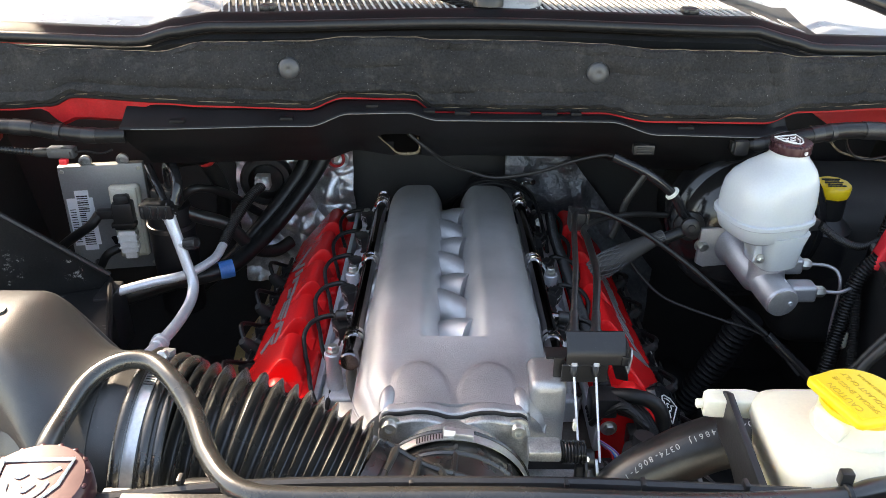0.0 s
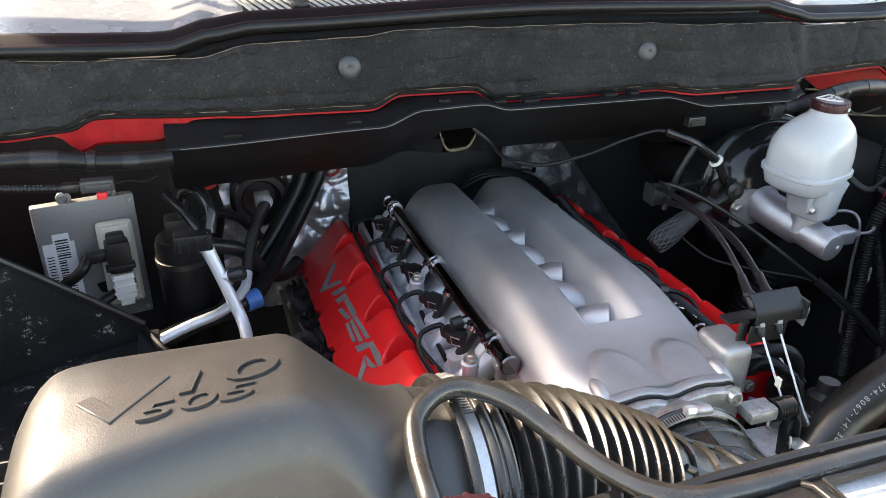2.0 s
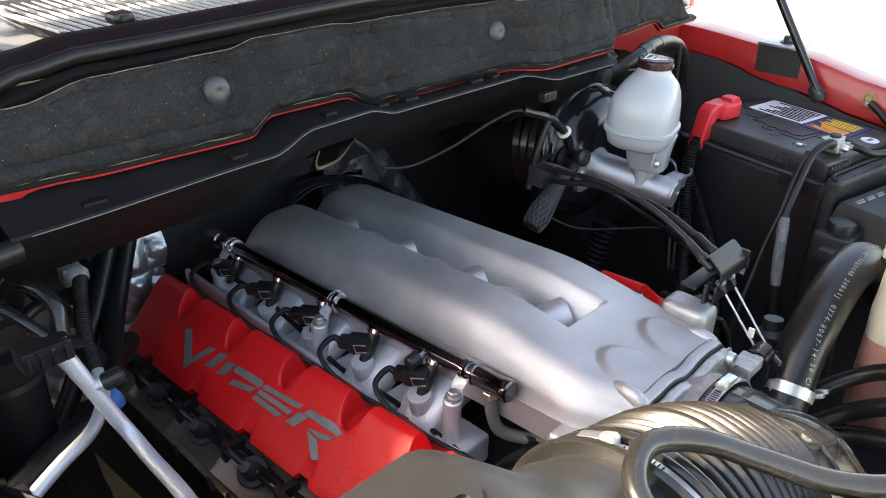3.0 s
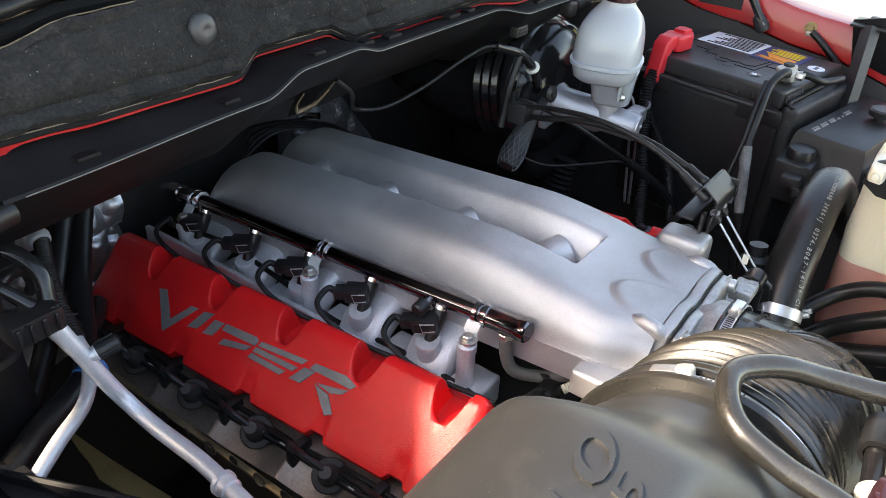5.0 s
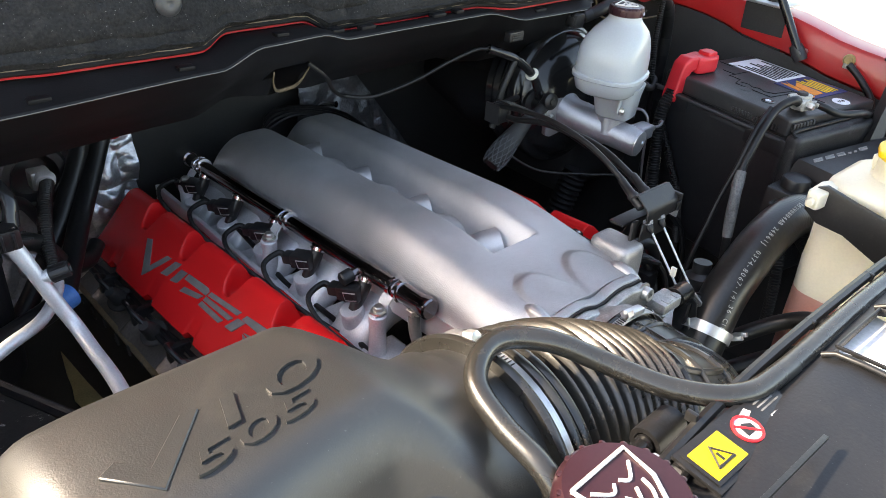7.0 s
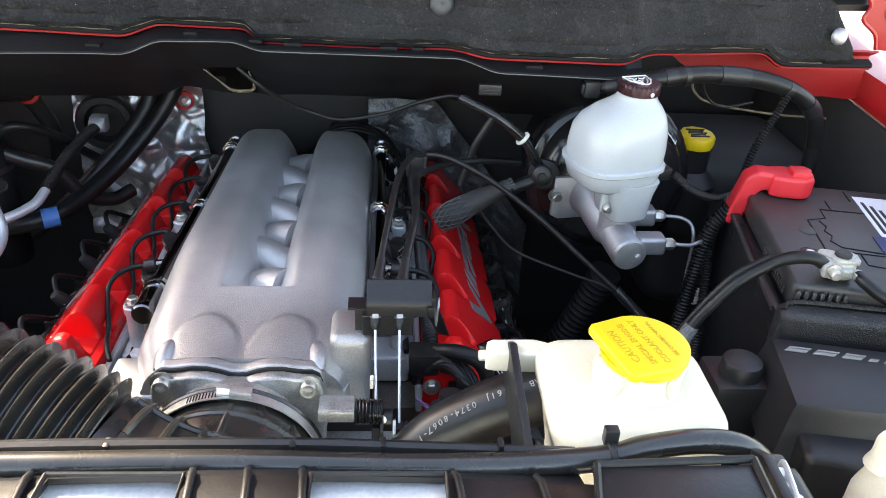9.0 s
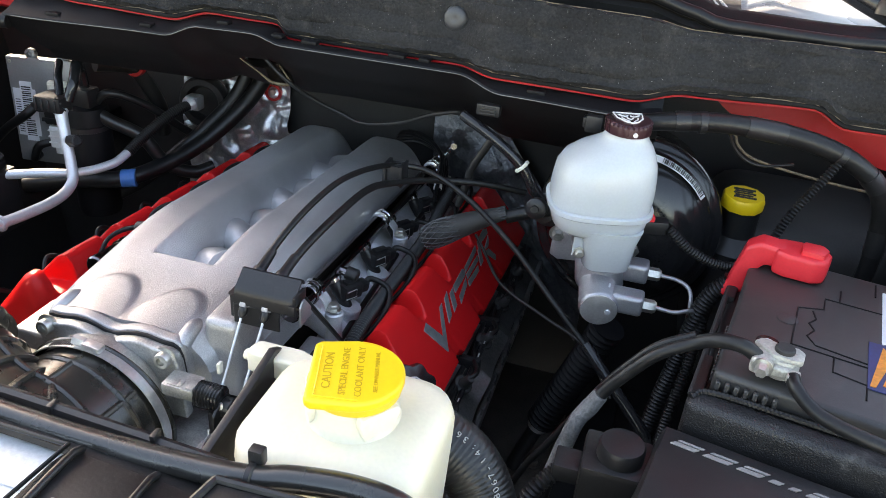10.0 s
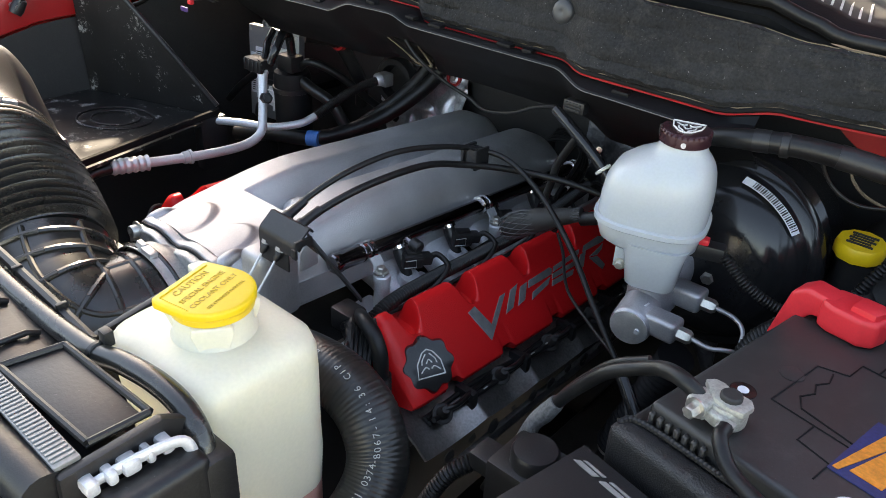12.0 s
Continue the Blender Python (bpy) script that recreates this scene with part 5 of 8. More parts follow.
cable("brake_line", [(0.558, 0.978, 1.166), (0.582, 0.977, 1.165), (0.598, 0.983, 1.167), (0.606, 0.992, 1.158), (0.607, 0.998, 1.1), (0.61, 0.99, 0.95)], 0.0027, "thin grey steel brake line bent in a loop", ALLOY, cat="brake line")
cable("brake_line", [(0.558, 1.035, 1.18), (0.584, 1.032, 1.179), (0.599, 1.024, 1.172), (0.603, 1.014, 1.15), (0.604, 1.01, 1.08), (0.612, 1.0, 0.95)], 0.0027, "thin grey steel brake line bent in a loop", ALLOY, cat="brake line")

rv = thing("brake_fluid_reservoir", "translucent white plastic brake fluid reservoir above the master cylinder", "reservoir", (0.475, 1.02, 1.2))


def egg(cx, cy, z, rx, ry, p=2.6, seg=48):
    out = []
    for k in range(seg):
        a = 2 * math.pi * k / seg
        c, s_ = math.cos(a), math.sin(a)
        out.append((cx + rx * math.copysign(abs(c) ** (2 / p), c), cy + ry * math.copysign(abs(s_) ** (2 / p), s_), z))
    return out


b = bmesh.new()
skin(b, [egg(0.47, 1.02, 1.228, 0.048, 0.042, 3), egg(0.469, 1.02, 1.236, 0.059, 0.051, 3), egg(0.468, 1.02, 1.25, 0.0625, 0.054, 3), egg(0.468, 1.02, 1.262, 0.0635, 0.055, 3), egg(0.469, 1.02, 1.285, 0.0635, 0.055, 3), egg(0.47, 1.02, 1.305, 0.0615, 0.053, 3), egg(0.473, 1.019, 1.319, 0.0565, 0.049, 2.9),
         egg(0.479, 1.018, 1.331, 0.047, 0.043, 2.6), egg(0.485, 1.018, 1.34, 0.0365, 0.035, 2.2), egg(0.487, 1.018, 1.346, 0.0295, 0.0295, 2), egg(0.487, 1.018, 1.35, 0.0275, 0.0275, 2), egg(0.487, 1.018, 1.356, 0.0265, 0.0265, 2)])
part("upper_tank", b, RESIN, rv, sharp=70)
b = bmesh.new()
skin(b, [egg(0.468, 1.02, 1.2565, 0.0655, 0.057, 3), egg(0.468, 1.02, 1.258, 0.0675, 0.059, 3), egg(0.468, 1.02, 1.2635, 0.0675, 0.059, 3), egg(0.468, 1.02, 1.265, 0.0645, 0.056, 3)])
part("weld_seam", b, RESIN, rv)
b = bmesh.new()
skin(b, [egg(0.484, 1.004, 1.184, 0.027, 0.028, 4), egg(0.484, 1.004, 1.188, 0.0305, 0.032, 4), egg(0.483, 1.006, 1.222, 0.0355, 0.037, 4), egg(0.482, 1.008, 1.242, 0.042, 0.043, 4)])
part("lower_tank", b, RESIN, rv, sharp=60)
part("bracket_rib", box((0.437, 0.985, 1.2), (0.455, 0.99, 1.25), 0.002), RESIN, rv)
part("bolt", hexbolt((0.446, 0.984, 1.206), (0, -1, 0), 0.005, 0.005), ZINC, rv)
cp_ = part("cap", lathe([(0.0265, 0.0), (0.0288, 0.0015), (0.0288, 0.011), (0.0282, 0.0135), (0.0262, 0.0155), (0.015, 0.0165), (0, 0.0165)], (0.487, 1.018, 1.354), (0, 0, 1), 48), PURPLECAP, rv, "dark anodised machined cap with a white emblem")
for k in range(28):
    a = 2 * math.pi * k / 28
    part("knurl", lathe([(0.0022, 0), (0.0022, 0.003), (0.0014, 0.0036)], (0.487 + 0.0267 * math.cos(a), 1.018 + 0.0267 * math.sin(a), 1.3655), (0, 0, 1), 8), PURPLECAP, cp_)
emblem(Vector((0.487, 1.018, 1.3709)), (1, 0, 0), (0, 1, 0), 0.02, cp_, ENGRAVE)
part("set_screw", lathe([(0.003, 0), (0.003, 0.001), (0, 0.001)], (0.49, 0.9892, 1.36), (0, -1, 0), 10), SILVER, cp_)
part("level_sensor", box((0.512, 1.0, 1.228), (0.56, 1.02, 1.246), 0.004), BLACK, rv, "black fluid level plug")
part("sensor_tab", box((0.527, 1.0, 1.2455), (0.54, 1.012, 1.253), 0.002), REDPLASTIC, rv)
cable("sensor_loom", [(0.556, 1.03, 1.25), (0.59, 1.03, 1.225), (0.63, 1.04, 1.208), (0.67, 1.06, 1.208), (0.71, 1.09, 1.2)], 0.005, "corrugated black sensor wiring", ribs=(0.004, 0.0016), cat="wiring")

rv.matrix_basis = pose(0.4735, 1.025, 1.2115, 0, 0, 16) @ Matrix.Diagonal((0.955, 1, 1, 1))
# second yellow-capped reservoir
yr = thing("clutch_fluid_bottle", "black fluid bottle with an octagonal yellow screw cap", "fluid bottle", (0.655, 1.21, 1.1))
part("neck", lathe([(0.045, 0), (0.045, 0.08), (0.026, 0.1), (0.026, 0.138)], (0.657, 1.207, 1.08), (0, 0, 1), 28), BLACK, yr)
part("cap", lathe([(0.0285, 0), (0.0295, 0.003), (0.0295, 0.015), (0.0275, 0.019), (0.008, 0.0198), (0, 0.0198)], (0.655, 1.205, 1.222), (0, -0.06, 1), 10), YELLOW, yr, "yellow octagonal cap with black print")
for k in range(5):
    part("print_bar", box((0.64 + 0.002 * (k % 2), 1.19 + 0.0062 * k, 1.2402 + 0.0004 * k), (0.67 - 0.004 * (k % 2), 1.1925 + 0.0062 * k, 1.2424 + 0.0004 * k), 0), INK, yr)

# vacuum line with its braided and taped pieces
cable("vacuum_line", [(-0.052, 1.15, 1.34), (-0.022, 1.152, 1.314), (0.01, 1.18, 1.28), (0.046, 1.2, 1.258), (0.09, 1.185, 1.254), (0.155, 1.165, 1.273), (0.207, 1.145, 1.3), (0.248, 1.13, 1.316), (0.262, 1.117, 1.319)], 0.003, "thin black wire sagging across the firewall", cat="wire")
hn = cable("vacuum_hose", [(0.262, 1.117, 1.319), (0.309, 1.102, 1.3), (0.355, 1.1, 1.266), (0.375, 1.1, 1.235), (0.394, 1.11, 1.212)], 0.0075, "taped black vacuum hose to the booster", BLACKGLOSS)
part("check_valve", lathe([(0.013, 0), (0.0145, 0.002), (0.0145, 0.012), (0.012, 0.014), (0.006, 0.0145), (0.005, 0.017), (0, 0.017)], (0.386, 1.086, 1.218), (-0.15, -1, 0.15), 28), BLACK, hn, "round black check valve")
part("tie", lathe([(0.0085, 0), (0.0115, 0.001), (0.0115, 0.004), (0.0085, 0.005)], (0.353, 1.1, 1.268), (0.7, 0, -0.7), 16), IVORY, hn, "pale cable tie")
cable("branch_lead", [(0.309, 1.1, 1.297), (0.3, 1.1, 1.28), (0.285, 1.1, 1.25), (0.28, 1.1, 1.225), (0.27, 1.1, 1.19)], 0.0055, "short taped black lead branching off the hose")
cable("thin_wire", [(0.3, 1.1, 1.15), (0.319, 1.09, 1.128), (0.345, 1.06, 1.11), (0.375, 1.033, 1.105), (0.43, 1.0, 1.1), (0.485, 0.968, 1.092), (0.53, 0.93, 1.05)], 0.0022, "thin black wire hanging below the throttle cable", cat="wire")
bz = thing("braided_sleeve", "open black braided wiring sleeve fanning out over the valve cover", "wiring", (0.27, 1.06, 1.16))
BP = [Vector(p) for p in ((0.236, 1.062, 1.146), (0.256, 1.064, 1.16), (0.289, 1.07, 1.178), (0.32, 1.075, 1.193), (0.345, 1.08, 1.204))]
part("core", tube(BP, [0.011, 0.018, 0.0165, 0.012, 0.0085], 20, 6), BLACKDULL, bz)
bpath, bpos = smooth_path(BP, 8)
bfr = frames_of(bpath)
for sg_ in (-1, 1):
    for k in range(14):
        line = []
        for j, (p, f) in enumerate(zip(bpath, bfr)):
            q = j / (len(bpath) - 1)
            r = 0.0125 + 0.0075 * math.sin(math.pi * min(1.0, q * 1.5 + 0.1)) ** 0.8 - 0.0035 * q
            a = 2 * math.pi * k / 14 + sg_ * 2.6 * q
            line.append(p + (f[1] * math.cos(a) + f[2] * math.sin(a)) * r)
        part("strand", tube(line, 0.0008, 4, 1), PIN, bz)
cable("heater_hose", [(0.345, 1.08, 1.197), (0.375, 1.085, 1.208), (0.4, 1.1, 1.21)], 0.0095, "short printed black hose at the booster")
CHE = [(0.445, 1.1, 1.345), (0.475, 1.09, 1.352), (0.53, 1.085, 1.366), (0.6, 1.1, 1.37), (0.69, 1.12, 1.359), (0.76, 1.13, 1.335), (0.805, 1.14, 1.29), (0.82, 1.145, 1.2), (0.81, 1.14, 1.08)]
che = cable("cowl_harness", CHE, [0.0085, 0.0098, 0.0118, 0.0125, 0.0128, 0.0125, 0.012, 0.0115, 0.0115], "thick black textile-wrapped harness crossing below the cowl", RUBBER, cat="wiring", seg=18)
wraps(che, CHE, ((5, 9, 0.0105), (17, 20, 0.0128), (26, 31, 0.0134), (43, 47, 0.0132), (52, 56, 0.0126)))
hb = thing("harness_plug", "black harness plug behind the reservoir", "plug", (0.44, 1.09, 1.345))
part("shell", box((0.43, 1.082, 1.335), (0.452, 1.106, 1.358), 0.004), BLACK, hb)
part("rib", box((0.4265, 1.085, 1.34), (0.431, 1.103, 1.354), 0.002), BLACK, hb)
for p, a in (((0.565, 1.092, 1.3685), (1, 0.2, 0.06)), ((0.735, 1.1265, 1.3455), (0.8, 0.12, -0.28))):
    solo("harness_band", lathe([(0.0122, 0), (0.0138, 0.001), (0.0138, 0.009), (0.0122, 0.01)], p, a, 24), BLACK, "black clamp band round the cowl harness", "clamp", group="harness bands")
cable("harness_branch", [(0.74, 1.12, 1.338), (0.724, 1.11, 1.31), (0.7, 1.095, 1.27), (0.685, 1.08, 1.235), (0.675, 1.07, 1.2)], 0.0042, "corrugated black loom branch hanging down", ribs=(0.0045, 0.002), cat="wiring")
cable("thin_wire", [(0.6, 1.11, 1.365), (0.62, 1.12, 1.33), (0.65, 1.125, 1.315), (0.69, 1.12, 1.325)], 0.002, "thin black wire hooped under the harness", cat="wire")
# red firewall wing
rows = [[(x, 1.19 + 0.1 * smoothstep(0.75, 0.9, x) * 0 + (0.02 if k else 0.0), 1.385 - 0.0085 * k - (k / 7) * (0.02 * math.sin(9 * x) + 0.006 * noise.noise((x * 30, 0, 0)) - 0.03 * smoothstep(0.63, 0.57, x))) for x in [0.555 + 0.345 * i / 60 for i in range(61)]] for k in range(8)]
solo("cowl_side_panel", sheet(rows, 0.003), REDBODY, "red painted cowl side panel behind the battery", "panel", kind="structure")
cable("fibre_edge", [(0.585, 1.19, 1.345), (0.615, 1.188, 1.34), (0.628, 1.187, 1.315), (0.66, 1.186, 1.298), (0.76, 1.186, 1.284), (0.85, 1.19, 1.278)], 0.0018, "frayed tan insulation edge below the red panel", FRAY, cat="insulation")
solo("inner_wheel_arch", box((0.62, 1.2, 0.9), (0.89, 1.45, 1.2), 0.06, seg=5), BLACKDULL, "black inner wheel arch behind the battery", "wheel arch", kind="structure")

# ---- battery corner ----
BM = Matrix.Translation((0.612, 0.762, 1.07)) @ pose(0, 0, 0, 0, 0, -10)
bt = thing("car_battery", "black car battery with ribbed lid edge and coloured labels", "battery", BM @ Vector((0.12, 0.13, 0)))
bt_w, bt_l, bt_h = 0.235, 0.275, 0.172


def B(x, y, z):
    return BM @ Vector((x, y, z))


part("case", box((0.004, 0.004, 0), (bt_w - 0.004, bt_l - 0.004, bt_h - 0.03), 0.006, BM, seg=3), BLACK, bt)
lid = part("lid", box((0, 0, bt_h - 0.032), (bt_w, bt_l, bt_h), 0.006, BM, seg=3), BATTERY, bt)
for k in range(15):
    part("lid_rib", box((-0.0025, 0.02 + 0.0065 * k, bt_h - 0.026), (0.002, 0.0235 + 0.0065 * k, bt_h - 0.016), 0.0006, BM, seg=1), BATTERY, lid)


def groove(pts, z=0.0002, r=0.001):
    return tube([B(x, y, bt_h + z) for x, y in pts], r, 6, 1)


part("cover_groove", groove([(0.06, 0.088), (0.06, 0.165), (0.085, 0.175), (0.085, 0.2), (0.145, 0.2), (0.145, 0.085), (0.06, 0.088)]), COWLBLACK, lid)
part("cover_groove", groove([(0.075, 0.165), (0.079, 0.15), (0.073, 0.138), (0.079, 0.126), (0.073, 0.112), (0.082, 0.098), (0.13, 0.092)]), COWLBLACK, lid)
part("cover_groove", groove([(0.1, 0.2), (0.1, 0.228)]), COWLBLACK, lid)
part("cover_groove", groove([(0.1, 0.085), (0.1, 0.06), (0.13, 0.055), (0.13, 0.03)]), COWLBLACK, lid)
part("cover_groove", groove([(0.135, 0.235), (0.135, 0.265)]), COWLBLACK, lid)
part("vent_plug", lathe([(0.011, -0.002), (0.011, 0.0006), (0.0095, 0.001), (0, 0.001)], B(0.052, 0.135, bt_h), (0, 0, 1), 28), BATTERY, lid)
part("charge_eye", lathe([(0.0115, 0), (0.0115, 0.001), (0.0095, 0.0015), (0.008, 0.0012), (0, 0.0016)], B(0.039, 0.077, bt_h), (0, 0, 1), 28), BLACKGLOSS, lid, "round charge indicator window")
part("indicator_dot", lathe([(0.005, 0), (0.005, 0.0019), (0, 0.0022)], B(0.039, 0.077, bt_h), (0, 0, 1), 16), PAPER, lid)
part("label", box((0.13, 0.05, bt_h + 0.0003), (0.225, 0.135, bt_h + 0.0012), 0, BM), NAVY, bt, "dark blue label with orange and yellow artwork")
part("label", box((0.142, 0.137, bt_h + 0.0003), (0.225, 0.25, bt_h + 0.0012), 0, BM), PAPER, bt, "white instruction label")
lm = BM @ Matrix.Translation((0, 0, bt_h + 0.0013))
part("label_flash", prism([(0.132, 0.054), (0.137, 0.054), (0.157, 0.13), (0.149, 0.118), (0.143, 0.13)], 0.0006, lm, 0), ORANGE, bt)
part("label_flash", prism([(0.143, 0.06), (0.168, 0.06), (0.174, 0.12), (0.152, 0.106)], 0.0009, lm, 0), ORANGE, bt, "orange wordmark block")
for k in range(5):
    part("print_bar", box((0.178 + 0.008 * k, 0.06, 0), (0.1815 + 0.008 * k, 0.125 - 0.006 * (k % 3), 0.0007), 0, lm), YELLOW, bt)
for k in range(9):
    part("print_bar", box((0.147 + 0.0085 * k, 0.145, 0), (0.151 + 0.0085 * k, 0.232 - 0.01 * (k % 4), 0.0007), 0, lm), INK, bt)
part("rating_sticker", lathe([(0.015, 0), (0.015, 0.001), (0, 0.001)], B(0.165, 0.022, bt_h), (0, 0, 1), 28), PAPER, bt, "round white rating sticker")
part("rating_text", lettering("018", BM @ Matrix.Translation((0.165, 0.0185, bt_h + 0.0012)), 0.0105, 0.0003, 0, "CENTER"), INK, bt)

tm = thing("battery_terminal", "corroded lead clamp terminal with bolt on the battery post", "battery terminal", B(0.04, 0.02, bt_h))
TMX = BM @ Matrix.Translation((0.053, 0.0276, bt_h))
down = BM.to_3x3()
part("post", lathe([(0.0105, 0), (0.009, 0.03), (0.0075, 0.0315), (0, 0.0315)], TMX @ Vector((0, 0, 0)), (0, 0, 1), 24), BLACKDULL, tm, "dark battery post end")
part("clamp_ring", lathe([(0.0095, 0.004), (0.0155, 0.004), (0.0165, 0.006), (0.0165, 0.02), (0.015, 0.023), (0.0095, 0.023)], TMX @ Vector((0, 0, 0)), (0, 0, 1), 28), LEAD, tm)
part("clamp_plate", prism([(-0.027, 0.004), (-0.022, 0.012), (-0.014, 0.013), (-0.006, 0.0105), (0.012, 0.012), (0.018, 0.006), (0.0175, -0.009), (0.008, -0.0125), (-0.008, -0.011), (-0.018, -0.003)], 0.0065, TMX @ Matrix.Translation((0, 0, 0.0205)), 0.002, 2), LEAD, tm)
part("clamp_jaw", box((-0.026, -0.024, 0.008), (-0.006, 0.0, 0.0245), 0.005, TMX, seg=3), LEAD, tm)
part("clamp_jaw", box((-0.008, -0.021, 0.008), (0.01, -0.006, 0.0205), 0.004, TMX, seg=3), LEAD, tm)
part("bolt", hexbolt(TMX @ Vector((-0.015, -0.023, 0.018)), down @ Vector((0, -1, 0)), 0.0062, 0.01), ZINC, tm)
part("lug", box((0.006, -0.03, 0.012), (0.018, -0.014, 0.02), 0.003, TMX, seg=2), LEAD, tm)
cable("negative_cable", [TMX @ Vector((-0.02, -0.01, 0.018)), (0.632, 0.773, 1.269), (0.612, 0.78, 1.265), (0.592, 0.785, 1.253), (0.561, 0.782, 1.233), (0.538, 0.78, 1.205), (0.518, 0.778, 1.175), (0.498, 0.768, 1.139), (0.482, 0.755, 1.072), (0.472, 0.74, 0.97)], [0.007, 0.0075, 0.0075, 0.0068, 0.0066, 0.0066, 0.0066, 0.0066, 0.0066, 0.0066], "thick black negative battery cable arching down to the engine", RUBBER, seg=14)
cable("sense_wire", [(0.592, 0.792, 1.258), (0.561, 0.79, 1.2385), (0.538, 0.788, 1.211), (0.517, 0.786, 1.178), (0.493, 0.79, 1.125), (0.472, 0.79, 1.08), (0.451, 0.79, 1.039), (0.43, 0.79, 0.98)], 0.0042, "thin black wire taped along the battery cable", RUBBER, cat="wire")
solo("cable_wrap", tube([(0.516, 0.777, 1.172), (0.507, 0.773, 1.155), (0.498, 0.768, 1.139), (0.49, 0.762, 1.107), (0.482, 0.755, 1.072)], [0.0082, 0.0095, 0.0085, 0.0092, 0.0082], 12, 5), GREYTAPE, "crumpled pale grey tape wrapped round the battery cable", "tape")
cable("ground_cable", [B(0.065, 0.006, bt_h + 0.016), B(0.07, -0.008, bt_h + 0.014), B(0.095, -0.022, bt_h + 0.004), B(0.15, -0.03, bt_h + 0.0), (0.83, 0.72, 1.22), (0.87, 0.74, 1.235), (0.885, 0.775, 1.26), (0.888, 0.8, 1.276)], 0.0065, "black ground cable from battery to fender bolt")
gbt = thing("ground_bolt", "brass-coloured ground bolt and lug on the red fender flange", "bolt", (0.89, 0.806, 1.28))
part("head", hexbolt((0.899, 0.806, 1.281), (-1, 0, 0.1), 0.008, 0.009), RUSTY, gbt)
part("lug", box((0.884, 0.79, 1.268), (0.898, 0.81, 1.277), 0.002), ZINC, gbt)

rcv = thing("positive_terminal_cover", "bright red plastic boot over the positive terminal and cable", "terminal cover", B(0.03, 0.25, bt_h))
BZ = BM @ Matrix.Translation((0.036, 0.25, bt_h + 0.002)) @ Matrix.Diagonal((0.8, 0.82, 1.05, 1)) @ Matrix.Translation((-0.03, -0.25, 0))
part("lid", prism([(0.014, 0.218), (0.03, 0.212), (0.068, 0.212), (0.084, 0.222), (0.088, 0.246), (0.078, 0.264), (0.056, 0.262), (0.046, 0.268), (0.014, 0.262)], 0.028, BZ, 0.006, 3), REDPLASTIC, rcv)
part("step", prism([(0.046, 0.222), (0.076, 0.222), (0.082, 0.244), (0.072, 0.256), (0.046, 0.254)], 0.034, BZ, 0.004, 2), REDPLASTIC, rcv)
part("arm", prism([(0.03, 0.028), (-0.008, 0.03), (-0.026, 0.02), (-0.045, -0.045), (-0.02, -0.052), (-0.006, -0.006), (0.004, 0.004), (0.03, 0.006)], 0.036, BZ @ Matrix.Translation((0, 0.258, 0)) @ pose(0, 0, 0, 90, 0, 0), 0.006, 3), REDPLASTIC, rcv)
cable("positive_cable", [B(-0.014, 0.24, bt_h - 0.03), (0.617, 1.0, 1.175), (0.602, 0.985, 1.1), (0.585, 0.96, 1.0), (0.585, 0.95, 0.9)], 0.0095, "corrugated black positive cable going down", ribs=(0.005, 0.0022), cat="cable")
cable("positive_lead", [(0.62, 1.0, 1.16), (0.612, 0.96, 1.1), (0.6, 0.92, 1.04), (0.6, 0.9, 0.95)], 0.006, "thin corrugated black lead beside the battery", ribs=(0.004, 0.0015))

ce = thing("cable_end_plug", "pale corrugated plug end on the positive lead", "plug", (0.610, 0.985, 1.082))
part("collar", lathe([(0.0085, -0.016), (0.0095, -0.014), (0.0095, -0.004), (0.0078, -0.002), (0.0095, 0.0), (0.0095, 0.009), (0.0075, 0.011)], (0.610, 0.985, 1.082), (0.08, 0.1, 1), 18), IVORY, ce)
part("neck", lathe([(0.007, 0.01), (0.0078, 0.012), (0.0078, 0.035), (0.006, 0.037)], (0.610, 0.985, 1.082), (0.08, 0.1, 1), 16), BLACK, ce)
bx = thing("battery_box", "textured black plastic battery box with insulated sleeve", "battery box", (0.7, 0.88, 1.05))
part("sleeve", box((-0.012, -0.012, -0.12), (bt_w + 0.012, bt_l + 0.012, bt_h - 0.036), 0.012, BM, seg=3), BLACK, bx)
part("front_apron", box((-0.016, -0.034, -0.12), (bt_w + 0.016, -0.006, bt_h - 0.018), 0.011, BM, seg=4), TEXBLACK, bx, "pebble-textured front apron")
part("side_rim", box((-0.015, -0.012, bt_h - 0.06), (-0.004, 0.07, bt_h - 0.03), 0.003, BM), BLACK, bx)
part("side_rim", box((-0.015, 0.2, bt_h - 0.06), (-0.004, 0.287, bt_h - 0.03), 0.003, BM), BLACK, bx)
part("rim", tube([B(-0.014, bt_l, bt_h - 0.034), B(-0.014, 0.0, bt_h - 0.034)], 0.0035, 8, 4), BATTERY, bx)
part("apron_piping", tube([B(-0.012, -0.024, bt_h - 0.02), B(0.0, -0.012, bt_h - 0.0165), B(0.06, -0.0085, bt_h - 0.0165), B(bt_w, -0.0085, bt_h - 0.0165)], 0.0028, 8, 6, ribs=(0.004, 0.0006)), RUBBER, bx, "stitched black edge")
for k in range(7):
    part("rim_tooth", box((0.004 + 0.0085 * k, -0.0065, bt_h - 0.02), (0.0085 + 0.0085 * k, -0.0005, bt_h - 0.006), 0.0012, BM, seg=1), BATTERY, bx)
bk = thing("fender_brace", "black steel fender brace with bolts behind the battery", "bracket", (0.88, 0.72, 1.2))
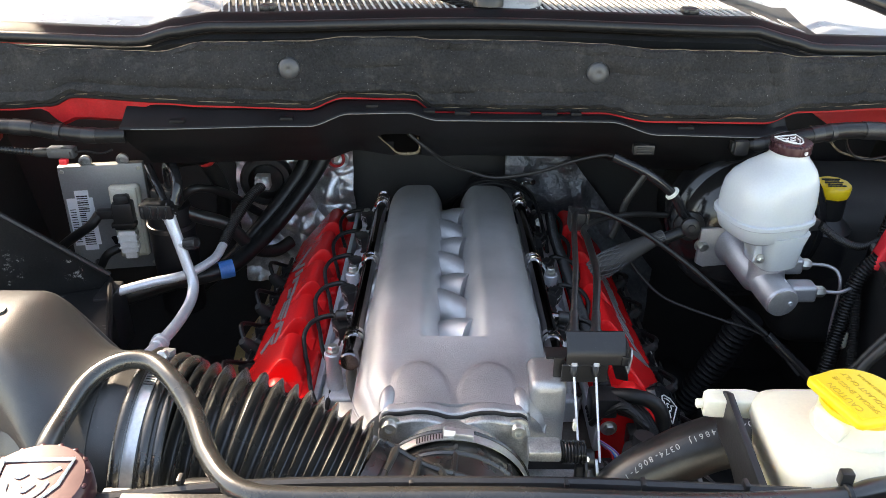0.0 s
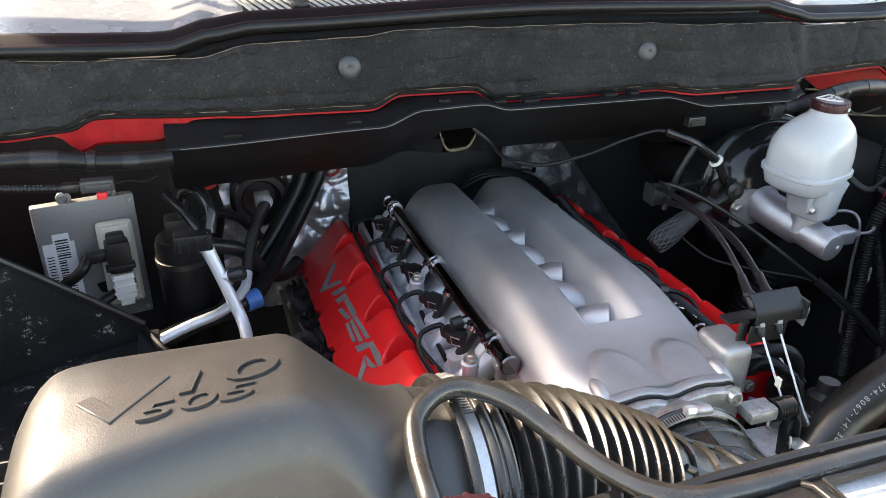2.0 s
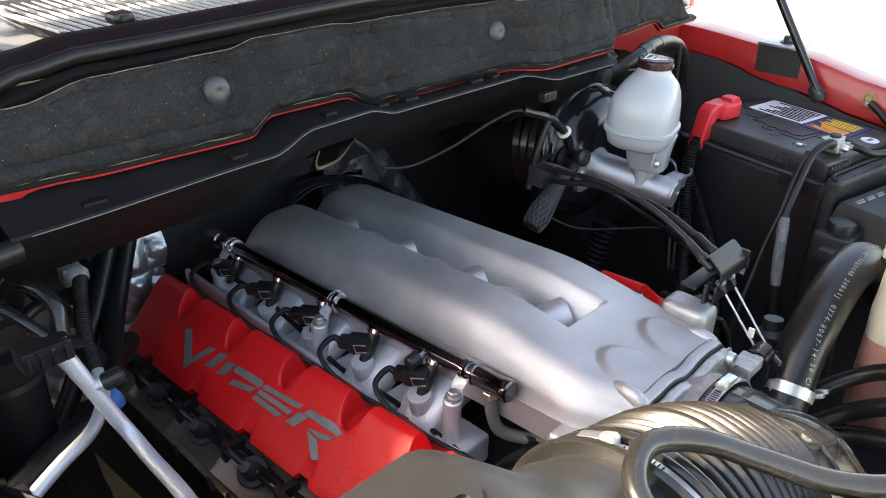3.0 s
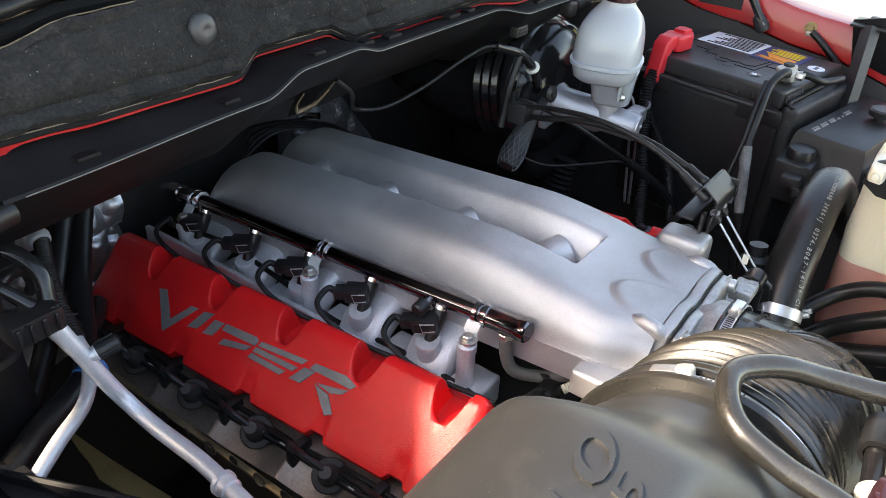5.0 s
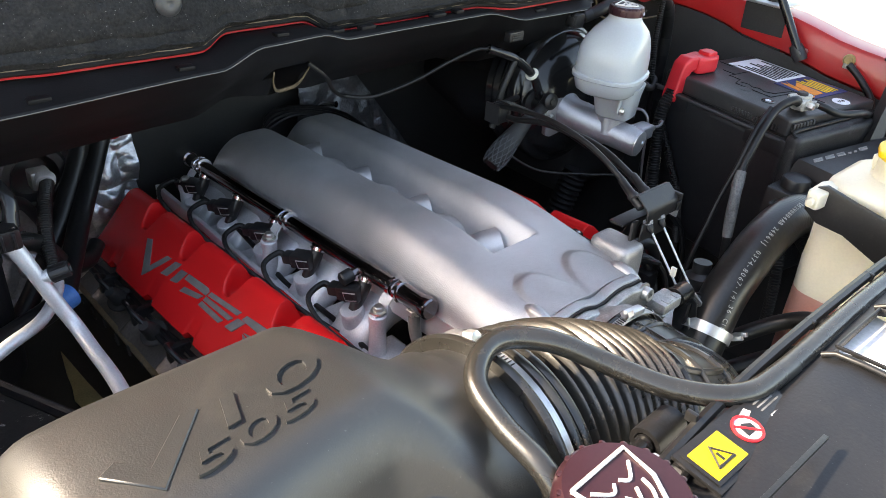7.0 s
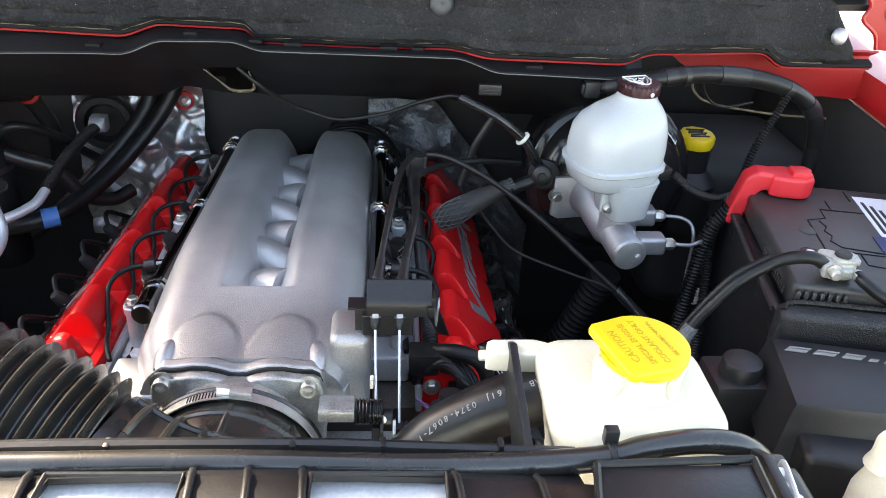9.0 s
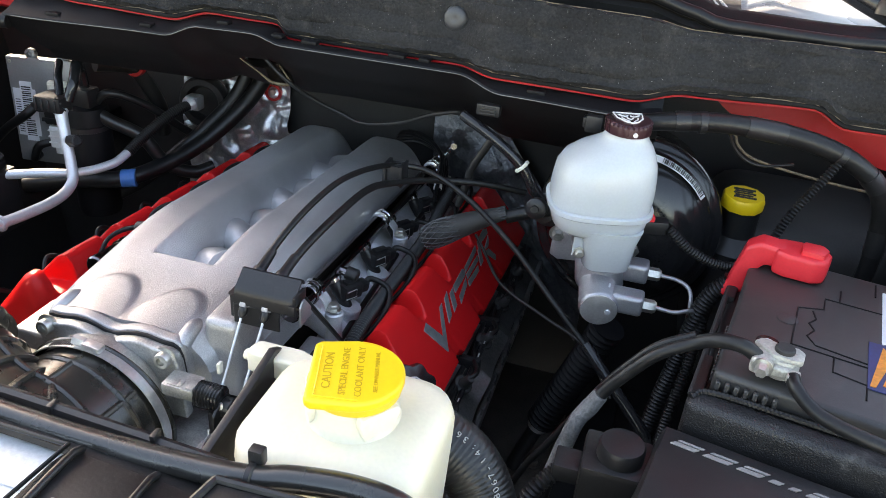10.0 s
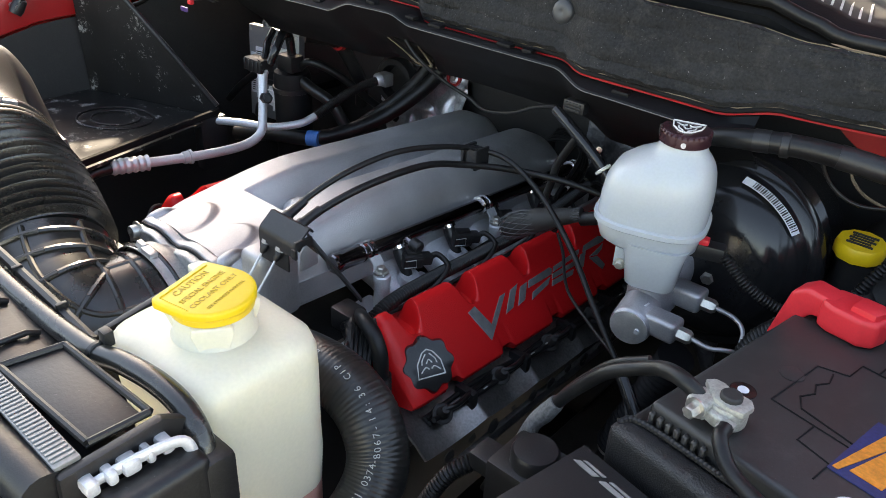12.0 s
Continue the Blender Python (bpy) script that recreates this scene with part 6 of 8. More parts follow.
part("plate", prism([(-0.055, -0.22), (0.0, -0.24), (0.035, 0.0), (-0.03, 0.02)], 0.004, place((0.872, 0.7, 1.315), (0.1, 1, 0), (-0.35, 0, 1)), 0.001), BLACK, bk)
part("top_tab", box((0.855, 0.665, 1.308), (0.93, 0.735, 1.313), 0.0015), BLACK, bk)
part("bolt", hexbolt((0.89, 0.7, 1.313), (0, 0, 1), 0.01, 0.01), BLACK, bk)
part("brace", tube([(0.862, 0.7, 1.31), (0.8, 0.69, 1.22), (0.76, 0.685, 1.15)], [0.016, 0.015, 0.015], 4, 3), BLACK, bk)
bk2 = thing("fender_brace", "black steel fender brace with bolts beside the battery", "bracket", (0.87, 1.0, 1.2))
part("plate", prism([(-0.05, -0.2), (0.05, -0.2), (0.045, 0.0), (-0.04, 0.0)], 0.004, place((0.893, 0.985, 1.345), (0, 1, 0), (-0.12, 0, 1)), 0.001), BLACKDULL, bk2)
part("top_tab", box((0.885, 0.945, 1.342), (0.95, 1.03, 1.347), 0.0015), ALLOY, bk2)
part("bolt", hexbolt((0.92, 0.985, 1.347), (0, 0, 1), 0.01, 0.012), BLACK, bk2)

# fuse box
FM = Matrix.Translation((0.578, 0.722, 1.2)) @ pose(0, 0, 0, 0, 0, -12)
fb = thing("fuse_box", "satin black fuse box cover with raised lettering and a round knob", "fuse box", FM @ Vector((0.14, -0.12, -0.1)))
part("body", box((0.012, -0.15, -0.15), (0.3, -0.012, -0.03), 0.01, FM, seg=3), BLACK, fb)
b = bmesh.new()


def fpoly(i, z):
    return [FM @ Vector(p) for p in ((0.002 + i, -0.112 + i, z), (0.26 - i, -0.1 + i, z), (0.26 - i, 0.002 - i, z), (0.0 + i, 0.0 - i, z))]


skin(b, [fpoly(-0.012, -0.075), fpoly(-0.012, -0.066), fpoly(-0.009, -0.06), fpoly(-0.001, -0.008), fpoly(0.002, -0.001), fpoly(0.005, 0.0)])
part("cover", bevelled(b, 0.003), FUSECOVER, fb)
for k, w in enumerate((0.022, 0.022, 0.02, 0.009, 0.007, 0.022)):
    x0 = 0.01 + sum((0.022, 0.022, 0.02, 0.009, 0.007, 0.022)[:k]) + 0.007 * k
    part("badge_bar", prism([(x0, -0.024), (x0 + w, -0.024), (x0 + w + 0.004, -0.0195), (x0 + 0.004, -0.0195)], 0.0015, FM, 0.0003, 1), SRTGREY, fb, "raised silver-grey badge bar")
    if w > 0.01:
        part("badge_bar", prism([(x0 + 0.0055, -0.0178), (x0 + w + 0.0055, -0.0178), (x0 + w + 0.008, -0.0152), (x0 + 0.008, -0.0152)], 0.0015, FM, 0.0003, 1), SRTGREY, fb)
part("knob", lathe([(0.01, 0), (0.01, 0.008), (0.02, 0.009), (0.021, 0.018), (0.018, 0.021), (0, 0.021)], (0.715, 0.624, 1.2), (0, 0, 1), 10), BLACK, fb, "lobed black knob")
rl = thing("relay_sensor", "black round-topped relay beside the fuse box", "relay", (0.544, 0.7, 1.1))
part("housing", box((0.51, 0.672, 1.1), (0.575, 0.73, 1.168), 0.006), BLACK, rl)
part("dome", lathe([(0.022, 0), (0.022, 0.016), (0.02, 0.02), (0.012, 0.0215), (0, 0.0215)], (0.544, 0.7, 1.164), (0, 0, 1), 32), BLACK, rl)
part("plug", box((0.485, 0.68, 1.135), (0.512, 0.71, 1.155), 0.004), BLACK, rl)
cable("relay_loom", [(0.49, 0.69, 1.14), (0.47, 0.67, 1.12), (0.45, 0.65, 1.06), (0.44, 0.64, 0.98)], 0.007, "corrugated black loom below the relay", ribs=(0.0045, 0.002), cat="wiring")
st = thing("steering_shaft", "black ribbed rubber steering shaft boot with a steel collar", "steering shaft", (0.433, 1.116, 0.82))
part("boot", tube([(0.51, 1.09, 1.05), (0.48, 1.1, 0.957), (0.455, 1.108, 0.885), (0.436, 1.115, 0.828)], 0.0195, 20, 10, ribs=(0.0105, 0.006)), COWLBLACK, st)
part("collar", lathe([(0.016, -0.005), (0.0175, -0.004), (0.0175, 0.005), (0.016, 0.006)], (0.433, 1.116, 0.819), (0.3, -0.12, 1), 24), STEEL, st, "bright steel collar")
part("shaft", tube([(0.434, 1.116, 0.822), (0.418, 1.12, 0.77), (0.4, 1.125, 0.71)], 0.013, 14, 4), BLACK, st)
fr_ = thing("frame_rail", "dark brown steel frame rail below the engine", "frame rail", (0.39, 1.0, 0.62))
part("rail", box((0.29, 0.55, 0.58), (0.465, 1.42, 0.7), 0.012, seg=3), BROWNSTEEL, fr_)
for k in range(5):
    part("rail_bolt", hexbolt((0.43, 0.7 + 0.15 * k, 0.7), (0, 0, 1), 0.011, 0.009), BROWNSTEEL, fr_)

# ---- air intake side ----
AB = thing("air_cleaner_box", "satin black plastic air cleaner box with raised engine lettering", "air cleaner", (-0.47, 0.52, 1.1))


XA = [-0.6 + 0.297 * i / 40 for i in range(41)]
YA = [j / 50 for j in range(51)]


def ab_pt(x, f, lo=False):
    neck = smoothstep(-0.4, -0.312, x)
    yf = 0.505 + 0.03 * smoothstep(-0.6, -0.4, x) - 0.054 * smoothstep(-0.4, -0.315, x)
    y = yf + (0.7 - yf) * f
    z = 1.3575 - 2.0 * max(0, y - 0.61) ** 1.8 - 2.2 * max(0.0, 0.575 - y) ** 1.7 - 0.25 * max(0.0, -0.53 - x) ** 1.3
    if lo:
        return (x + (x + 0.47) * 0.05, y + (f - 0.5) * 0.02 - (0.012 if f == 0 else 0), 1.16)
    ex = x + 0.6
    ey = min(y - yf, 0.7 - y)
    z -= 0.032 * (1 - min(1, ex / 0.04)) ** 2.3 + 0.03 * (1 - min(1, ey / 0.035)) ** 2.3
    # the lid flows into the round outlet neck
    zn = 1.219 + math.sqrt(max(0.0, 0.0975 ** 2 - (y - 0.577) ** 2))
    return (x, y, z + (zn - z) * neck)


b = bmesh.new()
tv = [[b.verts.new(ab_pt(x, y)) for x in XA] for y in YA]
for j in range(50):
    for i in range(40):
        b.faces.new((tv[j][i], tv[j][i + 1], tv[j + 1][i + 1], tv[j + 1][i]))
rim = [(0, i) for i in range(41)] + [(j, 40) for j in range(1, 51)] + [(50, i) for i in range(39, -1, -1)] + [(j, 0) for j in range(49, 0, -1)]
lv = {k: b.verts.new(ab_pt(XA[k[1]], YA[k[0]], True)) for k in rim}
for p, q in zip(rim, rim[1:] + rim[:1]):
    b.faces.new((tv[p[0]][p[1]], lv[p], lv[q], tv[q[0]][q[1]]))
part("lid", b, LIDPLASTIC, AB, sharp=50)
part("base", box((-0.615, 0.49, 0.98), (-0.33, 0.71, 1.165), 0.012, seg=3), BLACK, AB)
for k in range(9):
    part("rib", box((-0.6 + 0.03 * k, 0.484, 1.06), (-0.597 + 0.03 * k, 0.492, 1.165), 0.001), BLACK, AB)
for k in range(8):
    part("fin", box((-0.64, 0.5 + 0.026 * k, 1.16), (-0.6, 0.503 + 0.026 * k, 1.25), 0.001), BLACK, AB)
OUT = [(-0.405, 0.61, 1.232), (-0.375, 0.59, 1.231), (-0.348, 0.579, 1.228), (-0.315, 0.576, 1.22), (-0.285, 0.576, 1.214)]
part("outlet", tube(OUT, [0.05, 0.078, 0.092, 0.0955, 0.094], 56, 10), LIDPLASTIC, AB, "round outlet neck")
def on_lid(pl):
    return prism(pl, 0.0024, Matrix.Translation((-0.003, 0.0, 1.3563)), 0.0007, 1)


part("lettering", on_lid([(-0.546, 0.598), (-0.535, 0.604), (-0.5215, 0.588), (-0.492, 0.616), (-0.481, 0.614), (-0.522, 0.569)]), LIDPLASTIC, AB, "raised letter V")
shear = Matrix(((1, 0.45, 0, 0), (0, 1, 0, 0), (0, 0, 1, 0), (0, 0, 0, 1)))
part("lettering", lettering("10", place((-0.497, 0.5865, 1.3578), (1, 0.12, 0), (0, 1, 0)) @ shear @ Matrix.Diagonal((2.7, 1, 1, 1)), 0.034, 0.0018, 0.0), LIDPLASTIC, AB, "raised figures 10")
part("lettering", lettering("505", place((-0.511, 0.5655, 1.3574), (1, 0.1, 0), (0, 1, 0)) @ shear @ Matrix.Diagonal((2.45, 1, 1, 1)), 0.0235, 0.0018, 0.0), LIDPLASTIC, AB, "raised figures 505")

DU = thing("intake_duct", "black corrugated rubber intake duct with ribbed elbow to the throttle body", "intake duct", (-0.1, 0.56, 1.1))
AX = [(-0.285, 0.576, 1.214), (-0.25, 0.577, 1.21), (-0.2, 0.576, 1.2), (-0.15, 0.57, 1.182), (-0.1, 0.56, 1.16)]
part("cuff", tube(AX[:2], [0.099, 0.098], 48, 4), BELLOW, DU)
for x_, r_ in ((-0.2815, 0.1068), (-0.2605, 0.1025), (-0.249, 0.1005)):
    part("bead", lathe([(0.094, -0.0045), (r_ - 0.002, -0.0042), (r_, -0.0015), (r_, 0.0015), (r_ - 0.002, 0.0042), (0.094, 0.0045)], (x_, 0.5765, 1.2135 + 0.08 * (-0.286 - x_)), (1, 0.01, -0.08), 64), BELLOW, DU)
part("bellows", tube(AX[1:], [0.085, 0.084, 0.082, 0.08], 56, 10, ribs=(0.0128, 0.0125, 1.5)), BELLOW, DU, "glossy concertina rubber bellows", sharp=70)
EL = [(-0.1, 0.56, 1.16), (-0.06, 0.548, 1.14), (-0.02, 0.543, 1.124), (0.006, 0.56, 1.108), (0.013, 0.605, 1.104), (0.014, 0.642, 1.103)]
part("elbow", tube(EL, [0.081, 0.081, 0.081, 0.082, 0.083, 0.083], 48, 8), BELLOW, DU)
path, pos = smooth_path(EL, 8)
fr = frames_of(path)
for j in (3, 9, 15, 21, 27, 33):
    p, (t, a_, b_) = path[j], fr[j]
    ring = [p + (a_ * math.cos(2 * math.pi * k / 40) + b_ * math.sin(2 * math.pi * k / 40)) * 0.0815 for k in range(41)]
    part("rib", tube(ring, 0.0042, 8, 1), BELLOW, DU)
for ang in range(8):
    a0 = 2 * math.pi * ang / 8 + 0.2
    part("rib", tube([p + (f[1] * math.cos(a0) + f[2] * math.sin(a0)) * 0.0815 for p, f in zip(path[1:-4], fr[1:-4])], 0.0038, 8, 1), BELLOW, DU)


def hose_clamp(c, axis, r, ang, label, w=0.011, screw=None):
    hc = thing("hose_clamp", label, "hose clamp", c, group="hose clamps")
    part("band", lathe([(r, -w / 2), (r + 0.0014, -w / 2), (r + 0.0014, w / 2), (r, w / 2)], c, axis, 64, caps=False), STEEL, hc)
    x, y, z = axes_of(axis)
    rad = x * math.cos(ang) + y * math.sin(ang)
    tang = z.cross(rad)
    o = Vector(c) + rad * (r + 0.004)
    part("screw_housing", box((-0.012, -w * 0.5, -0.003), (0.009, w * 0.5, 0.004), 0.002, place(o, tang, z)), screw or STEEL, hc)
    part("screw", lathe([(0.005, -0.004), (0.0058, 0), (0.0058, 0.008), (0.003, 0.009)], o + tang * 0.012 + rad * 0.001, tang, 6), STEEL, hc)
    for k in range(10 if w < 0.012 else 0):
        part("slot", box((-0.0006, -w * 0.36, 0), (0.0006, w * 0.36, 0.0006), 0, place(Vector(c) + (x * math.cos(ang + 0.24 + 0.035 * k) + y * math.sin(ang + 0.24 + 0.035 * k)) * (r + 0.0015), tang, z)), INK, hc)
    return hc


part("lip", lathe([(0.08, 0), (0.0895, 0.0005), (0.0905, 0.003), (0.0895, 0.0055), (0.08, 0.006)], (0.014, 0.6385, 1.103), (0, 1, 0.0), 56), BELLOW, DU)
hose_clamp((0.014, 0.632, 1.103), (0, -1, 0.02), 0.0872, -math.pi / 2 - 0.12, "bright worm-drive hose clamp at the throttle body")
hose_clamp((-0.272, 0.5765, 1.212), (1, 0.01, -0.08), 0.0985, -2.0, "broad bright steel clamp round the duct cuff", 0.011, ALLOY)

# canister, pipes
dr = thing("receiver_drier", "black air conditioning canister by the firewall", "canister", (-0.49, 1.26, 0.95))
part("can", lathe([(0.038, 0), (0.04, 0.01), (0.04, 0.2), (0.037, 0.212), (0.024, 0.218), (0, 0.219)], (-0.49, 1.265, 0.95), (0, 0, 1), 40), COWLBLACK, dr)
part("band", lathe([(0.0405, 0), (0.0425, 0.001), (0.0425, 0.01), (0.0405, 0.011)], (-0.49, 1.265, 1.12), (0, 0, 1), 40), BLACK, dr)
part("fitting", box((-0.51, 1.24, 1.165), (-0.46, 1.275, 1.2), 0.006), BLACK, dr)
part("outlet_pipe", tube([(-0.48, 1.26, 1.19), (-0.475, 1.25, 1.24), (-0.455, 1.22, 1.255), (-0.44, 1.19, 1.235), (-0.445, 1.175, 1.205)], 0.009, 14, 6), BLACKGLOSS, dr)
ap = thing("air_conditioning_pipe", "bright aluminium air conditioning pipe bent toward the front", "pipe", (-0.45, 1.16, 1.19))
PP = [(-0.46, 1.17, 1.205), (-0.452, 1.162, 1.188), (-0.44, 1.15, 1.155), (-0.425, 1.135, 1.11), (-0.415, 1.12, 1.083), (-0.412, 1.08, 1.07), (-0.415, 1.0, 1.073), (-0.43, 0.9, 1.082), (-0.44, 0.83, 1.09)]
part("tube", tube(PP, [0.0115, 0.0105, 0.009, 0.009, 0.009, 0.009, 0.009, 0.009, 0.009], 16, 6), SILVER, ap)
part("collar", lathe([(0.011, 0), (0.0125, 0.003), (0.0125, 0.02), (0.0095, 0.026)], PP[0], Vector(PP[1]) - Vector(PP[0]), 20), SILVER, ap)
part("service_port", lathe([(0.0075, 0), (0.0075, 0.009), (0.0085, 0.0095), (0.0085, 0.013), (0.007, 0.014)], (-0.436, 1.146, 1.145), (0.9, -0.3, 0.25), 18), SILVER, ap)
svc = part("service_cap", lathe([(0.0085, 0.0), (0.0095, 0.001), (0.0095, 0.023), (0.0075, 0.024), (0.0065, 0.022), (0, 0.022)], Vector((-0.436, 1.146, 1.145)) + Vector((0.9, -0.3, 0.25)).normalized() * 0.012, (0.9, -0.3, 0.25), 20), BLACK, ap, "black ribbed service port cap")
for k in range(6):
    a = k * math.pi / 3
    x_, y_, z_ = axes_of((0.9, -0.3, 0.25))
    o = Vector((-0.436, 1.146, 1.145)) + z_ * 0.0135 + (x_ * math.cos(a) + y_ * math.sin(a)) * 0.0095
    part("cap_rib", tube([o, o + z_ * 0.02], 0.0012, 6, 1), BLACK, svc)
for k, (dx, dz) in enumerate(((0.012, 0.006), (0.016, -0.002), (-0.014, 0.008), (0.006, 0.012))):
    part("clip_prong", tube([(-0.458, 1.164, 1.2), (-0.458 + dx, 1.156, 1.2 + dz), (-0.458 + 1.7 * dx, 1.15, 1.2 + 1.4 * dz)], [0.0025, 0.002, 0.0012], 6, 4), BLACK, ap)
part("crimp", tube([(-0.432, 0.885, 1.084), (-0.441, 0.82, 1.091)], 0.0125, 18, 6, ribs=(0.012, 0.0025)), SILVER, ap, "crimped ferrule")
part("hose", tube([(-0.441, 0.82, 1.091), (-0.445, 0.78, 1.085), (-0.44, 0.7, 1.05), (-0.42, 0.6, 1.0)], 0.011, 14, 6), RUBBER, ap)
part("clamp_block", box((-0.496, 1.15, 1.187), (-0.442, 1.182, 1.214), 0.005), BLACK, ap, "black ribbed pipe clamp block")
for k in range(4):
    part("block_rib", box((-0.492 + 0.013 * k, 1.147, 1.19), (-0.488 + 0.013 * k, 1.151, 1.211), 0.001, seg=1), BLACK, ap)
part("ring_fitting", lathe([(0.009, -0.008), (0.0115, -0.006), (0.0115, 0.004), (0.0135, 0.005), (0.0135, 0.01), (0.009, 0.012)], (-0.4215, 0.956, 1.0765), (0.12, 1, -0.08), 20), SILVER, ap, "pale ring fitting")
part("upper_line", tube([(-0.46, 1.175, 1.21), (-0.48, 1.2, 1.235), (-0.5, 1.23, 1.25)], 0.007, 12, 4), BLACKGLOSS, ap)
a2 = thing("air_conditioning_pipe", "bright aluminium pipe with corrugated sleeve to the evaporator", "pipe", (-0.44, 1.16, 1.08))
part("tube", tube([(-0.535, 1.1, 1.08), (-0.49, 1.13, 1.08), (-0.44, 1.164, 1.077), (-0.405, 1.21, 1.082), (-0.395, 1.245, 1.093)], 0.008, 14, 6), SILVER, a2)
part("sleeve", tube([(-0.395, 1.245, 1.093), (-0.385, 1.29, 1.115), (-0.365, 1.34, 1.14), (-0.346, 1.38, 1.152)], 0.0085, 12, 6, ribs=(0.004, 0.0018)), RUBBER, a2, "corrugated black sleeve")
part("fitting_block", box((-0.364, 1.39, 1.135), (-0.336, 1.415, 1.163), 0.004, seg=2), STEEL, a2)
part("fitting", lathe([(0.012, 0), (0.014, 0.004), (0.014, 0.012), (0.01, 0.014)], (-0.35, 1.375, 1.152), (0.3, 0.9, 0.2), 18), SILVER, a2)
hh = cable("heater_hose", [(-0.56, 1.16, 1.03), (-0.48, 1.2, 1.04), (-0.4, 1.238, 1.044), (-0.36, 1.3, 1.055), (-0.315, 1.37, 1.085), (-0.265, 1.425, 1.14), (-0.235, 1.45, 1.185), (-0.21, 1.47, 1.24)], 0.0155, "black heater hose with a band of blue tape", RUBBER, cat="hose", seg=16)
part("tape", tube([(-0.405, 1.232, 1.045), (-0.382, 1.243, 1.046)], 0.0168, 18, 2), BLUETAPE, hh, "band of blue tape")
cable("heater_hose", [(-0.5, 1.27, 0.96), (-0.43, 1.31, 1.0), (-0.365, 1.36, 1.06), (-0.31, 1.41, 1.12), (-0.275, 1.44, 1.17), (-0.25, 1.465, 1.24)], 0.014, "printed black heater hose rising to the firewall", RUBBER, cat="hose", seg=16)
cable("heater_hose", [(-0.485, 1.300, 1.231), (-0.467, 1.330, 1.225), (-0.447, 1.360, 1.211), (-0.432, 1.390, 1.154), (-0.433, 1.410, 1.108), (-0.442, 1.420, 1.065)], 0.0145, "thick black hose bending down to the heater grommet", HOSE, cat="hose", seg=16)
cable("heater_hose", [(-0.476, 1.260, 1.158), (-0.441, 1.270, 1.137), (-0.395, 1.290, 1.109), (-0.362, 1.310, 1.052), (-0.326, 1.340, 1.030), (-0.299, 1.370, 1.035)], 0.0125, "black hose lying across the firewall foil", HOSE, cat="hose", seg=16)
cable("wiring_lead", [(-0.475, 1.268, 1.165), (-0.44, 1.275, 1.19), (-0.4, 1.32, 1.16), (-0.37, 1.38, 1.1), (-0.35, 1.44, 1.05)], 0.008, "loose taped wiring near the heater pipes", RUBBER, cat="wiring")


def crumple(x0, x1, z0, z1, y, seed, n=16, amp=1.0):
    """A creased sheet: folds at three sizes with sharp ridges."""
    def bulge(i, j):
        p = Vector(((x1 - x0) * i * 13.0 / n + seed, (z1 - z0) * j * 13.0 / n, seed * 1.7))
        cell = noise.voronoi(p * 1.3)[0]
        fold = abs(noise.noise(p)) * 0.02 + (cell[1] - cell[0]) * 0.02 + abs(noise.noise(p * 2.6 + Vector((3, 1, 4)))) * 0.009
        return amp * fold
    return [[(x0 + (x1 - x0) * i / n, y + 0.012 - bulge(i, j), z0 + (z1 - z0) * j / n) for i in range(n + 1)] for j in range(n + 1)]


foil = thing("heat_shield_foil", "crumpled silver foil heat insulation on the firewall", "foil", (-0.3, 1.48, 0.9), group="foil shields")
part("upper_sheet", sheet(crumple(-0.42, -0.182, 1.07, 1.25, 1.472, 1, 90), 0.0015), FOIL, foil, sharp=30)
part("lower_sheet", sheet([[Vector(p) + Vector((0.004, 0.008, 0)) for p in r] for r in crumple(-0.43, -0.186, 0.88, 1.085, 1.472, 4, 90)], 0.0015), FOIL, foil, "lower foil sheet tucked behind", sharp=30)
solo("heat_blanket", sheet([[(p[0], p[1], p[2] - 1.3 * max(0.0, p[0] - 0.25)) for p in r] for r in crumple(0.125, 0.45, 1.02, 1.19, 1.455, 5, 48, 0.7)], 0.002), DULLFOIL, "dull grey quilted heat blanket on the firewall", "insulation", sharp=30)
solo("evaporator_port", lathe([(0.05, 0), (0.053, 0.006), (0.053, 0.018), (0.047, 0.026), (0.036, 0.026), (0.031, 0.018), (0.03, 0.004), (0, 0.004)], (-0.352, 1.452, 1.136), (0.1, -1, 0.1), 32), BLACK, "black rubber grommet round the heater pipes", "grommet")

# engine computer
EM = place((-0.7, 1.302, 1.0), (0.985, 0.17, 0), (0.0, 0.06, 1))
ec = thing("engine_computer", "grey aluminium engine computer with wired plugs and bar code labels", "control unit", (-0.63, 1.31, 1.0))
part("plate", prism([(0, 0), (0.15, 0), (0.15, 0.212), (0, 0.212)], 0.02, EM @ Matrix.Translation((0, 0, -0.02)), 0.004), ECUMETAL, ec)
for px in (0.05, 0.115):
    part("ear", lathe([(0.011, 0), (0.011, 0.008), (0.006, 0.009), (0.005, 0.004), (0, 0.004)], EM @ Vector((px, 0.218, -0.012)), EM.to_3x3() @ Vector((0, 0, 1)), 20), ECUMETAL, ec)
for px, py in ((0.008, 0.202), (0.142, 0.202), (0.142, 0.01)):
    part("screw", lathe([(0.004, 0), (0.003, 0.0015), (0, 0.0015)], EM @ Vector((px, py, 0)), EM.to_3x3() @ Vector((0, 0, 1)), 10), ZINC, ec)
part("socket_frame", box((0.085, 0.03, 0), (0.14, 0.175, 0.016), 0.008, EM, seg=3), IVORY, ec)
part("socket_lip", box((0.09, 0.036, 0.014), (0.135, 0.17, 0.02), 0.006, EM, seg=3), IVORY, ec)
part("plug", box((0.092, 0.098, 0.014), (0.128, 0.15, 0.046), 0.005, EM), BLACK, ec, "black wired plug")
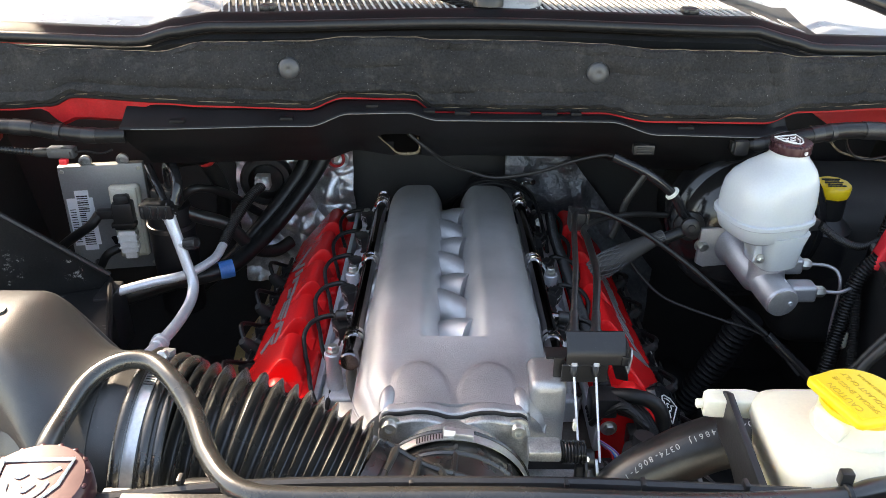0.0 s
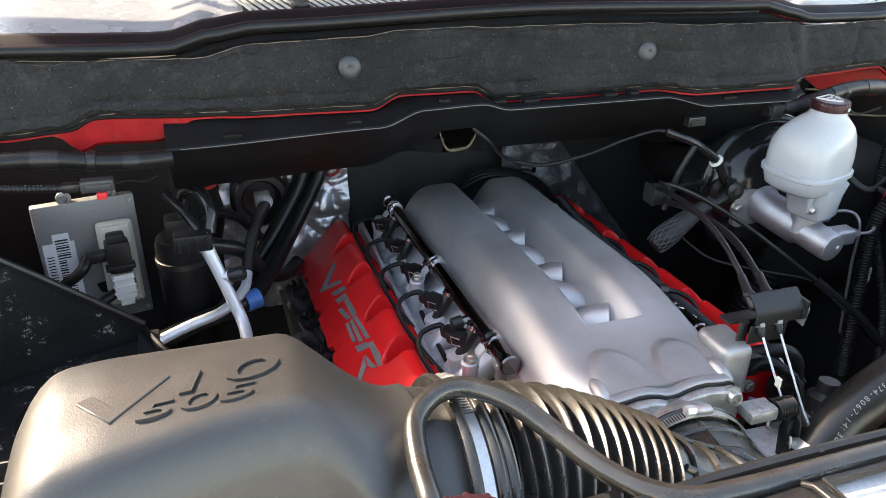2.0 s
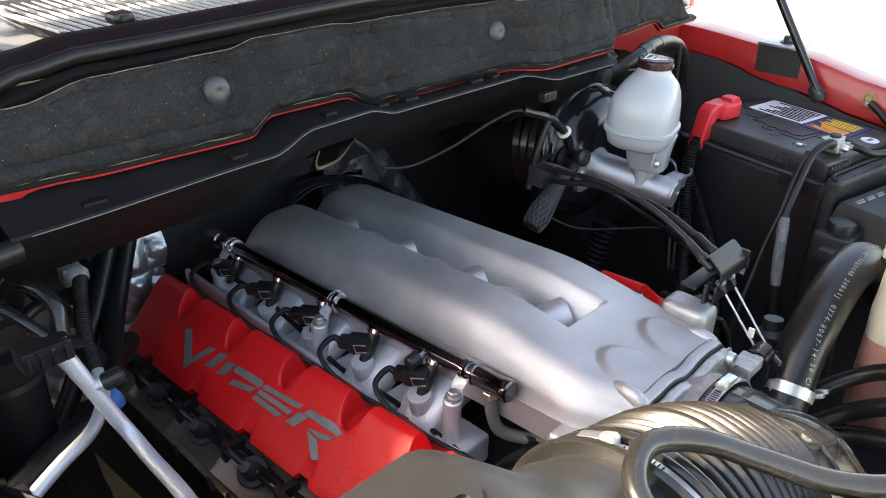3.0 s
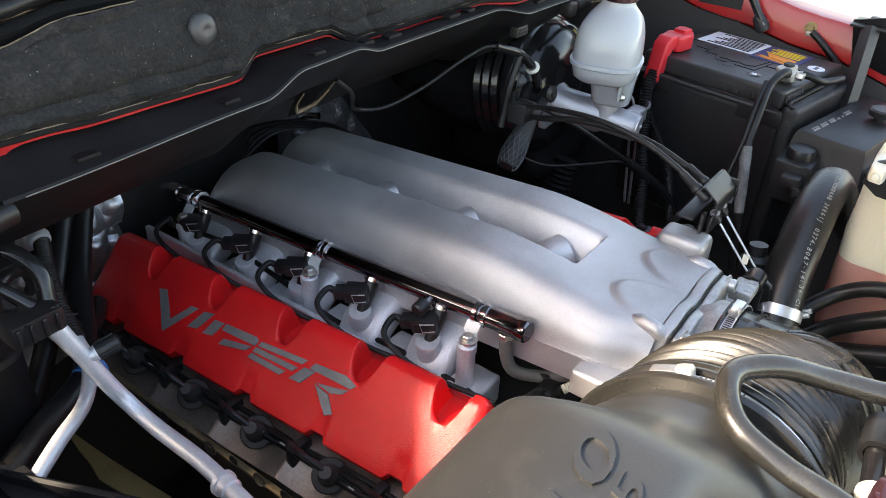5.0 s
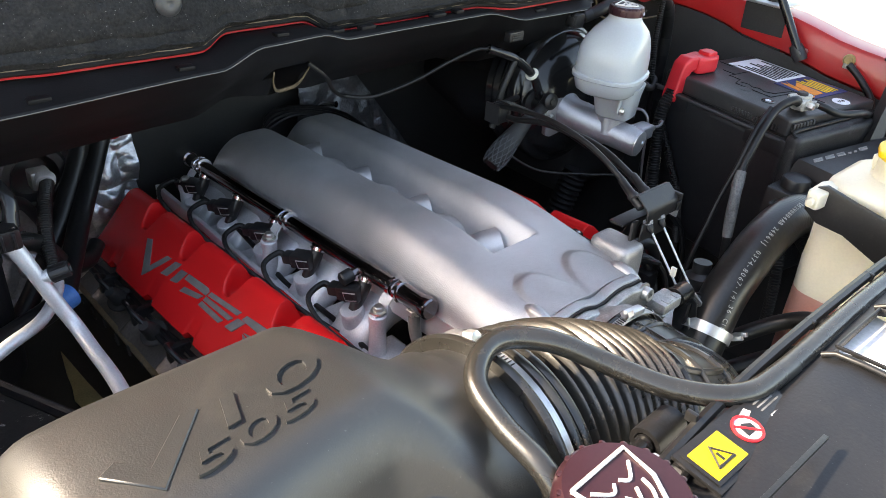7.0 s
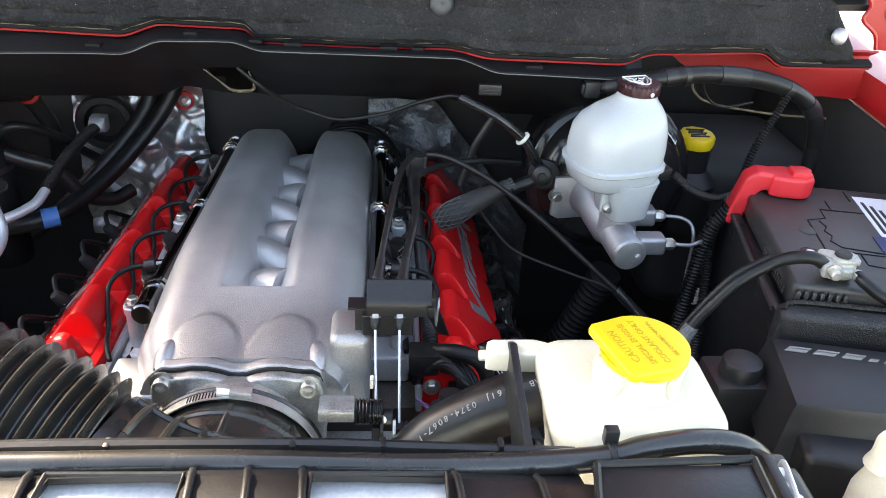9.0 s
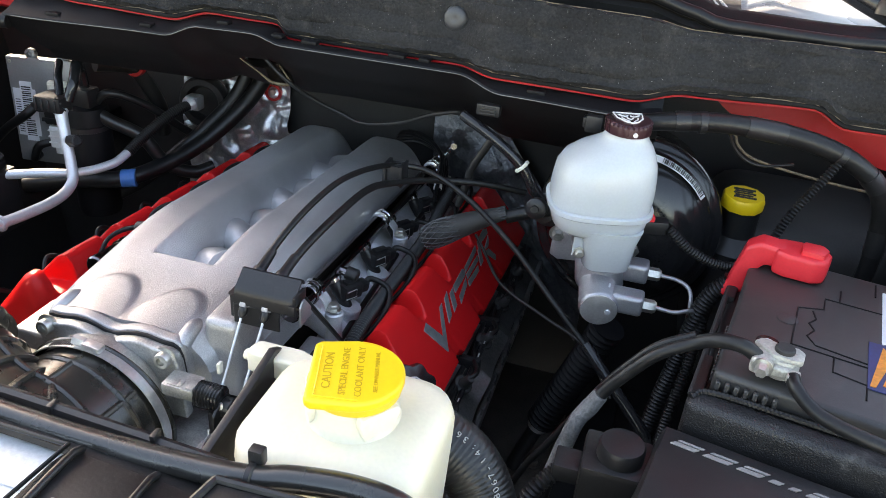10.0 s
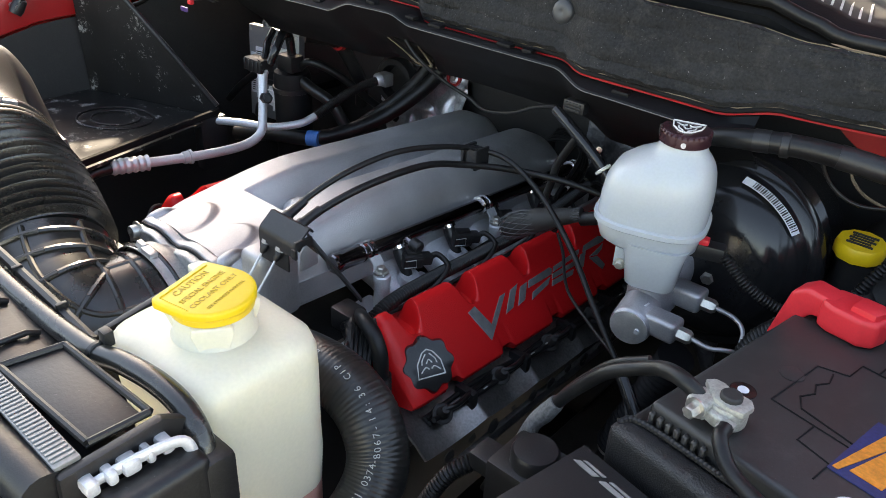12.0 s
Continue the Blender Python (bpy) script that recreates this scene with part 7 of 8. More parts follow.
part("plug_cap", box((0.096, 0.14, 0.02), (0.124, 0.163, 0.04), 0.006, EM), BLACK, ec)
part("plug_lever", box((0.088, 0.104, 0.03), (0.132, 0.112, 0.048), 0.002, EM), BLACK, ec)
part("plug_boot", box((0.062, 0.118, 0.018), (0.095, 0.136, 0.038), 0.005, EM), BLACK, ec)
part("plug", box((0.095, 0.05, 0.014), (0.127, 0.094, 0.042), 0.004, EM), WHITEPL, ec, "white wired plug")
part("plug_foot", box((0.1, 0.036, 0.016), (0.122, 0.052, 0.036), 0.003, EM), WHITEPL, ec)
for dy in (0.06, 0.072, 0.084):
    part("plug_ridge", box((0.093, dy, 0.02), (0.129, dy + 0.003, 0.0435), 0.0008, EM, seg=1), WHITEPL, ec)
part("label", box((0.006, 0.055, 0.0), (0.052, 0.15, 0.0008), 0, EM), PAPER, ec, "bar code label")
part("label", box((0.022, 0.045, 0.0009), (0.046, 0.165, 0.0016), 0, EM), PAPER, ec)
for k in range(24):
    part("bar", box((0.0245, 0.056 + 0.0042 * k, 0.0017), (0.0435 - 0.008 * (k // 8 == 1), 0.0574 + 0.0042 * k + 0.0006 * (k % 3), 0.0022), 0, EM), INK, ec)
for k in range(14):
    part("bar", box((0.009, 0.062 + 0.005 * k, 0.0009), (0.019, 0.0636 + 0.005 * k, 0.0014), 0, EM), INK, ec)
part("mount", box((-0.67, 1.318, 1.05), (-0.6, 1.5, 1.07), 0.003), COWLBLACK, ec, "black mounting bracket to the firewall")
cable("computer_loom", [EM @ Vector((0.066, 0.127, 0.028)), EM @ Vector((0.05, 0.11, 0.04)), EM @ Vector((0.0, 0.075, 0.03)), EM @ Vector((-0.05, 0.03, 0.02))], 0.009, "black taped loom plugged into the computer", RUBBER, cat="wiring")
cable("computer_loom", [EM @ Vector((0.096, 0.06, 0.03)), EM @ Vector((0.07, 0.05, 0.04)), EM @ Vector((0.05, 0.02, 0.03)), EM @ Vector((0.045, 0.018, 0.016)), EM @ Vector((0.038, 0.016, -0.012))], 0.008, "black taped loom plugged into the computer", RUBBER, cat="wiring")

# harness along the west cowl with an inline plug
CHW = [(-0.86, 1.13, 1.27), (-0.78, 1.12, 1.335), (-0.7, 1.115, 1.358), (-0.625, 1.11, 1.36), (-0.576, 1.11, 1.353), (-0.525, 1.108, 1.349), (-0.48, 1.118, 1.346)]
chw = cable("cowl_harness", CHW, 0.0115, "black taped harness under the cowl", RUBBER, cat="wiring", seg=16)
wraps(chw, CHW, ((6, 10, 0.0122), (22, 27, 0.0124), (38, 42, 0.0122)))
ip = thing("inline_connector", "black inline plug with a red lock tab", "connector", (-0.58, 1.1, 1.3))
part("shell", box((-0.592, 1.092, 1.317), (-0.552, 1.11, 1.333), 0.003), PIN, ip)
part("latch", box((-0.585, 1.089, 1.321), (-0.556, 1.093, 1.329), 0.001), PIN, ip)
part("boot", box((-0.615, 1.095, 1.318), (-0.591, 1.108, 1.33), 0.004), BLACK, ip)
part("lock_tab", box((-0.574, 1.087, 1.309), (-0.562, 1.096, 1.318), 0.002), REDPLASTIC, ip, "red lock tab")
part("pigtail", tube([(-0.553, 1.1, 1.325), (-0.535, 1.1, 1.327), (-0.515, 1.104, 1.322), (-0.5, 1.11, 1.326)], 0.0016, 6, 5), RUBBER, ip)
cable("sensor_wire", [(-0.612, 1.1, 1.324), (-0.68, 1.09, 1.335), (-0.74, 1.08, 1.35), (-0.77, 1.05, 1.4), (-0.8, 1.05, 1.36), (-0.79, 1.06, 1.3), (-0.8, 1.05, 1.26)], 0.0045, "thin corrugated black wire to the inline plug", RUBBER, ribs=(0.0045, 0.001), cat="wiring")

# empty tray
tr = thing("battery_tray", "empty scuffed black plastic battery tray", "tray", (-0.65, 0.95, 1.08))
TA, TB_, TC, TD = Vector((-0.55, 1.115, 1.092)), Vector((-0.405, 0.74, 1.128)), Vector((-0.76, 0.66, 1.13)), Vector((-0.87, 1.0, 1.095))
rows = [[(TA.lerp(TD, i / 12)).lerp(TB_.lerp(TC, i / 12), j / 12) - Vector((0, 0, 0.012)) for i in range(13)] for j in range(13)]
part("floor", sheet(rows, -0.006), TRAYPL, tr)
# front rim takes the darker, duller black in place of shade falling there
part("front_rim", tube([TA, TA.lerp(TB_, 0.5), TB_], [0.008, 0.008, 0.008], 8, 4, squash=0.6), COWLBLACK, tr)
rows = [[TA + Vector((0, 0.004, -0.02)), TA.lerp(TD, 0.5) + Vector((0, 0.004, -0.02)), TD + Vector((0, 0.004, -0.02))], [TA + Vector((0, 0, 0.012)), Vector((-0.7, 1.058, 1.262)), Vector((-0.87, 1.0, 1.42))]]
part("rear_wall", sheet(rows, 0.006), TRAYPL, tr, "tall sloping rear wall")
part("rear_rim", tube([TA + Vector((0, 0, 0.012)), Vector((-0.7, 1.058, 1.262)), Vector((-0.87, 1.0, 1.42))], 0.005, 8, 4), BLACK, tr)
for r_ in (0.045, 0.07):
    part("floor_ring", tube([(-0.62 + r_ * math.cos(a * math.pi / 16), 0.93 + r_ * math.sin(a * math.pi / 16), 1.104 - 0.09 * r_ * math.sin(a * math.pi / 16)) for a in range(33)], 0.002, 6, 1), TRAYPL, tr)
solo("tray_bracket", box((-0.56, 1.06, 0.98), (-0.53, 1.12, 1.09), 0.004), BLACK, "black bracket under the battery tray", "bracket")
tanb = solo("tan_bracket", prism([(0.000, 0.000), (0.005, -0.108), (0.015, -0.221), (0.018, -0.253), (-0.017, -0.197), (-0.025, -0.128), (-0.017, -0.095), (-0.013, -0.063)], 0.004, Matrix.Translation((-0.379, 1.391, 0.85)), 0.001), RUSTY, "tan steel bracket low beside the engine", "bracket")
part("leg", box((-0.385, 1.148, 0.65), (-0.365, 1.19, 0.852), 0.003), RUSTY, tanb)
part("foot", box((-0.5, 1.15, 0.652), (-0.365, 1.19, 0.66), 0.003), RUSTY, tanb)
solo("purple_tag", box((-0.79, 1.2, 1.24), (-0.765, 1.204, 1.25), 0.001), PURPLE, "small purple wiring tag", "tag")

for k, (p, q) in enumerate((((-0.7, 1.115, 1.358), (1, 0, 0)), ((-0.58, 1.11, 1.354), (1, 0, -0.12)))):
    solo("harness_band", lathe([(0.0118, 0), (0.0134, 0.001), (0.0134, 0.01), (0.0118, 0.011)], p, q, 24), BLACK, "black clamp band round the cowl harness", "clamp", group="harness bands")
cable("sensor_wire", [(-0.71, 1.1, 1.4), (-0.695, 1.1, 1.375), (-0.69, 1.1, 1.34), (-0.71, 1.1, 1.31), (-0.755, 1.1, 1.282), (-0.8, 1.08, 1.26)], 0.005, "smooth black wire dropping from the pad opening", RUBBER, cat="wiring")

for gp, gr in (((-0.441, 1.36, 1.22), 0.02), ((-0.215, 1.478, 1.17), 0.017)):
    rg = thing("red_grommet", "red painted hole edge with a bolt on the firewall", "grommet", gp, group="firewall grommets")
    part("ring", lathe([(gr * 0.6, 0.0), (gr * 0.7, 0.012), (gr, 0.012), (gr * 1.05, 0.008), (gr * 1.05, 0.0)], gp, (0.1, -1, 0.1), 28), REDBODY, rg)
    part("bolt", hexbolt(Vector(gp) + Vector((0, -0.004, 0.001)), (0.1, -1, 0.1), 0.007, 0.008, True), ZINC, rg)

# ---- front: radiator support, tank, hoses ----
RS = thing("radiator_support", "black plastic radiator support cover with openings over the condenser", "radiator support", (0.08, 0.4, 1.2), kind="structure")
ed = [(-0.36, 0.43, 1.29), (-0.15, 0.446, 1.306), (0.07, 0.45, 1.308), (0.2, 0.449, 1.305), (0.292, 0.447, 1.302)]
part("rear_bead", tube(ed, 0.005, 8, 6), BLACK, RS)
part("rear_bead", tube([Vector(p) + Vector((0, -0.014, -0.004)) for p in ed], 0.004, 8, 6), BLACK, RS)
def rs_z(x, d):
    return 1.301 + 0.45 * min(d, 0.04) - 0.03 * ((x - 0.07) / 0.4) ** 2


xs = [-0.36 + 0.652 * i / 30 for i in range(31)]
rows = [[(x, 0.447 - d, rs_z(x, d) - (0.004 if d < 0.01 else 0)) for x in xs] for d in (0.0, 0.008, 0.016, 0.024, 0.03)]
part("top_ledge", sheet(rows, 0.004), BLACK, RS)
for a, b_ in ((-0.36, -0.046), (0.037, 0.115), (0.2, 0.42)):
    xx = [a + (b_ - a) * i / 8 for i in range(9)]
    part("deck_panel", sheet([[(x, 0.417 - 0.016 * k, rs_z(x, 0.03 + 0.016 * k)) for x in xx] for k in range(16)], 0.004), BLACK, RS)
for a, b_ in ((-0.046, 0.037), (0.115, 0.2)):
    xx = [a + (b_ - a) * i / 4 for i in range(5)]
    part("deck_panel", sheet([[(x, 0.358 - 0.016 * k, rs_z(x, 0.09 + 0.016 * k)) for x in xx] for k in range(12)], 0.004), BLACK, RS)
    part("opening_rim", tube([(a, 0.416, 1.317), (a, 0.36, 1.321), (b_, 0.36, 1.321), (b_, 0.416, 1.317), (a, 0.416, 1.317)], 0.0018, 8, 1), BLACK, RS)
    part("condenser_core", box((a - 0.01, 0.33, 1.29), (b_ + 0.01, 0.44, 1.304), 0.003), CONDENSER, RS, "bright alloy tank seen through the opening")
    part("core_seam", box((a - 0.01, 0.384, 1.3035), (b_ + 0.01, 0.388, 1.306), 0.001), CONDENSER, RS)
for x in (-0.058, 0.041, 0.075, 0.109, 0.206, 0.26):
    part("rib", tube([(x, 0.421, rs_z(x, 0.026) + 0.002), (x + 0.003, 0.39, rs_z(x, 0.05) + 0.003), (x + 0.012, 0.2, rs_z(x, 0.25) + 0.003)], 0.0026, 10, 3), BLACK, RS)
part("front_strip", box((-0.36, 0.372, 1.32), (-0.16, 0.376, 1.324), 0.001), BLACK, RS)
sl = thing("warning_label", "white and yellow warning label with a hazard triangle", "label", (-0.2, 0.4, 1.29))
LM = place((-0.238, 0.402, 1.304), (1, 0.0, 0), (0, 1, 0.1))
part("card", box((0, 0, 0), (0.115, 0.031, 0.001), 0.0003, LM), BLACK, sl)
part("card_frame", box((-0.004, -0.004, -0.004), (0.119, 0.035, -0.0005), 0.001, LM), BLACK, sl)
part("yellow_field", box((0.003, 0.003, 0.001), (0.04, 0.028, 0.0016), 0, LM), LABELYEL, sl)
tri_ = [LM @ Vector((0.0215 + 0.0095 * x, 0.0085 + 0.014 * y, 0.0018)) for x, y in ((-1, 0), (1, 0), (0, 1), (-1, 0), (1, 0))]
part("triangle", tube(tri_, 0.0012, 6, 1), INK, sl)
part("triangle_mark", box((0.0205, 0.0105, 0.0016), (0.0225, 0.017, 0.0022), 0, LM), INK, sl)
part("sign_disc", lathe([(0.011, 0), (0.011, 0.0006), (0, 0.0006)], LM @ Vector((0.0605, 0.0155, 0.001)), (0, -0.1, 1), 28), PAPER, sl)
part("sign_ring", tube([LM @ Vector((0.0605 + 0.011 * math.cos(a * math.pi / 12), 0.0155 + 0.011 * math.sin(a * math.pi / 12), 0.0016)) for a in range(25)], 0.0013, 6, 1), REDPLASTIC, sl)
part("sign_slash", tube([LM @ Vector((0.053, 0.023, 0.0018)), LM @ Vector((0.068, 0.008, 0.0018))], 0.0011, 6, 1), REDPLASTIC, sl)
part("sign_shape", prism([(0.055, 0.011), (0.066, 0.011), (0.067, 0.017), (0.06, 0.021), (0.056, 0.019)], 0.0004, LM @ Matrix.Translation((0, 0, 0.0016)), 0), INK, sl)
part("sign_flag", prism([(0.068, 0.02), (0.078, 0.023), (0.076, 0.028), (0.066, 0.026)], 0.0004, LM @ Matrix.Translation((0, 0, 0.001)), 0), PAPER, sl)
part("symbol", tube([LM @ Vector(p) for p in ((0.088, 0.006, 0.0012), (0.096, 0.006, 0.0012), (0.096, 0.012, 0.0012), (0.088, 0.012, 0.0012), (0.088, 0.006, 0.0012))], 0.0006, 4, 1), PAPER, sl)
for k in range(3):
    part("text_bar", box((0.086, 0.018 + 0.0035 * k, 0.001), (0.11 - 0.003 * k, 0.0193 + 0.0035 * k, 0.0013), 0, LM), GREYTAPE, sl)

# power steering reservoir by the air box
ps = thing("power_steering_reservoir", "power steering bottle with a dark red anodised cap and white emblem", "reservoir", (-0.306, 0.43, 1.2))
part("bottle", lathe([(0.05, 0), (0.052, 0.02), (0.05, 0.07), (0.03, 0.09), (0.03, 0.1)], (-0.306, 0.43, 1.2), (0, 0, 1), 36), BLACK, ps)
pc = part("cap", lathe([(0.04, 0), (0.044, 0.002), (0.0445, 0.016), (0.043, 0.02), (0.04, 0.0235), (0.02, 0.0245), (0, 0.0245)], (-0.306, 0.43, 1.3), (0, -0.05, 1), 56), PURPLECAP, ps, "dark red machined cap")
for k in range(18):
    a = 2 * math.pi * k / 18
    part("knurl", lathe([(0.0026, 0), (0.0026, 0.0016), (0.0016, 0.0022)], (-0.306 + 0.041 * math.cos(a), 0.43 + 0.041 * math.sin(a) - 0.001, 1.3205 + 0.05 * 0.041 * math.sin(a)), (0, -0.05, 1), 8), PURPLECAP, pc)
emblem(Vector((-0.306, 0.4288, 1.3252)), (1, 0.05, 0), (-0.05, 1, 0.05), 0.03, pc, ENGRAVE)
part("fitting", tube([(-0.27, 0.43, 1.27), (-0.235, 0.435, 1.27)], 0.009, 14, 2), BLACK, ps)
part("clip", box((-0.262, 0.425, 1.285), (-0.24, 0.45, 1.3), 0.003), STEEL, ps, "steel spring clip")
ho = cable("return_hose", [(-0.318, 0.45, 1.26), (-0.32, 0.475, 1.305), (-0.318, 0.52, 1.315), (-0.31, 0.555, 1.323), (-0.288, 0.572, 1.33), (-0.262, 0.572, 1.331), (-0.235, 0.55, 1.328), (-0.21, 0.52, 1.316), (-0.185, 0.475, 1.308), (-0.152, 0.44, 1.308), (-0.1, 0.432, 1.308), (0.05, 0.434, 1.308), (0.2, 0.434, 1.304), (0.302, 0.438, 1.306), (0.34, 0.445, 1.31), (0.378, 0.45, 1.311), (0.41, 0.451, 1.306), (0.432, 0.449, 1.288), (0.44, 0.445, 1.25), (0.44, 0.44, 1.2)], 0.0088, "satin black hose looping over the intake duct and along the radiator", BELLOW, cat="hose", seg=18)

# coolant tank
ct = thing("coolant_tank", "cream translucent coolant tank with a yellow caution cap", "coolant tank", (0.345, 0.52, 1.02))


def rrect(x0, x1, y0, y1, z, r=0.03, n=6):
    out = []
    for cx, cy, a0 in ((x1 - r, y1 - r, 0), (x0 + r, y1 - r, 90), (x0 + r, y0 + r, 180), (x1 - r, y0 + r, 270)):
        for k in range(n + 1):
            a = radians(a0 + 90 * k / n)
            out.append((cx + r * math.cos(a), cy + r * math.sin(a), z))
    return out


b = bmesh.new()
skin(b, [rrect(0.304, 0.409, 0.458, 0.584, 1.142, 0.028), rrect(0.303, 0.411, 0.455, 0.586, 1.18, 0.03), rrect(0.301, 0.412, 0.453, 0.584, 1.21, 0.03), rrect(0.29, 0.415, 0.452, 0.582, 1.268, 0.03), rrect(0.2815, 0.416, 0.452, 0.58, 1.291, 0.03), rrect(0.281, 0.414, 0.455, 0.577, 1.302, 0.031), rrect(0.287, 0.408, 0.462, 0.568, 1.3075, 0.032), rrect(0.3, 0.4, 0.472, 0.556, 1.3105, 0.032), rrect(0.322, 0.388, 0.484, 0.541, 1.3115, 0.026)])
part("body", b, TANKPL, ct, sharp=60)
b = bmesh.new()
skin(b, [rrect(0.308, 0.404, 0.465, 0.574, 1.0, 0.03), rrect(0.302, 0.409, 0.458, 0.583, 1.03, 0.028), rrect(0.304, 0.409, 0.458, 0.584, 1.142, 0.028)])
part("lower_body", b, COOLANT, ct, "tank bottom tinted pink by the coolant")
part("neck", lathe([(0.037, -0.002), (0.033, 0.004), (0.0305, 0.008), (0.03, 0.026), (0.024, 0.028), (0.024, 0.034)], (0.352, 0.516, 1.308), (0, 0, 1), 32), TANKPL, ct)
for k in range(3):
    part("neck_lug", prism([(-0.0145, 0.0), (-0.016, -0.006), (-0.0115, -0.021), (-0.009, -0.023), (0.009, -0.023), (0.0115, -0.021), (0.016, -0.006), (0.0145, 0.0)], 0.007, Matrix.Translation((0.352, 0.516, 1.3335)) @ pose(0, 0, 0, 0, 0, -35 + 120 * k) @ place((0.0265, 0, 0), (0, 1, 0), (0.12, 0, 1)), 0.003, 3), TANKPL, ct, "moulded cream neck lug")
part("vent_arm", prism([(0.2425, 0.5605), (0.2445, 0.574), (0.249, 0.577), (0.284, 0.5775), (0.308, 0.568), (0.33, 0.55), (0.316, 0.536), (0.289, 0.5565), (0.25, 0.5585)], 0.02, Matrix.Translation((0, 0, 1.2825)), 0.0045, 3), TANKPL, ct, "flat moulded vent arm")
part("arm_nub", lathe([(0.0045, 0), (0.0045, 0.006), (0.0035, 0.007), (0, 0.007)], (0.2445, 0.568, 1.292), (-1, 0, 0), 14), TANKPL, ct)
b = bmesh.new()
poly = []
for k in range(25):
    a = radians(-90 + 180 * k / 24)
    poly.append((0.0345 * math.cos(a), 0.0345 * math.sin(a)))
poly += [(-0.026, 0.0325), (-0.03, 0.029), (-0.031, -0.029), (-0.027, -0.0325)]
cap = part("cap", prism(poly, 0.008, Matrix.Translation((0.352, 0.516, 1.339)) @ pose(0, 0, 0, 0, 0, 18), 0.003, 3), YELLOW, ct, "yellow caution cap with black text")
part("cap_skirt", lathe([(0.0315, 0), (0.033, 0.006)], (0.353, 0.516, 1.3335), (0, 0, 1), 32), YELLOW, cap)
CM = Matrix.Translation((0.352, 0.516, 1.3472)) @ pose(0, 0, 0, 0, 0, 18)
part("raised_line", tube([CM @ Vector(p) for p in ((-0.024, 0.026, 0), (-0.0245, -0.027, 0), (0.004, -0.0305, 0))], 0.0006, 6, 1), YELLOW, cap)
TM = Matrix.Translation((0.353, 0.516, 1.3472)) @ pose(0, 0, 0, 0, 0, 108)
for k, (t_, sz) in enumerate((("CAUTION", 0.0085), ("SPECIAL ENGINE", 0.0068), ("COOLANT ONLY", 0.0068), ("SEE OWNERS MANUAL", 0.0042))):
    part("lettering", lettering(t_, TM @ Matrix.Translation((0, 0.016 - 0.0105 * k, 0.0)), sz, 0.0002, 0, "CENTER"), CAPINK, cap)
sg = thing("tank_bracket", "black steel strap bracket holding the coolant tank", "bracket", (0.268, 0.53, 1.1))
part("blade", prism([(0.578, 1.3), (0.58, 1.272), (0.562, 1.26), (0.529, 1.258), (0.45, 1.228), (0.442, 1.286), (0.524, 1.3), (0.563, 1.308)], 0.007, place((0.261, 0, 0), (0, 1, 0), (0, 0, 1)), 0.002, 2), BLACK, sg)
part("foot", box((0.25, 0.445, 1.2), (0.285, 0.458, 1.29), 0.003), BLACK, sg)

rh = thing("radiator_hose", "thick black upper radiator hose with printed part numbers", "radiator hose", (0.25, 0.62, 1.1))
HP = [(0.15, 0.61, 1.06), (0.168, 0.613, 1.095), (0.208, 0.62, 1.144), (0.245, 0.622, 1.172), (0.284, 0.624, 1.192), (0.33, 0.626, 1.203), (0.375, 0.626, 1.204), (0.412, 0.623, 1.188), (0.436, 0.612, 1.158), (0.445, 0.585, 1.13), (0.442, 0.54, 1.1), (0.432, 0.49, 1.07), (0.42, 0.44, 1.03)]
part("hose", tube(HP, 0.0285, 32, 8, ribs=(0.0043, 0.0003, 1.0, 0.24)), HOSE, rh)
hpath, hpos = smooth_path(HP, 8)
hd_ = along(hpath)
hfr = frames_of(hpath)
txt = "DS290804AB 24861J 0374-8067-14:36 C1P   "
glyphs = {}
for ch in sorted(set(txt) - {" "}):
    gb_ = lettering(ch, Matrix(), 0.0088, 0.0002)
    gm = bpy.data.meshes.new("printed_character")
    gb_.to_mesh(gm)
    gb_.free()
    gm.materials.append(PRINT)
    glyphs[ch] = gm
s_ = hd_[-1] - 0.09
k = 0
while s_ > 0.06:
    ch = txt[k % len(txt)]
    k += 1
    s_ -= 0.0056
    if ch == " ":
        continue
    j = max(i for i in range(len(hd_)) if hd_[i] <= s_)
    t_ = hfr[j][0]
    o = hpath[j] + t_ * (s_ - hd_[j])
    up_ = Vector((0.25, -0.25, 0.9))
    out = (up_ - t_ * up_.dot(t_)).normalized()
    g = new("printed_character", glyphs[ch])
    g.parent = rh
    g.matrix_parent_inverse = Matrix.Translation(-rh.location)
    g.matrix_basis = place(o + out * 0.0298, -t_, out.cross(-t_))
part("spring_clamp", lathe([(0.03, -0.007), (0.0315, -0.007), (0.0315, 0.007), (0.03, 0.007)], (0.178, 0.615, 1.108), Vector(HP[2]) - Vector(HP[1]), 40, caps=False), STEEL, rh, "bright spring clamp")
el = thing("engine_plug_loom", "black wiring plugs and taped leads by the valve cover", "wiring", (0.24, 0.76, 1.1))
for k in range(5):
    part("lead", tube([(0.2 + 0.01 * k, 0.8, 1.12), (0.235 + 0.008 * k, 0.765, 1.125 - 0.006 * k), (0.262 + 0.005 * k, 0.735, 1.1 - 0.01 * k), (0.265 + 0.003 * k, 0.72, 1.03)], 0.004, 8, 5), RUBBER, el)
part("plug", box((0.19, 0.77, 1.1), (0.225, 0.8, 1.13), 0.004), BLACK, el)
part("plug", box((0.235, 0.74, 1.07), (0.26, 0.765, 1.1), 0.004), BLACK, el)
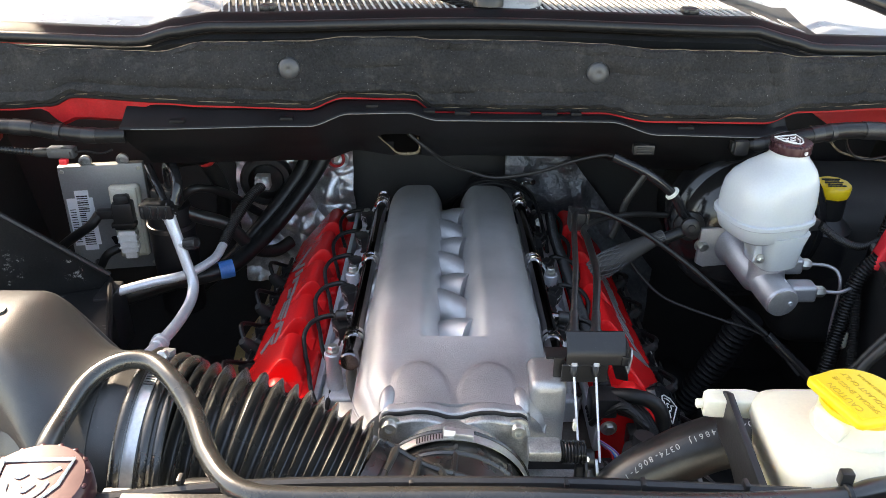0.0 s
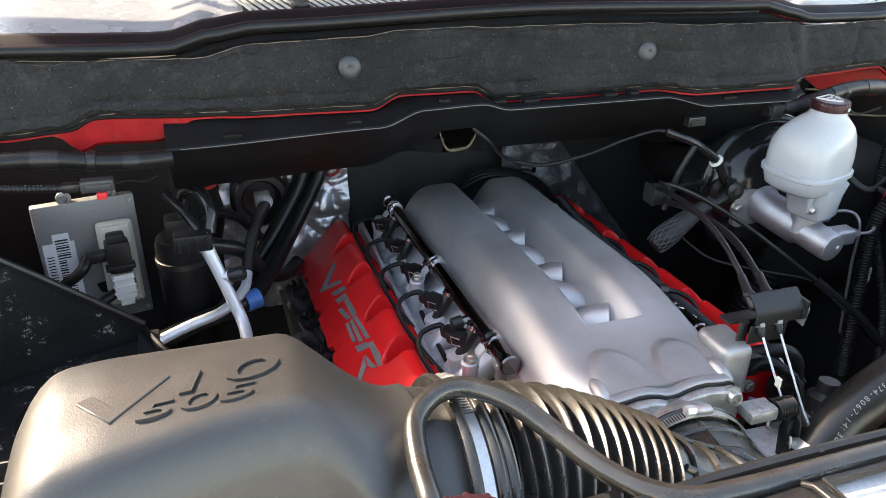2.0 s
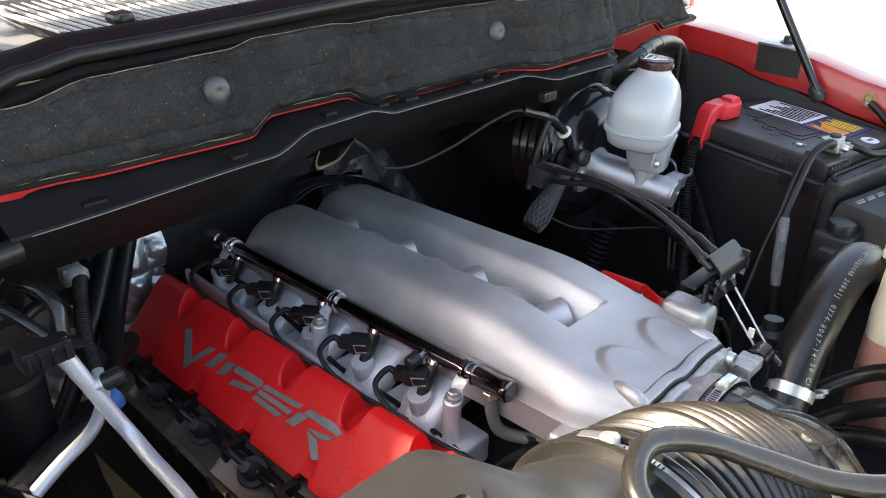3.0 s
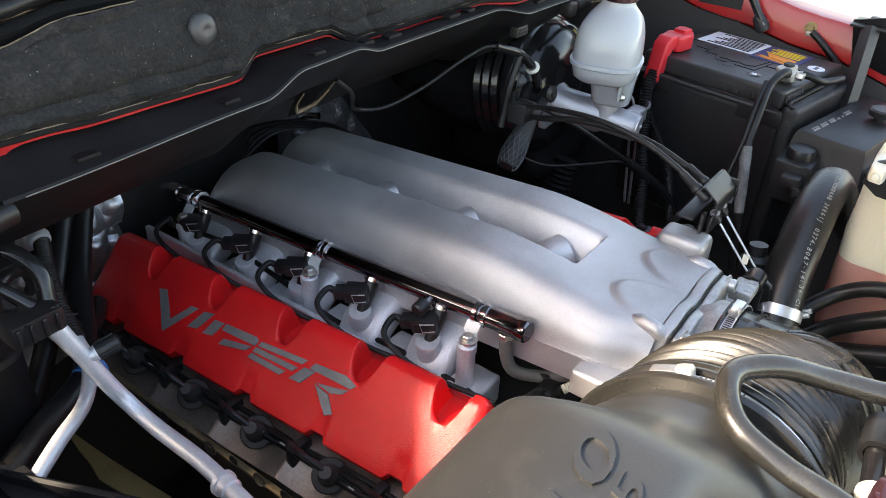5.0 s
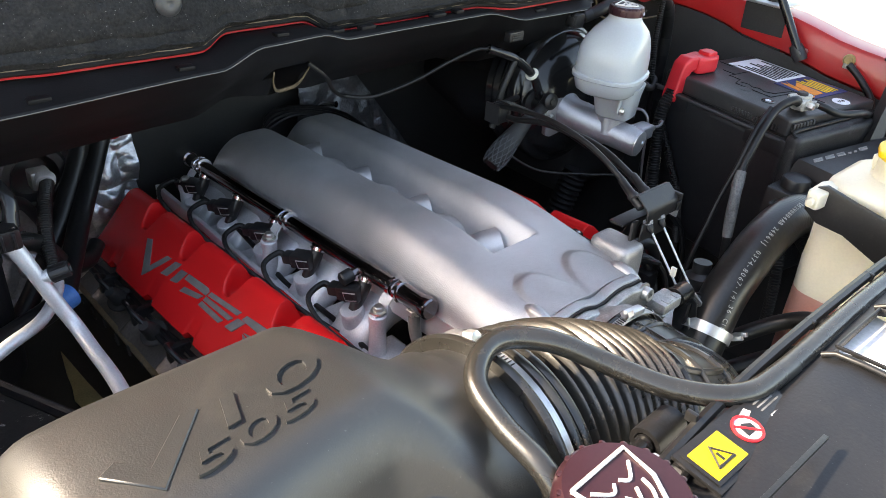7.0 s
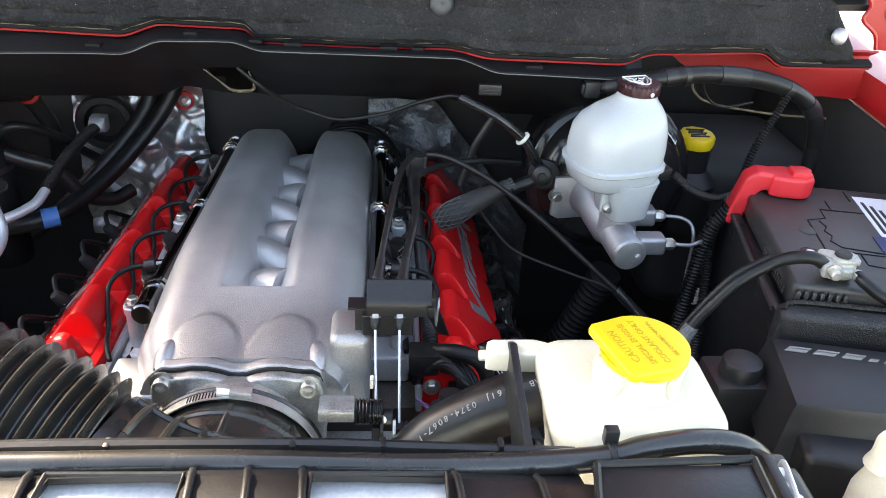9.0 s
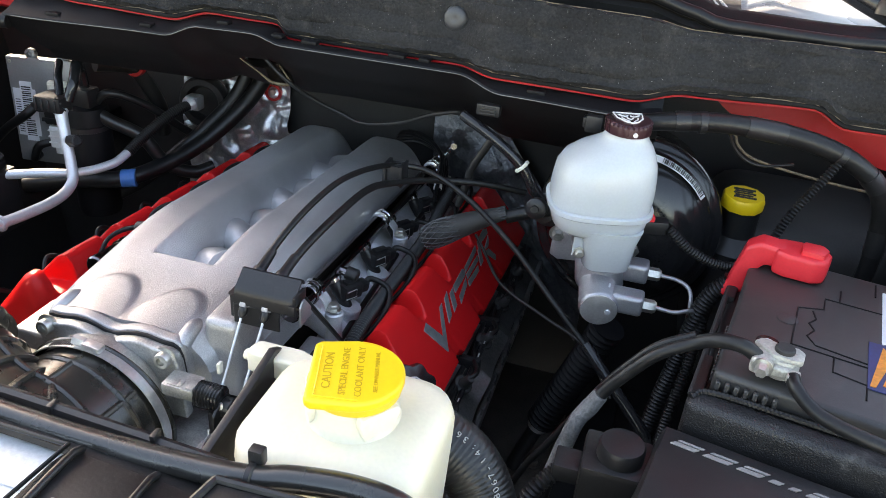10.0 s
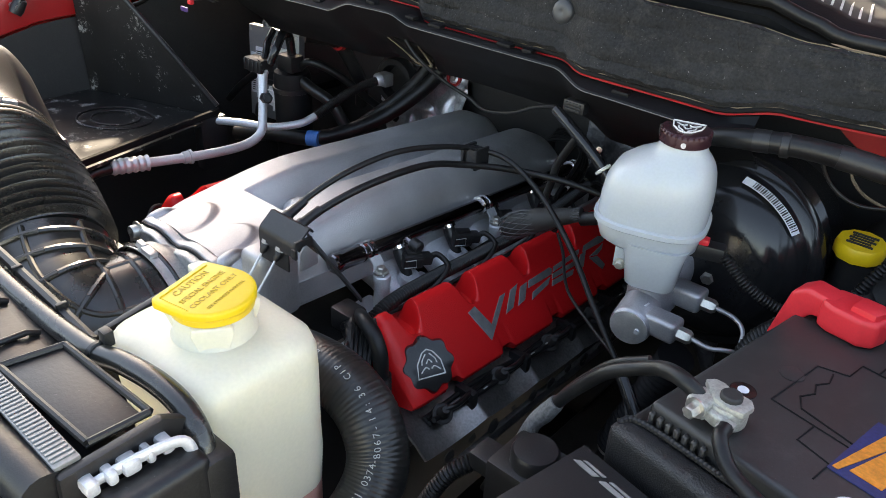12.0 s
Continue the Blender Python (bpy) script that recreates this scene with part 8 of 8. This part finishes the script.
bh = cable("breather_hose", [(0.222, 0.79, 1.122), (0.245, 0.777, 1.131), (0.267, 0.77, 1.127), (0.281, 0.767, 1.107), (0.284, 0.766, 1.075)], 0.0095, "black breather elbow hose into a corrugated sleeve", RUBBER, cat="hose", seg=18)
part("sleeve", tube([(0.284, 0.766, 1.078), (0.284, 0.767, 1.05), (0.282, 0.77, 1.0)], 0.0098, 16, 6, ribs=(0.0055, 0.003)), RUBBER, bh, "corrugated black sleeve")

for pts, r in (([(0.2, 0.625, 1.06), (0.262, 0.568, 1.108), (0.27, 0.52, 1.137), (0.275, 0.47, 1.134), (0.28, 0.43, 1.11)], 0.0105), ([(0.2, 0.63, 1.0), (0.265, 0.57, 1.045), (0.272, 0.52, 1.085), (0.275, 0.47, 1.112), (0.28, 0.43, 1.12)], 0.012), ([(0.2, 0.64, 0.98), (0.265, 0.565, 1.012), (0.272, 0.5, 1.038), (0.28, 0.43, 1.06)], 0.0145)):
    cable("coolant_hose", pts, r, "small black coolant hose in front of the tank", RUBBER, cat="hose", seg=14)
rc = Vector((0.178, 0.615, 1.108))
for dx in (-0.006, 0.006):
    part("clamp_ear", box((-0.004, -0.003, 0), (0.004, 0.003, 0.018), 0.001, Matrix.Translation(rc + Vector((0.03 + dx, -0.02, -0.012))) @ pose(0, 0, 0, 60, 20, 0)), STEEL, rh)
# raised end of the radiator support: framed recess, ribbed strip, clip and block
fr_ = thing("radiator_end_cap", "black radiator end cover with recessed panel and spring clip", "radiator cover", (0.36, 0.4, 1.28))
part("recess_panel", box((0.296, 0.384, 1.3135), (0.408, 0.4235, 1.3155), 0.0008), BLACK, fr_)
for a, b_ in (((0.292, 0.38), (0.3, 0.4235)), ((0.3, 0.4235), (0.408, 0.428)), ((0.408, 0.428), (0.406, 0.386)), ((0.406, 0.386), (0.292, 0.38))):
    part("frame_bar", tube([(*a, 1.3165), (*b_, 1.3165)], 0.0028, 8, 2), BLACK, fr_)
part("strip_bed", box((0.22, 0.361, 1.314), (0.414, 0.378, 1.3175), 0.001), STRIP, fr_, "pale ribbed strip")
for k in range(44):
    part("strip_rib", box((0.2225 + 0.0043 * k, 0.362, 1.3176), (0.2248 + 0.0043 * k, 0.377, 1.3186), 0.0004, seg=1), STRIP, fr_)
part("front_roll", tube([(0.2, 0.345, 1.306), (0.3, 0.345, 1.306), (0.416, 0.352, 1.303)], 0.016, 16, 4), BLACK, fr_)
part("end_block", box((0.424, 0.37, 1.22), (0.452, 0.444, 1.296), 0.008, seg=3), BLACK, fr_)
part("end_wall", prism([(0.355, 1.2), (0.452, 1.2), (0.452, 1.305), (0.43, 1.318), (0.36, 1.314)], 0.008, place((0.414, 0, 0), (0, 1, 0), (0, 0, 1)), 0.002), BLACK, fr_)
part("hose_seat", box((0.422, 0.436, 1.24), (0.452, 0.462, 1.288), 0.004, seg=2), BLACK, fr_)
sc_ = part("spring_clip", tube([(0.423, 0.37, 1.3), (0.427, 0.39, 1.304), (0.43, 0.41, 1.306), (0.434, 0.432, 1.305), (0.437, 0.438, 1.296), (0.438, 0.439, 1.28)], [0.003, 0.0045, 0.0045, 0.0045, 0.004, 0.002], 10, 5, squash=0.6), SILVER, fr_, "bright bent spring clip")
for y_, w_ in ((0.374, 0.009), (0.387, 0.007), (0.4, 0.012), (0.413, 0.006), (0.425, 0.009)):
    part("clip_tab", box((0.418, y_ - w_ / 2, 1.2985), (0.434, y_ + w_ / 2, 1.3085), 0.003, seg=2), SILVER, sc_)
# ties and clips that hold the hose to the support
part("hose_tie", lathe([(0.0092, 0), (0.0104, 0.0006), (0.0104, 0.004), (0.0092, 0.005)], (0.312, 0.439, 1.307), (1, 0.1, 0), 20), BLACK, ho)
part("tie_head", box((0.31, 0.444, 1.312), (0.32, 0.452, 1.325), 0.0015), BLACK, ho, "cable tie head")
for x_ in (-0.28, -0.2, -0.02, 0.1, 0.16, 0.24):
    part("bead_tab", box((x_ - 0.002, 0.444, 1.304), (x_ + 0.002, 0.453, 1.3125), 0.001), BLACK, RS)
# fitting between the steering bottle and its hose
pf = thing("steering_return_fitting", "pale corrugated sleeve and black tube on the steering bottle", "hose fitting", (-0.25, 0.465, 1.26))
part("sleeve", tube([(-0.288, 0.452, 1.262), (-0.265, 0.462, 1.263), (-0.243, 0.468, 1.265)], 0.0095, 16, 5, ribs=(0.0055, 0.0025)), IVORY, pf, "pale corrugated sleeve")
part("pipe", tube([(-0.244, 0.468, 1.265), (-0.205, 0.473, 1.268)], 0.0085, 14, 3), BLACKGLOSS, pf)
part("socket", lathe([(0.0095, 0.002), (0.0095, -0.001), (0.0135, -0.001), (0.014, 0.003), (0.014, 0.035), (0, 0.036)], (-0.208, 0.4725, 1.268), (1, 0.02, 0.04), 24), BLACK, pf)
wb = thing("washer_bottle", "cream plastic washer bottle with a rounded shoulder near the grille", "washer bottle", (0.58, 0.44, 1.05))
b = bmesh.new()
skin(b, [rrect(0.54, 0.625, 0.385, 0.498, 1.06, 0.02), rrect(0.536, 0.63, 0.38, 0.502, 1.09, 0.022), rrect(0.536, 0.63, 0.38, 0.502, 1.225, 0.022), rrect(0.54, 0.626, 0.384, 0.498, 1.248, 0.024), rrect(0.552, 0.614, 0.396, 0.486, 1.258, 0.024)])
part("body", b, TANKPL, wb, sharp=60)
part("neck", lathe([(0.014, 0), (0.011, 0.01), (0.011, 0.024), (0.009, 0.03), (0, 0.031)], (0.552, 0.483, 1.252), (0, 0, 1), 20), TANKPL, wb)
part("bracket", box((0.56, 0.24, 1.04), (0.6, 0.5, 1.065), 0.004), BLACK, wb, "black steel bracket under the bottle")

cw = thing("colour_wires", "loose black loom ends with thin coloured wires and plugs", "wiring", (0.215, 0.77, 1.1))
for k in range(5):
    a = 0.9 * k
    part("loom_loop", tube([(0.198, 0.79 + 0.008 * k, 1.075), (0.212 + 0.006 * k, 0.772, 1.11 + 0.006 * math.sin(a)), (0.236 + 0.004 * k, 0.765 - 0.006 * k, 1.12 + 0.005 * math.cos(a)), (0.252 + 0.003 * k, 0.75, 1.09), (0.256, 0.742 - 0.004 * k, 1.04)], 0.0042 - 0.0004 * (k % 2), 8, 6), RUBBER, cw)
for k, m_ in enumerate((REDPLASTIC, BLUETAPE, IVORY, PURPLE)):
    part("thin_wire", tube([(0.214, 0.768 - 0.003 * k, 1.06), (0.208 - 0.003 * k, 0.75, 1.075 + 0.003 * k), (0.216 + 0.003 * k, 0.735, 1.07), (0.222, 0.73 + 0.002 * k, 1.03)], 0.0012, 6, 6), m_, cw)
part("plug", box((0.2, 0.728, 1.03), (0.22, 0.75, 1.055), 0.003), BLACK, cw)
part("plug", box((0.226, 0.722, 1.045), (0.246, 0.74, 1.07), 0.003), BLACK, cw)
part("lock", box((0.204, 0.7262, 1.036), (0.214, 0.7295, 1.044), 0.001), REDPLASTIC, cw, "small red lock tab")
part("clamp_bolt", hexbolt((0.19, 0.69, 1.085), (0, 0, 1), 0.007, 0.012), ZINC, cw)
